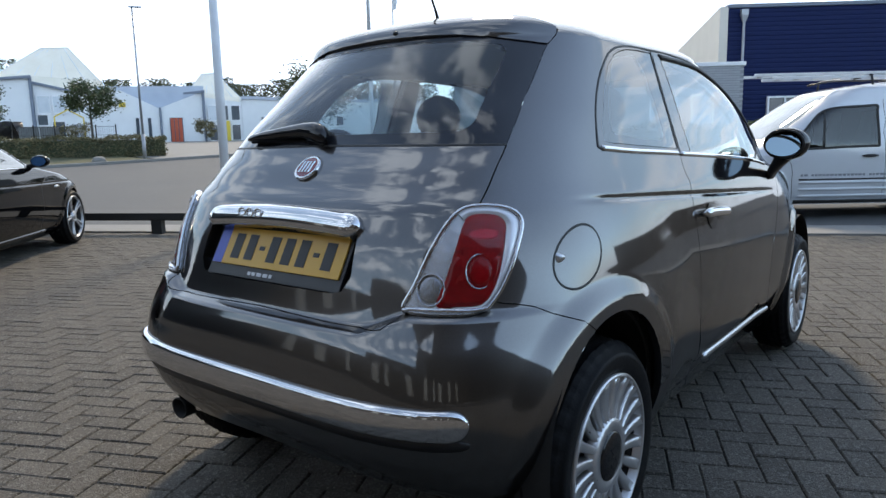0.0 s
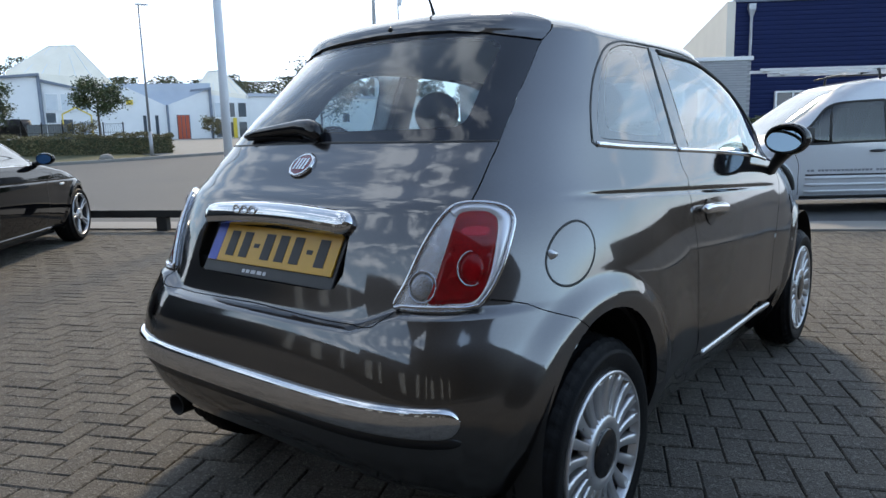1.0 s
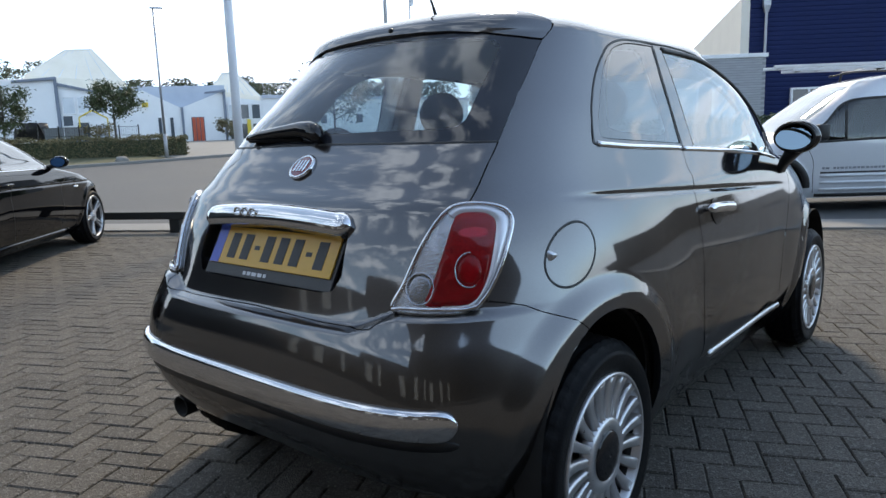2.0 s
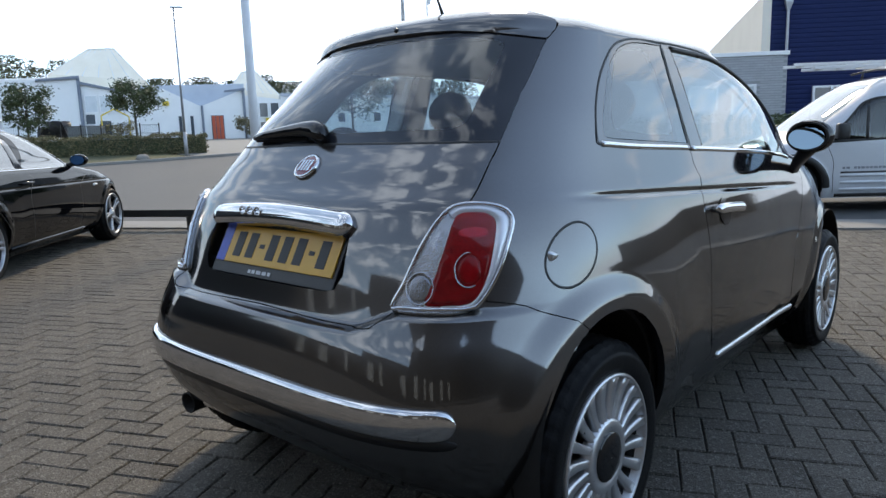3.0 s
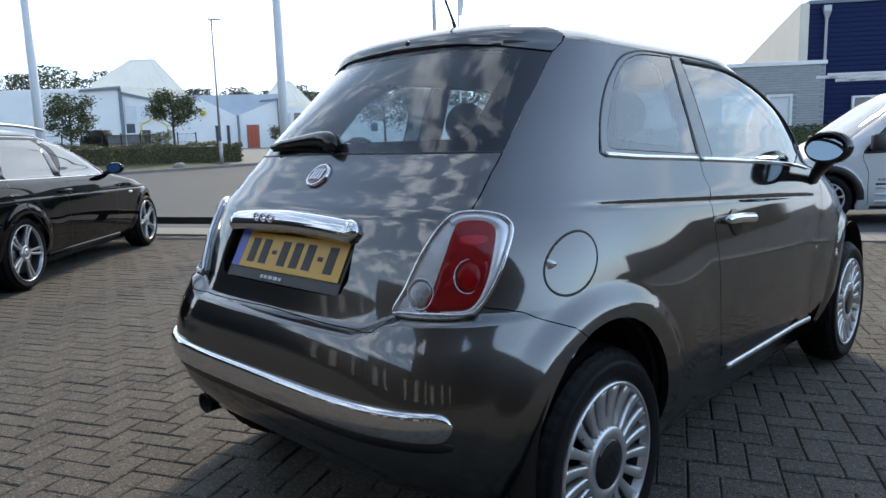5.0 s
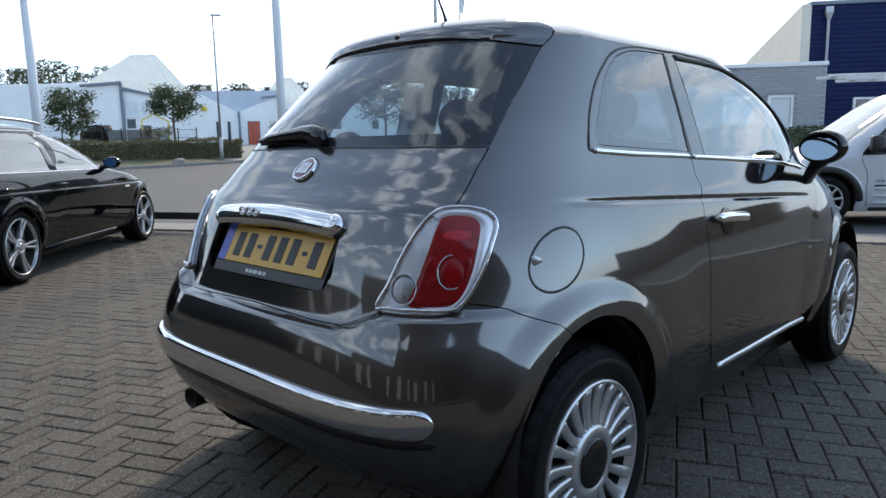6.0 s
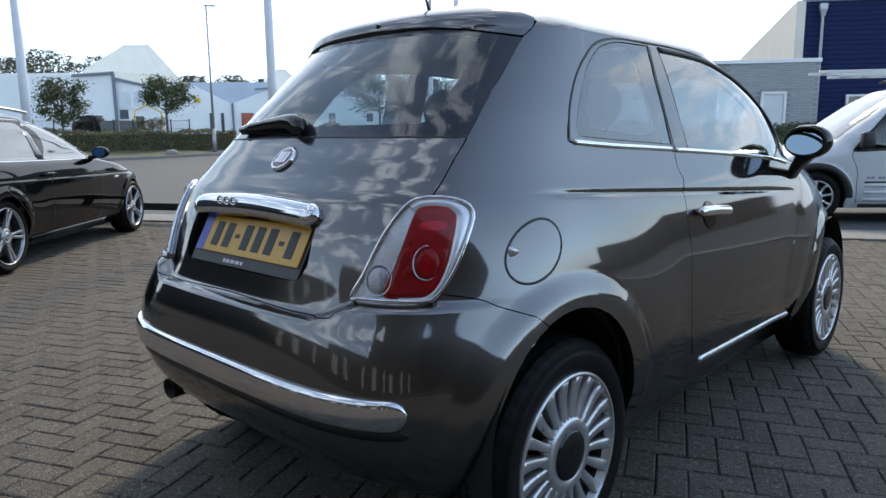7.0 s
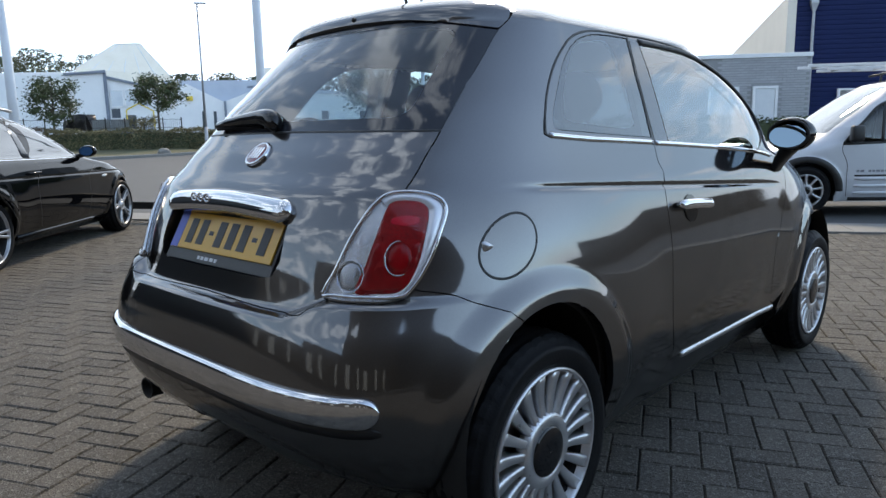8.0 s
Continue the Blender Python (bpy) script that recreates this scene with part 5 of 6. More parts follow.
def nursery():
    b = thing("commercial_building", "low white commercial building with milky hipped rooflights", "building", flank(65))
    slabs(b, "wall", [(-32, 0), (-7.15, 0), (-7.15, 6.89), (-9.0, 6.75), (-32, 6.4)], 9, WHITE_WALL, label="white clad wall")
    slabs(b, "fascia", [(-10.2, 6.55), (-7.05, 6.80), (-7.05, 7.02), (-10.2, 6.72)], .6, FASCIA, -.3, "slate fascia")
    slabs(b, "rear_block", [(-34, 0), (-4, 0), (-4, 7.9), (-34, 7.0)], 6, WHITE_WALL, 9.2)
    slabs(b, "glazed_front", [(-7.1, 0), (-2.1, 0), (-2.1, 5.3), (-4.4, 5.85), (-7.1, 6.45)], 8, WHITE_WALL, .25)
    slabs(b, "eaves", [(-7.15, 6.38), (-2.1, 5.22), (-2.1, 5.40), (-7.15, 6.60)], .4, FASCIA, 0)
    bm = bmesh.new()
    box(bm, (-7.25, -.12, 1.2), (-7.02, .2, 6.9))
    part("corner_post", bm, FASCIA, b)
    for x in (-6.85, -5.75, -4.65):
        framed_window(b, x, x + 1.0, 4.0, 5.45, .2, PANE_PALE)
    framed_window(b, -6.95, -6.1, 3.0, 3.95, .2, PANE_DARK)
    framed_window(b, -5.9, -4.9, 1.6, 3.4, .2, PANE_DARK)
    framed_window(b, -4.6, -3.5, 1.6, 3.2, .2, PANE_PALE)
    lantern_roof(b, -9.4, -2.0, -6.5, -4.4, 7.3, 9.6, 8)
    slabs(b, "gable_wall", [(-2.1, 0), (6.0, 0), (6.0, 5.85), (2.32, 4.41), (-.69, 5.95), (-2.1, 5.35)], 7, WHITE_WALL, .1, "white gabled wall")
    slabs(b, "roof", [(-2.6, 4.2), (6.2, 4.2), (6.2, 6.42), (-2.6, 6.30)], 6, ROOF_GREY, 1.2, "pale blue-grey roof")
    bm = bmesh.new()
    rod(bm, (2.40, -.05, 1.2), (2.40, -.05, 4.45), .10, n=8)
    part("downpipe", bm, FASCIA, b)
    for x0, x1 in ((.40, .66), (1.36, 1.62)):
        framed_window(b, x0, x1, 1.7, 3.58, .06, PANE_DARK, frame=.04, material=PANE_DARK, name="door")
    bm = bmesh.new()
    box(bm, (3.10, .0, 1.42), (4.18, .16, 3.6))
    red = part("shutter_door", bm, PANE_DARK, b, "dark door opening with red boards")
    for x in (3.17, 3.50, 3.83):
        bm = bmesh.new()
        box(bm, (x, -.06, 1.5), (x + .27, .05, 3.56), None, .02)
        part("board", bm, RED_PAINT, red, "red painted board")
    bm = bmesh.new()
    box(bm, (5.9, -.1, 1.2), (6.12, .3, 5.95))
    part("corner_post", bm, FASCIA, b)
    slabs(b, "glazed_front", [(6.1, 0), (9.3, 0), (9.3, 4.95), (6.1, 5.35)], 7, WHITE_WALL, .3)
    slabs(b, "eaves", [(4.4, 5.6), (6.15, 5.75), (6.15, 5.95), (4.4, 5.75)], .5, FASCIA, -.2)
    for x in (6.3, 7.3, 8.3):
        framed_window(b, x, x + .85, 3.3, 4.7, .25, PANE_DARK if x > 7 else PANE_PALE)
        framed_window(b, x, x + .85, 1.5, 3.0, .25, PANE_DARK)
    bm = bmesh.new()
    box(bm, (7.85, -.1, 1.4), (8.15, .2, 3.3))
    part("sign_post", bm, YELLOW, b, "yellow painted post")
    lantern_roof(b, 5.0, 9.4, 6.2, 7.5, 6.0, 7.6, 6)
    slabs(b, "wall", [(9.3, 0), (30, 0), (30, 4.9), (9.3, 5.38)], 7, WHITE_WALL, .2)
    slabs(b, "fascia", [(9.3, 5.2), (30, 4.75), (30, 5.0), (9.3, 5.48)], .2, ROOF_GREY, 0)
    for x in (10.9, 14.5, 18.0):
        framed_window(b, x, x + .8, 2.7, 3.65, .15, PANE_DARK)
    bm = bmesh.new()
    box(bm, (-.80, -.15, 4.5), (-.28, .05, 4.9), None, .02)
    part("sign_board", bm, YELLOW, b, "small yellow sign board")
    # playful yellow frame by the entrance
    bm = bmesh.new()
    for a, c in (((-5.6, -1, 1.4), (-5.6, -1, 3.7)), ((-3.5, -1, 1.4), (-3.5, -1, 3.6)), ((-5.6, -1, 3.7), (-4.6, -1, 4.25)), ((-4.6, -1, 4.25), (-3.5, -1, 3.6))):
        rod(bm, a, c, .055, n=8)
    part("porch_frame", bm, YELLOW, b, "yellow steel porch frame")


nursery()


def leaves(bm, n, size, where, rng):
    """Scatters small folded leaves; where() gives a place."""
    for _ in range(n):
        c = where()
        a, t = rng.uniform(0, 6.283), rng.uniform(-.9, .9)
        u = Vector((math.cos(a), math.sin(a), t)).normalized() * size * rng.uniform(.6, 1.3)
        v = u.cross(Vector((rng.uniform(-1, 1), rng.uniform(-1, 1), rng.uniform(-.2, 1)))).normalized() * size * rng.uniform(.3, .55)
        p = [bm.verts.new(c - u), bm.verts.new(c + v), bm.verts.new(c + u), bm.verts.new(c - v)]
        bm.faces.new(p)


def tree(at, height, crown_r, clear, seed, leaf=.08, count=4300, name="street_tree", label="young street tree with a loose dark green crown", material=None, group="street trees"):
    rng = random.Random(seed)
    owner = thing(name, label, "tree", Matrix.Translation(at), group)
    bm = bmesh.new()
    top = Vector((rng.uniform(-.1, .1), rng.uniform(-.1, .1), height * .8))
    rod(bm, (0, 0, -.1), (0, 0, clear), height * .017, height * .013, 8)
    rod(bm, (0, 0, clear), top, height * .013, height * .004, 8)
    tips = []
    mid = (clear + height) / 2
    for i in range(13):
        z0 = clear + (height * .72 - clear) * (i / 13)
        a = 2.4 * i + rng.uniform(-.4, .4)
        reach = crown_r * (0.95 - .5 * abs(i / 13 - .35)) * rng.uniform(.75, 1.1)
        tip = Vector((reach * math.cos(a), reach * math.sin(a), z0 + reach * rng.uniform(.35, .8)))
        elbow = tip * .5 + Vector((0, 0, z0 * .5 - .05))
        rod(bm, (0, 0, z0), elbow, height * .006, height * .004, 6)
        rod(bm, elbow, tip, height * .004, height * .0015, 6)
        tips += [tip, elbow * .4 + tip * .6]
    tips.append(top)
    part("trunk", bm, BARK, owner, "brown trunk and limbs", True)
    bm = bmesh.new()

    def where():
        tip = rng.choice(tips)
        d = Vector((rng.gauss(0, 1), rng.gauss(0, 1), rng.gauss(0, .8))) * crown_r * .18
        p = tip + d
        p.z = min(p.z, height + rng.uniform(-.1, .05))
        return p

    leaves(bm, count, leaf, where, rng)
    part("crown", bm, material or LEAF, owner, "uneven leafy crown")


tree(spot(40, -1.85), 4.35, 1.25, 1.75, 3)
tree(spot(40, -6.85), 4.15, 1.25, 1.2, 8)
tree(spot(40, -12.5), 4.3, 1.25, 1.4, 15)
p = HERE + Vector((-.76, .65)) * 50
tree(Vector((p.x + .6, p.y + .9, ground_z(*p))), 6.2, 2.2, 1.5, 21, .13, 2600)


def hedge(name, label, m, length, depth, height, n, seed, material, size=.06):
    rng = random.Random(seed)
    bm = bmesh.new()
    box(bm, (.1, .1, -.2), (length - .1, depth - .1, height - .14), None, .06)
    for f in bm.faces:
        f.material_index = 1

    def where():
        x = rng.uniform(0, length)
        k = rng.random()
        bulge = .07 * math.sin(x * 2.1) + .05 * math.sin(x * 5.3 + 1)
        if k < .55:
            return Vector((x, rng.gauss(.06, .06), rng.uniform(0, height)))
        return Vector((x, rng.uniform(0, depth), height + bulge + rng.gauss(-.05, .06)))

    leaves(bm, n, size, where, rng)
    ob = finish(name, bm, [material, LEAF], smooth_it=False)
    ob.matrix_world = m
    return tagged(ob, label, "hedge", kind="stuff")


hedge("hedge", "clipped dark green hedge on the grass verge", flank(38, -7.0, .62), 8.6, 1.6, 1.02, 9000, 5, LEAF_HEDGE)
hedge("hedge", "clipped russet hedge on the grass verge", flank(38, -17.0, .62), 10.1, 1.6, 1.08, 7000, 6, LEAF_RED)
tree(spot(61.5, 5.7), 2.1, .85, .35, 44, .11, 900, "shrub", "loose green shrub by the forecourt", LEAF_HEDGE, "")
tree(spot(41.6, -2.7), 1.75, .8, .3, 52, .07, 1100, "shrub", "rounded green shrub before the mesh fence", LEAF_HEDGE, "")
bm = bmesh.new()
rng = random.Random(77)
ball(bm, (0, 0, .10), (.36, .28, .20), 14)
for v in bm.verts:
    v.co *= 1 + rng.uniform(-.10, .10)
ob = finish("boulder", bm, CONCRETE)
ob.matrix_world = Matrix.Translation(spot(34.5, -1.44))
tagged(ob, "small pale boulder on the grass verge", "stone")
hedge("hedge", "dark hedge before the brick annexe", Matrix.Translation((-11.2, 14.9, 0)) @ Matrix.Rotation(math.atan2(.588, .809), 4, "Z"), 11, 1.0, 1.42, 6000, 9, LEAF, .06)

# wire fence and a covered machine behind the hedge
fence = thing("fence", "dark steel mesh fence behind the hedge", "fence", flank(42, 0, ground_z(*(HERE + AWAY * 42).to_tuple())))
for i in range(10):
    bm = bmesh.new()
    rod(bm, (-9.6 + i * .98, 0, -.2), (-9.6 + i * .98, 0, 1.55), .035, n=8)
    part("post", bm, PLASTIC, fence)
bm = bmesh.new()
for i in range(9):
    for z in (.1, .55, 1.0, 1.45):
        rod(bm, (-9.6 + i * .98, 0, z), (-8.62 + i * .98, 0, z), .012, n=5)
    for k in range(1, 9):
        rod(bm, (-9.6 + i * .98 + k * .109, 0, .1), (-9.6 + i * .98 + k * .109, 0, 1.45), .005, n=4)
part("mesh", bm, PLASTIC, fence)
for x in (-5.38, -4.43):
    bm = bmesh.new()
    box(bm, (x, .10, .05), (x + .92, .14, 1.46), None, .01)
    part("screen_panel", bm, GREY_SCREEN, fence, "grey privacy panel behind the mesh")
bm = bmesh.new()
loft(bm, [[(x + .25 * h * math.cos(a), .5 * math.sin(a), .1 + h * (.75 + .25 * math.sin(3 * a + x))) for a in np.linspace(0, 2 * math.pi, 13)[:-1]] for x, h in ((-6.75, .9), (-6.6, 1.35), (-6.3, 1.3), (-6.1, 1.66), (-5.7, 1.7), (-5.45, 1.0))], closed=True, caps=True)
ob = finish("covered_machine", bm, PLASTIC)
ob.matrix_world = flank(43, 0, ground_z(*(HERE + AWAY * 43).to_tuple()))
tagged(ob, "dark covered machine behind the mesh fence", "machine")

# distant wood behind the roofs
bm = bmesh.new()
rng = random.Random(31)
for i in range(80):
    s = -66 + i * 1.7 + rng.uniform(-1, 1)
    h = (9.4 if s < -9 else 7.0) + rng.uniform(-.6, .6)
    c = spot(98 + rng.uniform(-4, 6), s)
    for _ in range(900):
        a, k = rng.uniform(0, 6.283), rng.random() ** .5
        z = rng.uniform(.45, 1)
        w = 2.3 * (1.15 - abs(z - .6) * 1.4)
        q = Vector((c.x + k * w * math.cos(a), c.y + k * w * math.sin(a), c.z + h * z))
        leaves(bm, 1, .21, lambda q=q: q, rng)
    rod(bm, (c.x, c.y, c.z - .3), (c.x, c.y, c.z + h * .8), .18, .06, 6)
tagged(finish("distant_wood", bm, LEAF_FAR, smooth_it=False), "distant green wood behind the roofs", "trees", kind="stuff")


def lamp_post():
    o = thing("street_lamp", "tall thin galvanised street lamp by the kerb", "street lamp", Matrix.Translation(spot(36, .48)))
    bm = bmesh.new()
    rod(bm, (0, 0, -.1), (0, 0, 1.2), .085, .085, 14)
    rod(bm, (0, 0, 1.2), (0, 0, 7.0), .06, .035, 14)
    part("pole", bm, GALV, o, "", True)
    bm = bmesh.new()
    loft(bm, [[(x, y * w, 7.0 + z) for y, z in ((-.1, 0), (.1, 0), (.09, .06), (-.09, .06))] for x, w in ((-.15, .5), (0, .8), (.25, 1), (.42, .7))], closed=True, caps=True)
    head = part("lamp_head", bm, GALV, o, "flat lamp head")
    head.matrix_basis = Matrix.Rotation(math.atan2(ACROSS.y, ACROSS.x), 4, "Z")


lamp_post()


def pole(at, r, h, name="flagpole", label="white coated flagpole at the yard edge"):
    o = thing(name, label, "pole", Matrix.Translation(at), "flagpoles")
    bm = bmesh.new()
    rod(bm, (0, 0, -.1), (0, 0, h * .5), r, r * .93, 20)
    rod(bm, (0, 0, h * .5), (0, 0, h), r * .93, r * .6, 20)
    part("mast", bm, WHITE_POLE, o, "", True)
    bm = bmesh.new()
    lathe(bm, [(0, r * 2.0), (.02, r * 2.0), (.03, r * 1.2), (.10, r * 1.1)], 20)
    bmesh.ops.transform(bm, matrix=Matrix.Rotation(radians(-90), 4, "Y"), verts=bm.verts)
    part("base_flange", bm, GALV, o, "", True)
    bm = bmesh.new()
    ball(bm, (0, 0, h), (r * .8, r * .8, r * .6), 12)
    part("finial", bm, WHITE_POLE, o, "", True)
    return o


pole((-6.20, 3.66, 0), .058, 7.2)
pole((-9.22, 1.63, 0), .062, 7.2)
pole((-13.7, 14.3, 0), .065, 8.5, label="grey-white flagpole across the road")
banner_pole = pole((-13.5, 15.2, 0), .03, 7.0, label="thin flagpole with a limp pale flag across the road")
bm = bmesh.new()
loft(bm, [[(x + .03 * math.sin(z * 7 + x * 20), .05 * math.sin(x * 22 + z * 3), z) for x in np.linspace(.03, .03 + w, 9)] for z, w in ((6.75, .28), (6.5, .24), (6.2, .21), (5.9, .22), (5.5, .18), (5.2, .10))])
flag = part("flag", bm, WHITE_POLE, banner_pole, "limp pale flag")
sol = flag.modifiers.new("thick", "SOLIDIFY")
sol.thickness = .01


def guard_rail():
    o = thing("guard_beam", "low black timber beam on short posts along the yard edge", "barrier", Matrix.Translation((*yard(0, 0), 0)) @ Matrix.Rotation(math.atan2(EDGE.y, EDGE.x), 4, "Z"))
    bm = bmesh.new()
    box(bm, (-7.5, -.16, .175), (3.4, -.05, .275), None, .012)
    part("beam", bm, TAR_WOOD, o)
    for x in (-6.6, -4.2, -1.2, 1.15, 3.2):
        bm = bmesh.new()
        box(bm, (x - .075, -.15, -.1), (x + .075, -.055, .174), None, .01)
        part("post", bm, TAR_WOOD, o)


guard_rail()


# ---- blue hall and brick annexe across the road ----
SIDE = Vector((.809, .588))


def side_frame(x, y):
    return Matrix(((SIDE.x, -SIDE.y, 0, x), (SIDE.y, SIDE.x, 0, y), (0, 0, 1, 0), (0, 0, 0, 1)))


def blue_hall():
    o = thing("warehouse", "navy metal-clad hall with a cream side wall", "building", side_frame(-6.5, 26.5))
    slabs(o, "wall", [(.02, 0), (14, 0), (14, 5.86), (.02, 5.86)], .3, NAVY, .06, "navy wall behind the cladding")
    bm = bmesh.new()
    box(bm, (-.02, -.02, 5.84), (14, .4, 5.98), None, .02)
    part("parapet", bm, FASCIA, o)
    # side wall runs back and away
    back = Matrix.Rotation(radians(79.6), 4, "Z")
    bm = bmesh.new()
    box(bm, (.02, 0, 0), (34, .3, 5.9), back)
    part("side_wall", bm, CREAM, o, "cream panelled side wall")
    bm = bmesh.new()
    for k in range(5):
        box(bm, (0, -.012, 1.0 + k * 1.15), (34, 0.004, 1.03 + k * 1.15), back)
    part("panel_joint", bm, BRICK, o)
    framed_window(o, 1.60, 2.95, 1.50, 2.52, -.02, PANE_DARK, 1, .07)
    framed_window(o, 5.2, 6.6, 1.50, 2.52, -.02, PANE_DARK, 1, .07)
    bm = bmesh.new()
    rod(bm, (.55, -.12, .1), (.55, -.12, 5.3), .05, n=10)
    loft(bm, [[(.55 + a * x, -.12 + b * x * .6, z) for a, b in ((-1, -1), (1, -1), (1, 1), (-1, 1))] for z, x in ((5.3, .06), (5.55, .13), (5.75, .13))], closed=True, caps=True)
    part("downpipe", bm, GALV, o, "grey downpipe with a hopper")
    # horizontal cladding ribs, each a plank of its own
    rib = bmesh.new()
    loft(rib, [[(x, .06 - .02 * d, z) for d, z in ((0, 0), (1, .03), (1, .12), (.1, .165))] for x in (.02, 14)])
    bmesh.ops.recalc_face_normals(rib, faces=rib.faces)
    first = part("plank", rib, NAVY, o)
    first.location = (0, 0, .2)
    for k in range(1, 33):
        c = first.copy()
        scene.collection.objects.link(c)
        c.location = (0, 0, .2 + .17 * k)


blue_hall()


def annexe():
    o = thing("brick_annexe", "grey painted brick annexe with a flat roof", "building", side_frame(-4.5, 21.35))
    slabs(o, "wall", [(-9, 0), (-.012, 0), (-.012, 3.22), (-9, 3.22)], 3.4, MORTAR, .02, "grey mortar wall")
    bm = bmesh.new()
    box(bm, (-9.05, -.05, 3.2), (.04, 3.5, 3.32), None, .015)
    part("roof_edge", bm, FRAME_WHITE, o, "white roof edging")
    framed_window(o, -1.62, -.90, .9, 2.37, -.02, PANE_PALE, 0, .07)
    framed_window(o, -2.9, -2.02, .9, 2.37, -.02, PANE_PALE, 0, .07)
    bm = bmesh.new()
    box(bm, (-.105, -.004, -.0285), (.105, .03, .0285), None, 0)
    one = part("brick", bm, BRICK, o)
    mesh = one.data
    n = 0
    for row in range(26):
        for col in range(14):
            x, z = -.118 - col * .22 - (.11 if row % 2 else 0), 1.30 + row * .0745
            if -1.75 < x < -.78 and z < 2.43 or x < -2.6 or n >= 290:
                continue
            c = one if n == 0 else one.copy()
            if n:
                scene.collection.objects.link(c)
            c.location = (x, 0, z)
            n += 1


annexe()


def unseen_walls():
    """Plain unseen walls that close the yard behind and beside the walk, added to shape the car's reflections."""
    o = thing("unseen_walls", "unseen plain grey walls with window strips, added round the yard for reflections", "building", Matrix.Translation((0, 0, 0)))
    bm = bmesh.new()
    box(bm, (-16, -11.4, 0), (-4.2, -11, 3.5))
    part("wall", bm, UNSEEN_WALL, o, "plain grey unseen wall added for reflections")
    for x0, x1, top in ((-4.2, 1.5, 4.6), (1.5, 4.0, 8.2), (4.0, 15.4, 12.0)):
        bm = bmesh.new()
        box(bm, (x0, -11.4, 0), (x1, -11, top))
        part("wall", bm, UNSEEN_WALL, o, "plain grey unseen wall added for reflections")
    # gabled east end and the low wall beyond it, stepped to bound the flank's reflections
    bm = bmesh.new()
    prism(bm, [(-11, 0), (1.8, 0), (1.8, 1.6), (0, 3.6), (-3, 6.8), (-6, 10.2), (-11, 12.0)], .4, Matrix.Translation((15.4, 0, 0)) @ Matrix.Rotation(radians(90), 4, "Z"))
    bmesh.ops.recalc_face_normals(bm, faces=bm.faces)
    part("wall", bm, UNSEEN_WALL, o, "plain grey unseen gable wall added for reflections")
    bm = bmesh.new()
    box(bm, (15.05, 1.8, 0), (15.4, 20, 1.5))
    part("wall", bm, UNSEEN_WALL, o, "plain grey unseen wall added for reflections")
    bm = bmesh.new()
    box(bm, (15.05, 20, 0), (15.4, 48, 3.3))
    part("wall", bm, UNSEEN_WALL, o, "plain grey unseen wall added for reflections")
    bm = bmesh.new()
    box(bm, (-16.4, -11.4, 0), (-16, -4.4, 6.4))
    part("wall", bm, UNSEEN_WALL, o, "plain grey unseen wall added for reflections")
    # window-shaped grey strips, added to streak the bumper's reflection
    for x, w, top in ((-11.5, .7, 3.3), (-9.2, 1.0, 2.9), (-6.2, .45, 3.4), (-3.4, .8, 3.2), (-1.9, .4, 3.5), (.4, .6, 3.0), (2.9, .9, 3.4), (5.2, .35, 3.3), (6.4, .7, 2.8), (8.7, .5, 3.4), (10.6, .4, 3.2)):
        framed = framed_window(o, x, x + w, .3, top, .0, GREY_SCREEN, 0, .06, GREY_SCREEN)
        framed.matrix_basis = Matrix.Translation((2 * x + w, -10.98, 0)) @ Matrix.Rotation(math.pi, 4, "Z")


unseen_walls()


# ---- the other vehicles ----
def car_grid(n1, n2, n3, low, eave, step, roof):
    S = np.concatenate([np.linspace(0, 1, n1), np.linspace(1, 2, n2)[1:], np.linspace(2, 3, n3)[1:]])
    return S, np.concatenate([np.arange(low, eave, step), np.linspace(eave, eave + .199, roof)])


def arch_loops(sh, radius, low):
    out = {}
    for k, cy in enumerate(sh.axles):
        ring = [(cy + radius * math.cos(a), sh.axle_z + radius * math.sin(a)) for a in np.linspace(radians(-14), radians(194), 30)]
        out["arch_%d" % k] = straight([(sh.s_of_y(y, max(z, low)), z) for y, z in ring + [(cy - radius * .95, low - .1), (cy + radius * .95, low - .1)]], 2)
    return out


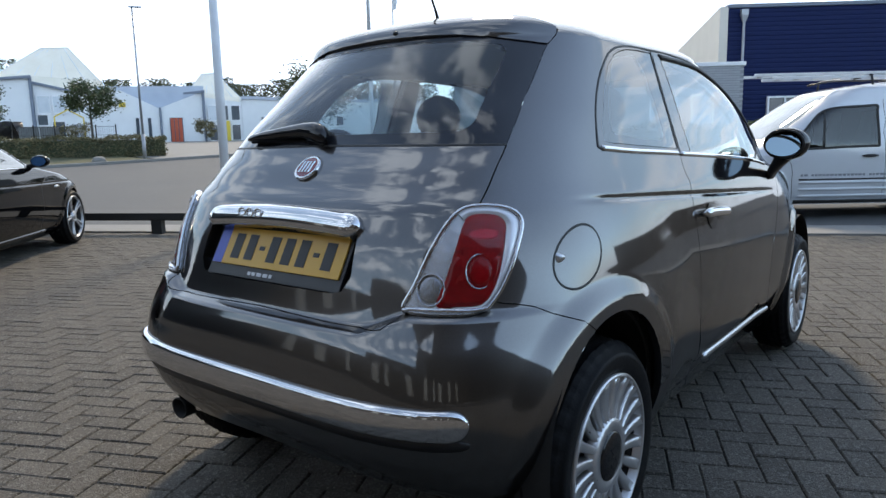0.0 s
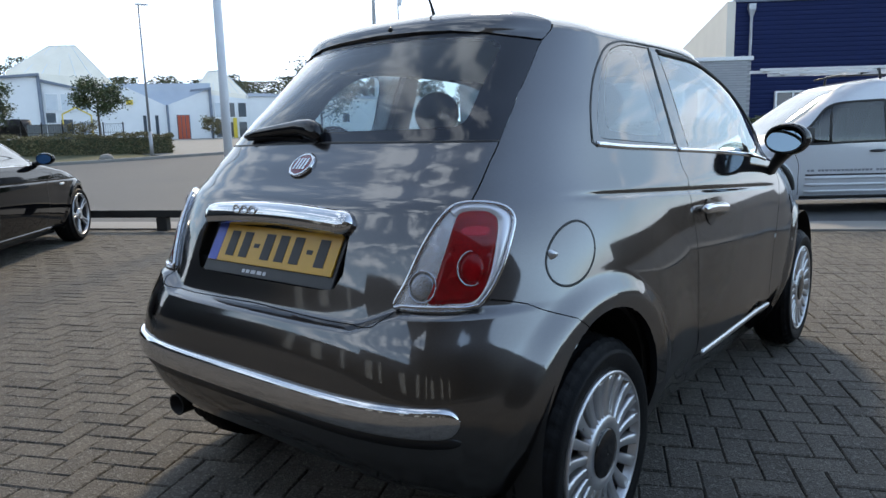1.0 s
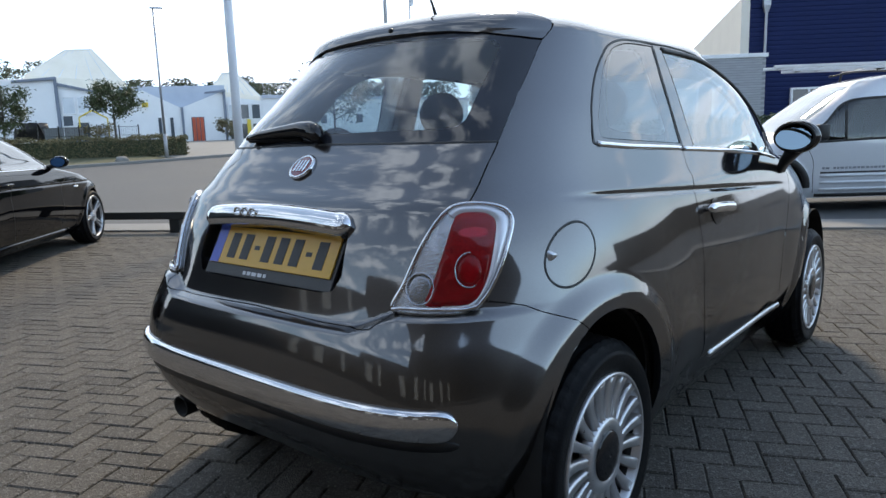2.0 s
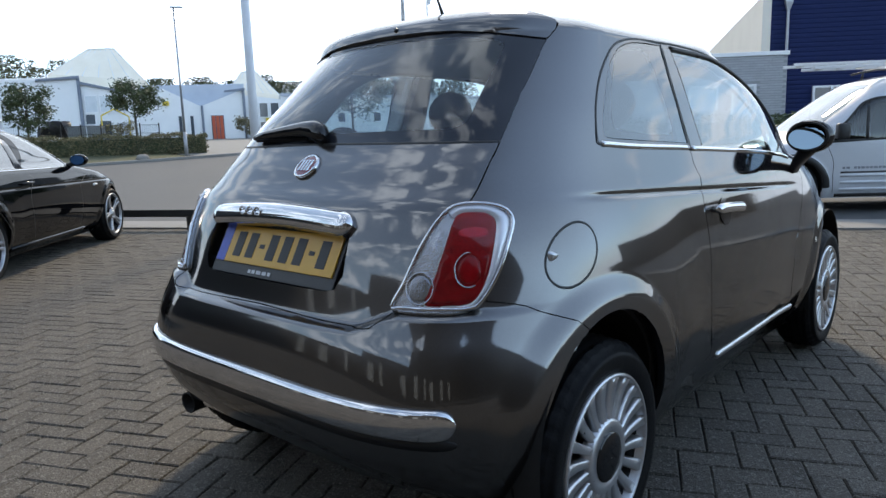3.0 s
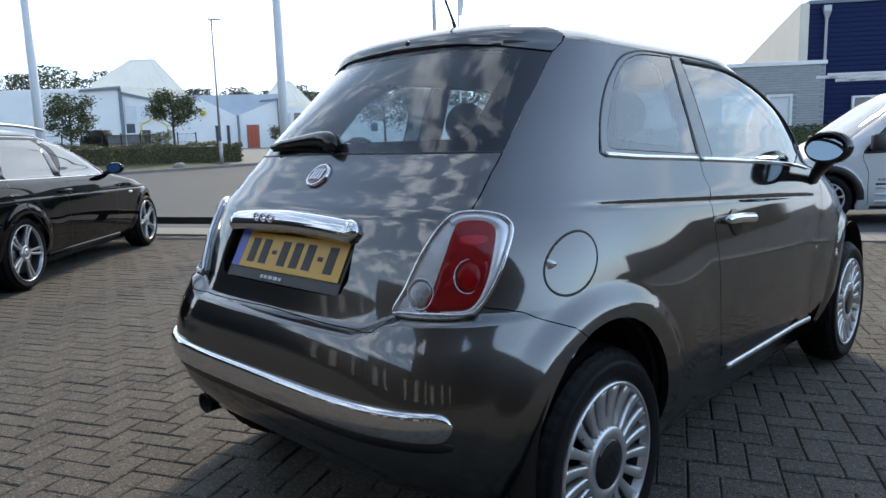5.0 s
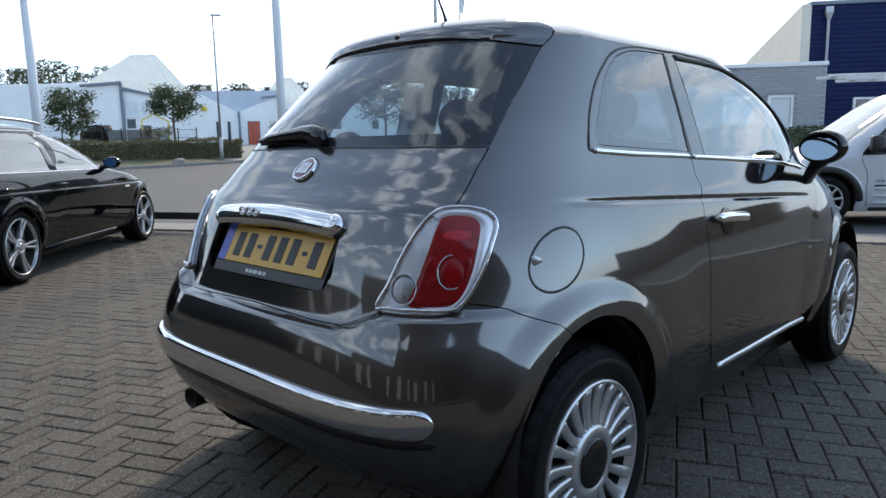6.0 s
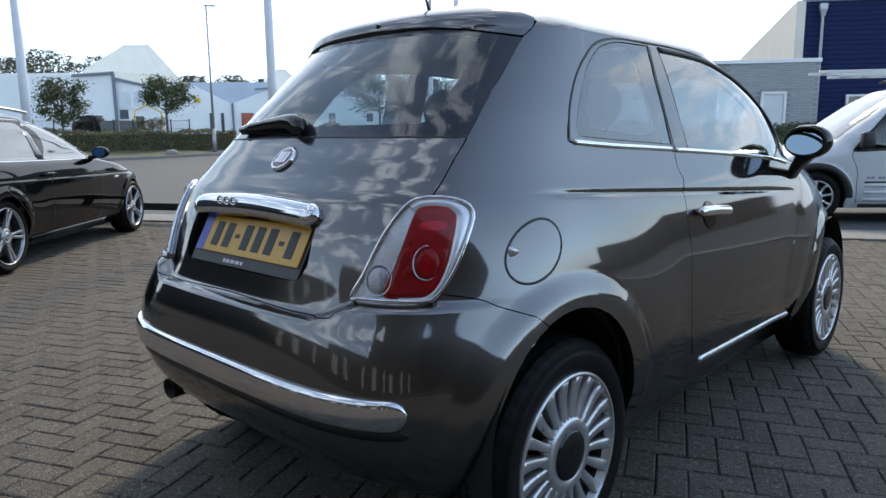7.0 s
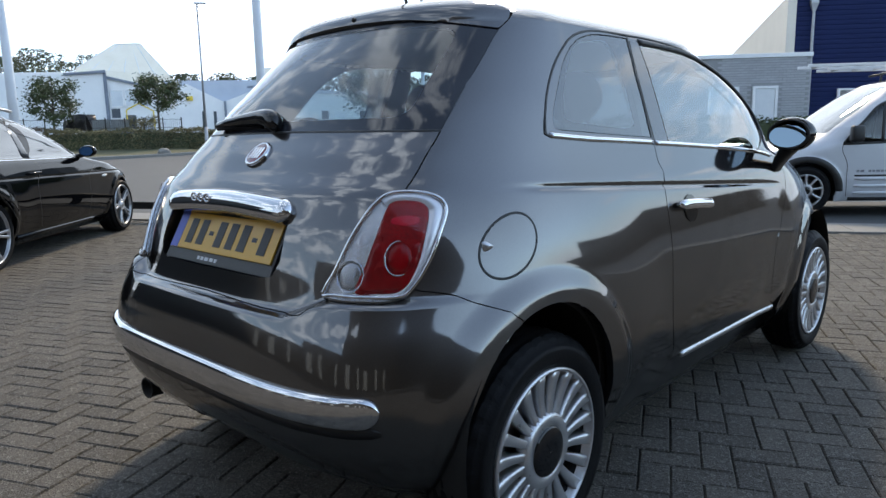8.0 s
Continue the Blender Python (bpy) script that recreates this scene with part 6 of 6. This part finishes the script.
def estate_car():
    m = pose(-5.596, -.422, 0, 0, 0, 46.55)
    car = thing("estate_car", "black estate car with five-spoke alloy wheels parked on pavers", "car", m)
    sh = Shell(width=([.17, .25, .36, .5, .62, .72, .82, .90, .935, .97, 1.05, 1.15, 1.25, 1.33], [.74, .81, .855, .885, .895, .895, .885, .865, .840, .805, .765, .715, .66, .605]),
               rear=([.17, .3, .5, .7, .85, .95, 1.05, 1.2, 1.33], [-.78, -.88, -.92, -.91, -.88, -.84, -.78, -.66, -.54]),
               front=([.17, .3, .5, .62, .70, .76, .82, .88, .93, .97, 1.05, 1.15, 1.25, 1.33], [3.46, 3.56, 3.60, 3.57, 3.45, 3.22, 2.90, 2.50, 2.20, 2.06, 1.90, 1.68, 1.42, 1.14]),
               square=([.17, .8, 1.33], [4.6, 4.4, 4.4]), fore=([.17, .9, 1.33], [3.0, 3.2, 3.2]), eave=1.33, roof_mid=.35, roof_h=.09, axles=(0.0, 2.76), arch=.345, flare=.012, swell=.008,
               crease=(.80, .745, -.7, 3.2), rear_mid=-.1, front_mid=2.2, axle_z=.32)
    S, L = car_grid(56, 110, 50, .17, 1.33, .016, 16)
    L = np.unique(np.concatenate([L, np.arange(.72, .83, .006)]))
    glass = {"front_glass": [(.80, .955), (1.20, .950), (1.66, .945), (1.72, .975), (1.50, 1.10), (1.26, 1.215), (1.02, 1.295), (.80, 1.30)],
             "rear_glass": [(-.10, .962), (.30, .958), (.70, .955), (.70, 1.30), (.35, 1.303), (.02, 1.298)],
             "cargo_glass": [(-.60, .985), (-.45, .972), (-.20, .965), (-.09, 1.295), (-.30, 1.28), (-.48, 1.20)]}
    loops = {}
    for name, pts in glass.items():
        loops[name] = straight(sh.side_loop(pts), 5)
    loops["screen"] = straight([(2.42, .99), (3.2, .99), (3.2, 1.31), (2.5, 1.30), (2.40, 1.15)], 5)
    loops["tail_glass"] = straight([(-.2, .99), (.55, .99), (.55, 1.29), (-.2, 1.30)], 5)
    loops.update(arch_loops(sh, .345, .17))
    cutting = carve(sh, S, L, loops)
    part("body", panel(cutting, ["body"], flange=.02), BLACK_PAINT, car, "glossy black body", True)
    part("windscreen", panel(cutting, ["screen"], off=-.003), GLASS_FAR, car, "tinted windscreen", True)
    part("rear_window", panel(cutting, ["tail_glass"], off=-.003), GLASS_FAR, car, "tinted rear window", True)
    part("inner_lining", panel(cutting, ["body"], off=-.05), TRIM, car, "dark cabin lining", True)
    for side in (1, -1):
        for name in glass:
            part("side_window", panel(cutting, [name], off=-.003, sides=(side,)), GLASS_FAR, car, "reflecting side window", True)
        b = bmesh.new()
        sweep(b, sh, sh.side_loop([(-.62, .975), (-.2, .955), (.3, .946), (.8, .942), (1.3, .938), (1.70, .935)]), half_round(.016, .006), side)
        sweep(b, sh, sh.side_loop([(1.74, .975), (1.51, 1.112), (1.26, 1.228), (1.02, 1.306)]) + [(sh.s_of_y(y, 1.325), 1.325) for y in (.75, .35, 0, -.2)], half_round(.014, .005), side)
        part("window_trim", b, CHROME, car, "bright trim round the side windows", True)
        # gloss black pillars, with their pale reflection put into a grey base colour
        for y in (.75, -.145):
            b = bmesh.new()
            sweep(b, sh, sh.side_loop([(y, .955), (y + .02, 1.05), (y + .035, 1.15), (y + .055, 1.30)]), half_round(.10, .003), side)
            part("pillar", b, GREY_PILLAR, car, "", True)
        for pts in ([(.79, .93), (.76, .75), (.78, .5), (.84, .30)], [(-.13, .93), (-.16, .80), (.02, .70), (.22, .55), (.36, .40), (.40, .30)], [(1.80, .92), (1.86, .75), (1.88, .5), (1.86, .30)]):
            b = bmesh.new()
            sweep(b, sh, rounded(sh.side_loop(pts), 5, closed=False), half_round(.006, .0008), side)
            part("door_gap", b, SEAL, car, "dark door gap", True)
        for y in (.62, -.27):
            b = bmesh.new()
            sweep(b, sh, sh.side_loop([(y - .02, .815), (y + .06, .817), (y + .14, .818), (y + .20, .818)]), [(.014 * math.cos(a), .025 + .012 * math.sin(a)) for a in np.linspace(0, 2 * math.pi, 11)[:-1]], side, taper=.25)
            part("door_handle", b, BLACK_PAINT, car, "", True)
        b = bmesh.new()
        sweep(b, sh, sh.side_loop([(.42, .245), (.9, .245), (1.4, .245), (1.9, .245), (2.36, .245)]), half_round(.05, .02), side)
        part("side_skirt", b, BLACK_PAINT, car, "", True)
        b = bmesh.new()
        sweep(b, sh, sh.side_loop([(2.18, .715), (2.24, .716), (2.30, .717)]), half_round(.028, .006), side, taper=.3)
        part("side_repeater", b, FRAME_WHITE, car, "pale side repeater lamp", True)
        # roof rail
        b = bmesh.new()
        pts = [(side * .585, y, 1.385 + .035 * math.sin(math.pi * u) ** .4 + .012 * math.sin(math.pi * u)) for u, y in zip(np.linspace(0.02, .98, 14), np.linspace(1.0, -.5, 14))]
        loft(b, [[(x + .017 * math.cos(a), y, z + .014 * math.sin(a)) for a in np.linspace(0, 2 * math.pi, 11)[:-1]] for x, y, z in pts], closed=True, caps=True)
        part("roof_rail", b, STEEL, car, "silver roof rail", True)
        # mirror
        b = bmesh.new()
        mm = pose(side * .945, 1.74, 1.0, 0, 0, side * -8)
        ball(b, (0, 0, 0), (.095, .07, .062), 22, mm)
        bmesh.ops.delete(b, geom=[v for v in b.verts if (mm.inverted() @ v.co).y < -.04], context="VERTS")
        mir = part("mirror", b, BLACK_PAINT, car, "black door mirror", True)
        b = bmesh.new()
        rod(b, (side * .80, 1.78, .945), (side * .91, 1.76, .97), .026, .03, 10)
        part("foot", b, PLASTIC, mir, "", True)
        b = bmesh.new()
        ring = [b.verts.new(mm @ Vector((0.076 * math.cos(a), -.036, .049 * math.sin(a)))) for a in np.linspace(0, 2 * math.pi, 25)[:-1]]
        b.faces.new(ring)
        part("mirror_glass", b, BLUE_REFLECTION, mir, "mirror glass with a blue reflection put into its colour")
        # lamps
        b = bmesh.new()
        loop = [(sh.s_of_y(y, z), z) for y, z in ((3.02, .70), (3.1, .66), (3.3, .60), (3.42, .60), (3.42, .68), (3.25, .715))]
        lp = rounded(loop, 4)
        c = lp.mean(0)
        loft(b, [[sh.on(*(c + (q - c) * k), .004 + .006 * (1 - k), side) for q in lp][::side] for k in (1, .6, .05)], closed=True)
        part("headlamp", b, SILVER_CUP, car, "clear headlamp", True)
        b = bmesh.new()
        lp = rounded([(.62, .72), (.62, .82), (.75, .83), (.80, .78), (.76, .72)], 4)
        c = lp.mean(0)
        loft(b, [[sh.on(*(c + (q - c) * k), .004 + .006 * (1 - k), side) for q in lp][::side] for k in (1, .6, .05)], closed=True)
        part("tail_lamp", b, RED_LENS, car, "red tail lamp", True)
        for y in sh.axles:
            rim_wheel(car, (side * .862, y, .322), 20 if y else 52, .322, .243, .225, 5, WORN_ALLOY, cap_r=.038, twin=True, dish=.02)
            b = bmesh.new()
            loft(b, [[(side * x, y + .36 * math.cos(a), .32 + .36 * math.sin(a)) for a in np.linspace(radians(-20), radians(200), 20)] for x in (.80, .5)])
            part("wheel_house", b, UNDER, car, "", True)
    b = bmesh.new()
    box(b, (-.72, -.75, .16), (.72, 3.3, .34), None, .05)
    box(b, (-.62, -.7, .34), (.62, 3.1, .5), None, .03)
    part("underbody", b, UNDER, car, "dark underbody")
    for x, y in ((-.38, 1.0), (.38, 1.0), (-.38, .1), (.38, .1)):
        b = bmesh.new()
        loft(b, [[(x + w * math.cos(a), y + dy + t * math.sin(a), z) for a in np.linspace(0, 2 * math.pi, 13)[:-1]] for dy, z, w, t in ((0, .5, .24, .07), (-.1, .9, .22, .06), (-.13, 1.02, .15, .04), (-.14, 1.05, .11, .045), (-.16, 1.16, .11, .04))], closed=True, caps=True)
        part("seat", b, CLOTH, car, "dark seat", True)


estate_car()


def van():
    m = pose(.868, 10.42, 0, 0, 0, 126.87)
    car = thing("panel_van", "silver panel van with a ladder rack and grooved flanks", "van", m)
    sh = Shell(width=([.17, .3, .5, .8, .95, 1.1, 1.3, 1.5, 1.66], [.80, .85, .87, .875, .868, .845, .81, .77, .73]),
               rear=([.17, .3, 1.0, 1.66], [-.70, -.76, -.76, -.68]),
               front=([.17, .3, .5, .66, .76, .86, .93, 1.0, 1.06, 1.2, 1.4, 1.585, 1.66], [3.36, 3.46, 3.50, 3.46, 3.36, 3.12, 2.84, 2.66, 2.56, 2.38, 2.10, 1.82, 1.66]),
               square=([.17, 1.66], [7, 6]), fore=([.17, .9, 1.1, 1.66], [3, 3.4, 3.6, 3.6]), eave=1.66, roof_mid=.55, roof_h=.12, axles=(0.0, 2.78), arch=.36, flare=.02, swell=.006, rear_mid=-.2, front_mid=2.0, axle_z=.31)
    S, L = car_grid(30, 110, 60, .17, 1.66, .014, 12)
    door_win = [(1.20, .925), (1.60, .918), (2.0, .905), (2.30, .895), (2.36, .905), (2.30, .98), (2.24, 1.05), (2.15, 1.15), (2.06, 1.25), (1.95, 1.36), (1.82, 1.415), (1.68, 1.43), (1.55, 1.437), (1.38, 1.443), (1.22, 1.445), (1.218, 1.38), (1.216, 1.30), (1.213, 1.2), (1.21, 1.1), (1.205, 1.0)]
    loops = {"door_glass": straight(sh.side_loop(door_win), 5), "screen": straight([(2.52, 1.03), (3.2, 1.03), (3.2, 1.62), (2.58, 1.60), (2.50, 1.30)], 5), **arch_loops(sh, .36, .17)}
    cutting = carve(sh, S, L, loops)
    part("body", panel(cutting, ["body"], flange=.02), SILVER_PAINT, car, "silver body with a ribbed flank", True)
    part("windscreen", panel(cutting, ["screen"], off=-.003), GLASS_FAR, car, "sloping windscreen", True)
    part("inner_lining", panel(cutting, ["body"], off=-.05), TRIM, car, "dark cabin lining", True)
    for side in (1, -1):
        part("side_window", panel(cutting, ["door_glass"], off=-.004, sides=(side,)), GLASS_VAN, car, "dark door window", True)
        b = bmesh.new()
        pts = sh.side_loop(door_win)
        sweep(b, sh, rounded(pts + [pts[0]], 5, closed=False), half_round(.03, .004), side)
        part("window_seal", b, SEAL, car, "black window seal", True)
        b = bmesh.new()
        sweep(b, sh, sh.side_loop([(1.92, .91), (1.916, 1.0), (1.91, 1.1), (1.90, 1.25), (1.89, 1.39)]), half_round(.035, .004), side)
        part("quarter_bar", b, SEAL, car, "", True)
        for z in (.46, .37, .28):
            b = bmesh.new()
            sweep(b, sh, sh.side_loop([(y, z) for y in np.linspace(2.22, .45, 20)]), half_round(.042, .014), side, taper=.03)
            part("flank_rib", b, SILVER_PAINT, car, "pressed rib along the flank", True)
        b = bmesh.new()
        sweep(b, sh, sh.side_loop([(y, .50) for y in np.linspace(2.22, .45, 20)]), half_round(.022, .004), side)
        part("rub_strip", b, PLASTIC, car, "grey rubbing strip", True)
        b = bmesh.new()
        sweep(b, sh, sh.side_loop([(y, .205) for y in np.linspace(2.26, .42, 20)]), half_round(.05, .012), side)
        part("sill", b, PLASTIC, car, "dark sill", True)
        for pts in ([(2.33, .95), (2.33, .70), (2.31, .45), (2.29, .24)], [(1.14, 1.52), (1.13, 1.2), (1.12, .8), (1.12, .24)]):
            b = bmesh.new()
            sweep(b, sh, rounded(sh.side_loop(pts), 6, closed=False), half_round(.008, .001), side)
            part("door_gap", b, SEAL, car, "dark door gap", True)
        b = bmesh.new()
        sweep(b, sh, sh.side_loop([(y, .80) for y in (1.22, 1.28, 1.35, 1.42)]), [(.02 * math.cos(a), .02 + .016 * math.sin(a)) for a in np.linspace(0, 2 * math.pi, 11)[:-1]], side, taper=.25)
        part("door_handle", b, PLASTIC, car, "black door handle", True)
        b = bmesh.new()
        sweep(b, sh, rounded(sh.side_loop([(2.78 + .395 * math.cos(a), .31 + .395 * math.sin(a)) for a in np.linspace(radians(0), radians(180), 15)]), 3, closed=False), half_round(.085, .022), side)
        part("arch_moulding", b, PLASTIC, car, "grey wheel arch moulding", True)
        # contact line, shown as plain bars
        rng = random.Random(4)
        y = 2.20
        while y > .55:
            w = rng.uniform(.03, .05)
            b = bmesh.new()
            sweep(b, sh, sh.side_loop([(y, .557), (y - w * .5, .557), (y - w, .557)]), [(-.014, -.001), (-.014, .0015), (.014, .0015), (.014, -.001)], side)
            part("lettering_bar", b, GREY_INK, car, "plain grey lettering bar")
            y -= w + rng.choice((.012, .012, .012, .05))
        b = bmesh.new()
        box(b, (-.05, -.075, -.10), (.05, .075, .10), pose(side * .965, 2.27, 1.02, 0, 0, 0), .03)
        mir = part("mirror", b, PLASTIC, car, "black van mirror", True)
        b = bmesh.new()
        rod(b, (side * .84, 2.29, .955), (side * .93, 2.28, .965), .03, n=8)
        part("foot", b, PLASTIC, mir)
        for yy in sh.axles:
            rim_wheel(car, (side * .855, yy, .315), 0, .315, .205, .195, 9, ALLOY, cap_r=.05)
            b = bmesh.new()
            loft(b, [[(side * x, yy + .375 * math.cos(a), .31 + .375 * math.sin(a)) for a in np.linspace(radians(-20), radians(200), 20)] for x in (.80, .5)])
            part("wheel_house", b, UNDER, car, "", True)
        b = bmesh.new()
        lp = rounded([(2.52, .60), (2.50, .74), (2.60, .80), (2.74, .74), (2.74, .60)], 4)
        c = lp.mean(0)
        loft(b, [[sh.on(*(c + (q - c) * k), .006 + .006 * (1 - k), side) for q in lp][::side] for k in (1, .6, .05)], closed=True)
        part("headlamp", b, SILVER_CUP, car, "clear headlamp", True)
    b = bmesh.new()
    box(b, (-.70, -.6, .16), (.70, 3.2, .34), None, .05)
    part("underbody", b, UNDER, car, "dark underbody")
    for x in (-.4, .4):
        b = bmesh.new()
        loft(b, [[(x + w * math.cos(a), 1.25 + dy + t * math.sin(a), z) for a in np.linspace(0, 2 * math.pi, 13)[:-1]] for dy, z, w, t in ((0, .6, .25, .08), (-.1, 1.0, .23, .07), (-.14, 1.2, .15, .05), (-.15, 1.38, .12, .05))], closed=True, caps=True)
        part("seat", b, CLOTH, car, "dark seat", True)
    b = bmesh.new()
    for y in (1.25, .35, -.45):
        rod(b, (-.70, y, 1.72), (-.66, y, 1.845), .016, n=8)
        rod(b, (.70, y, 1.72), (.66, y, 1.845), .016, n=8)
        rod(b, (-.66, y, 1.845), (.66, y, 1.845), .016, n=8)
    for x in (-.60, .60):
        rod(b, (x, 1.45, 1.80), (x, 1.15, 1.86), .014, n=8)
        rod(b, (x, 1.15, 1.86), (x, -.6, 1.86), .014, n=8)
    part("roof_rack", b, PLASTIC, car, "black roof rack", True)
    lad = thing("ladder", "white aluminium double ladder lying on the van's roof rack", "ladder", m)
    for k, (y0, y1, z) in enumerate(((2.76, -.9, 1.875), (2.52, -.8, 1.83))):
        for x in (-.62, -.28):
            b = bmesh.new()
            box(b, (x - .014, y1, z - .019), (x + .014, y0, z + .019), None, .006)
            part("rail", b, FRAME_WHITE, lad, "white ladder rail")
        for i in range(13):
            b = bmesh.new()
            y = y0 - .18 - i * .26
            rod(b, (-.62, y, z), (-.28, y, z), .014, n=8)
            part("rung", b, STEEL, lad)


van()


# ---- herringbone pavers, laid last ----
def paver_mesh(seed):
    """One concrete block, 200 x 100 mm, with a chamfered and slightly uneven top."""
    rng = random.Random(seed)
    a, b, c = .0982, .0482, .0050
    bm = bmesh.new()
    lift = [rng.uniform(-.0012, .0012) for _ in range(4)]
    low = [bm.verts.new((x * a, y * b, -.03)) for x, y in ((-1, -1), (1, -1), (1, 1), (-1, 1))]
    mid = [bm.verts.new((x * a, y * b, -.0045)) for x, y in ((-1, -1), (1, -1), (1, 1), (-1, 1))]
    top = [bm.verts.new((x * (a - c), y * (b - c), lift[i])) for i, (x, y) in enumerate(((-1, -1), (1, -1), (1, 1), (-1, 1)))]
    bm.faces.new(top)
    for r0, r1 in ((low, mid), (mid, top)):
        for i in range(4):
            bm.faces.new((r0[i], r0[(i + 1) % 4], r1[(i + 1) % 4], r1[i]))
    me = bpy.data.meshes.new("paver")
    bm.to_mesh(me)
    bm.free()
    me.materials.append(PAVER)
    return me


def lay_yard():
    yard_ob = thing("pavement", "dark grey concrete pavers laid in herringbone", "pavement", kind="structure")
    kinds = [paver_mesh(i) for i in range(6)]
    w, turn = .1, radians(25)
    rot = Matrix.Rotation(turn, 4, "Z")
    rng = random.Random(12)
    spots = []
    for r in range(-126, 158):
        for c in range(-158, 137):
            k = (c + r) % 4
            if k == 0:
                p, a = Vector(((c + 1) * w, (r + .5) * w, 0)), 0.0
            elif k == 2:
                p, a = Vector(((c + .5) * w, (r + 1) * w, 0)), math.pi / 2
            else:
                continue
            q = rot @ (p + Vector((-.011, -.030, 0)))
            out = (Vector((q.x, q.y)) - EDGE0).dot(OUT)
            if out > -.10 or not (-10 < q.x < 6 and -5.5 < q.y < 9):
                continue
            spots.append((q, a + turn))
    near = sorted(spots, key=lambda s: min((s[0].x - 1.15) ** 2 + (s[0].y - .75) ** 2, (s[0].x + 1.15) ** 2 + (s[0].y + .55) ** 2))[:300]
    chosen = {id(s[0]) for s in near}
    verts, polys = [], []
    base = [[tuple(v.co) for v in me.vertices] for me in kinds]
    shape = [tuple(p.vertices) for p in kinds[0].polygons]
    for q, a in spots:
        jog = Vector((rng.uniform(-.0012, .0012), rng.uniform(-.0012, .0012), rng.uniform(-.0022, .0015)))
        m = Matrix.Translation(q + jog) @ Matrix.Rotation(a + rng.uniform(-.008, .008) + rng.choice((0, math.pi)), 4, "Z")
        n = rng.randrange(6)
        if id(q) in chosen:
            ob = bpy.data.objects.new("paver", kinds[n])
            scene.collection.objects.link(ob)
            ob.parent = yard_ob
            ob.matrix_basis = m
        else:
            k = len(verts)
            verts += [tuple(m @ Vector(v)) for v in base[n]]
            polys += [tuple(k + i for i in f) for f in shape]
    me = bpy.data.meshes.new("paver_field")
    me.from_pydata(verts, [], polys)
    me.materials.append(PAVER)
    field = new("paver_field", me)
    field.parent = yard_ob
    tagged(field, "herringbone pavers further off", kind="stuff")


lay_yard()
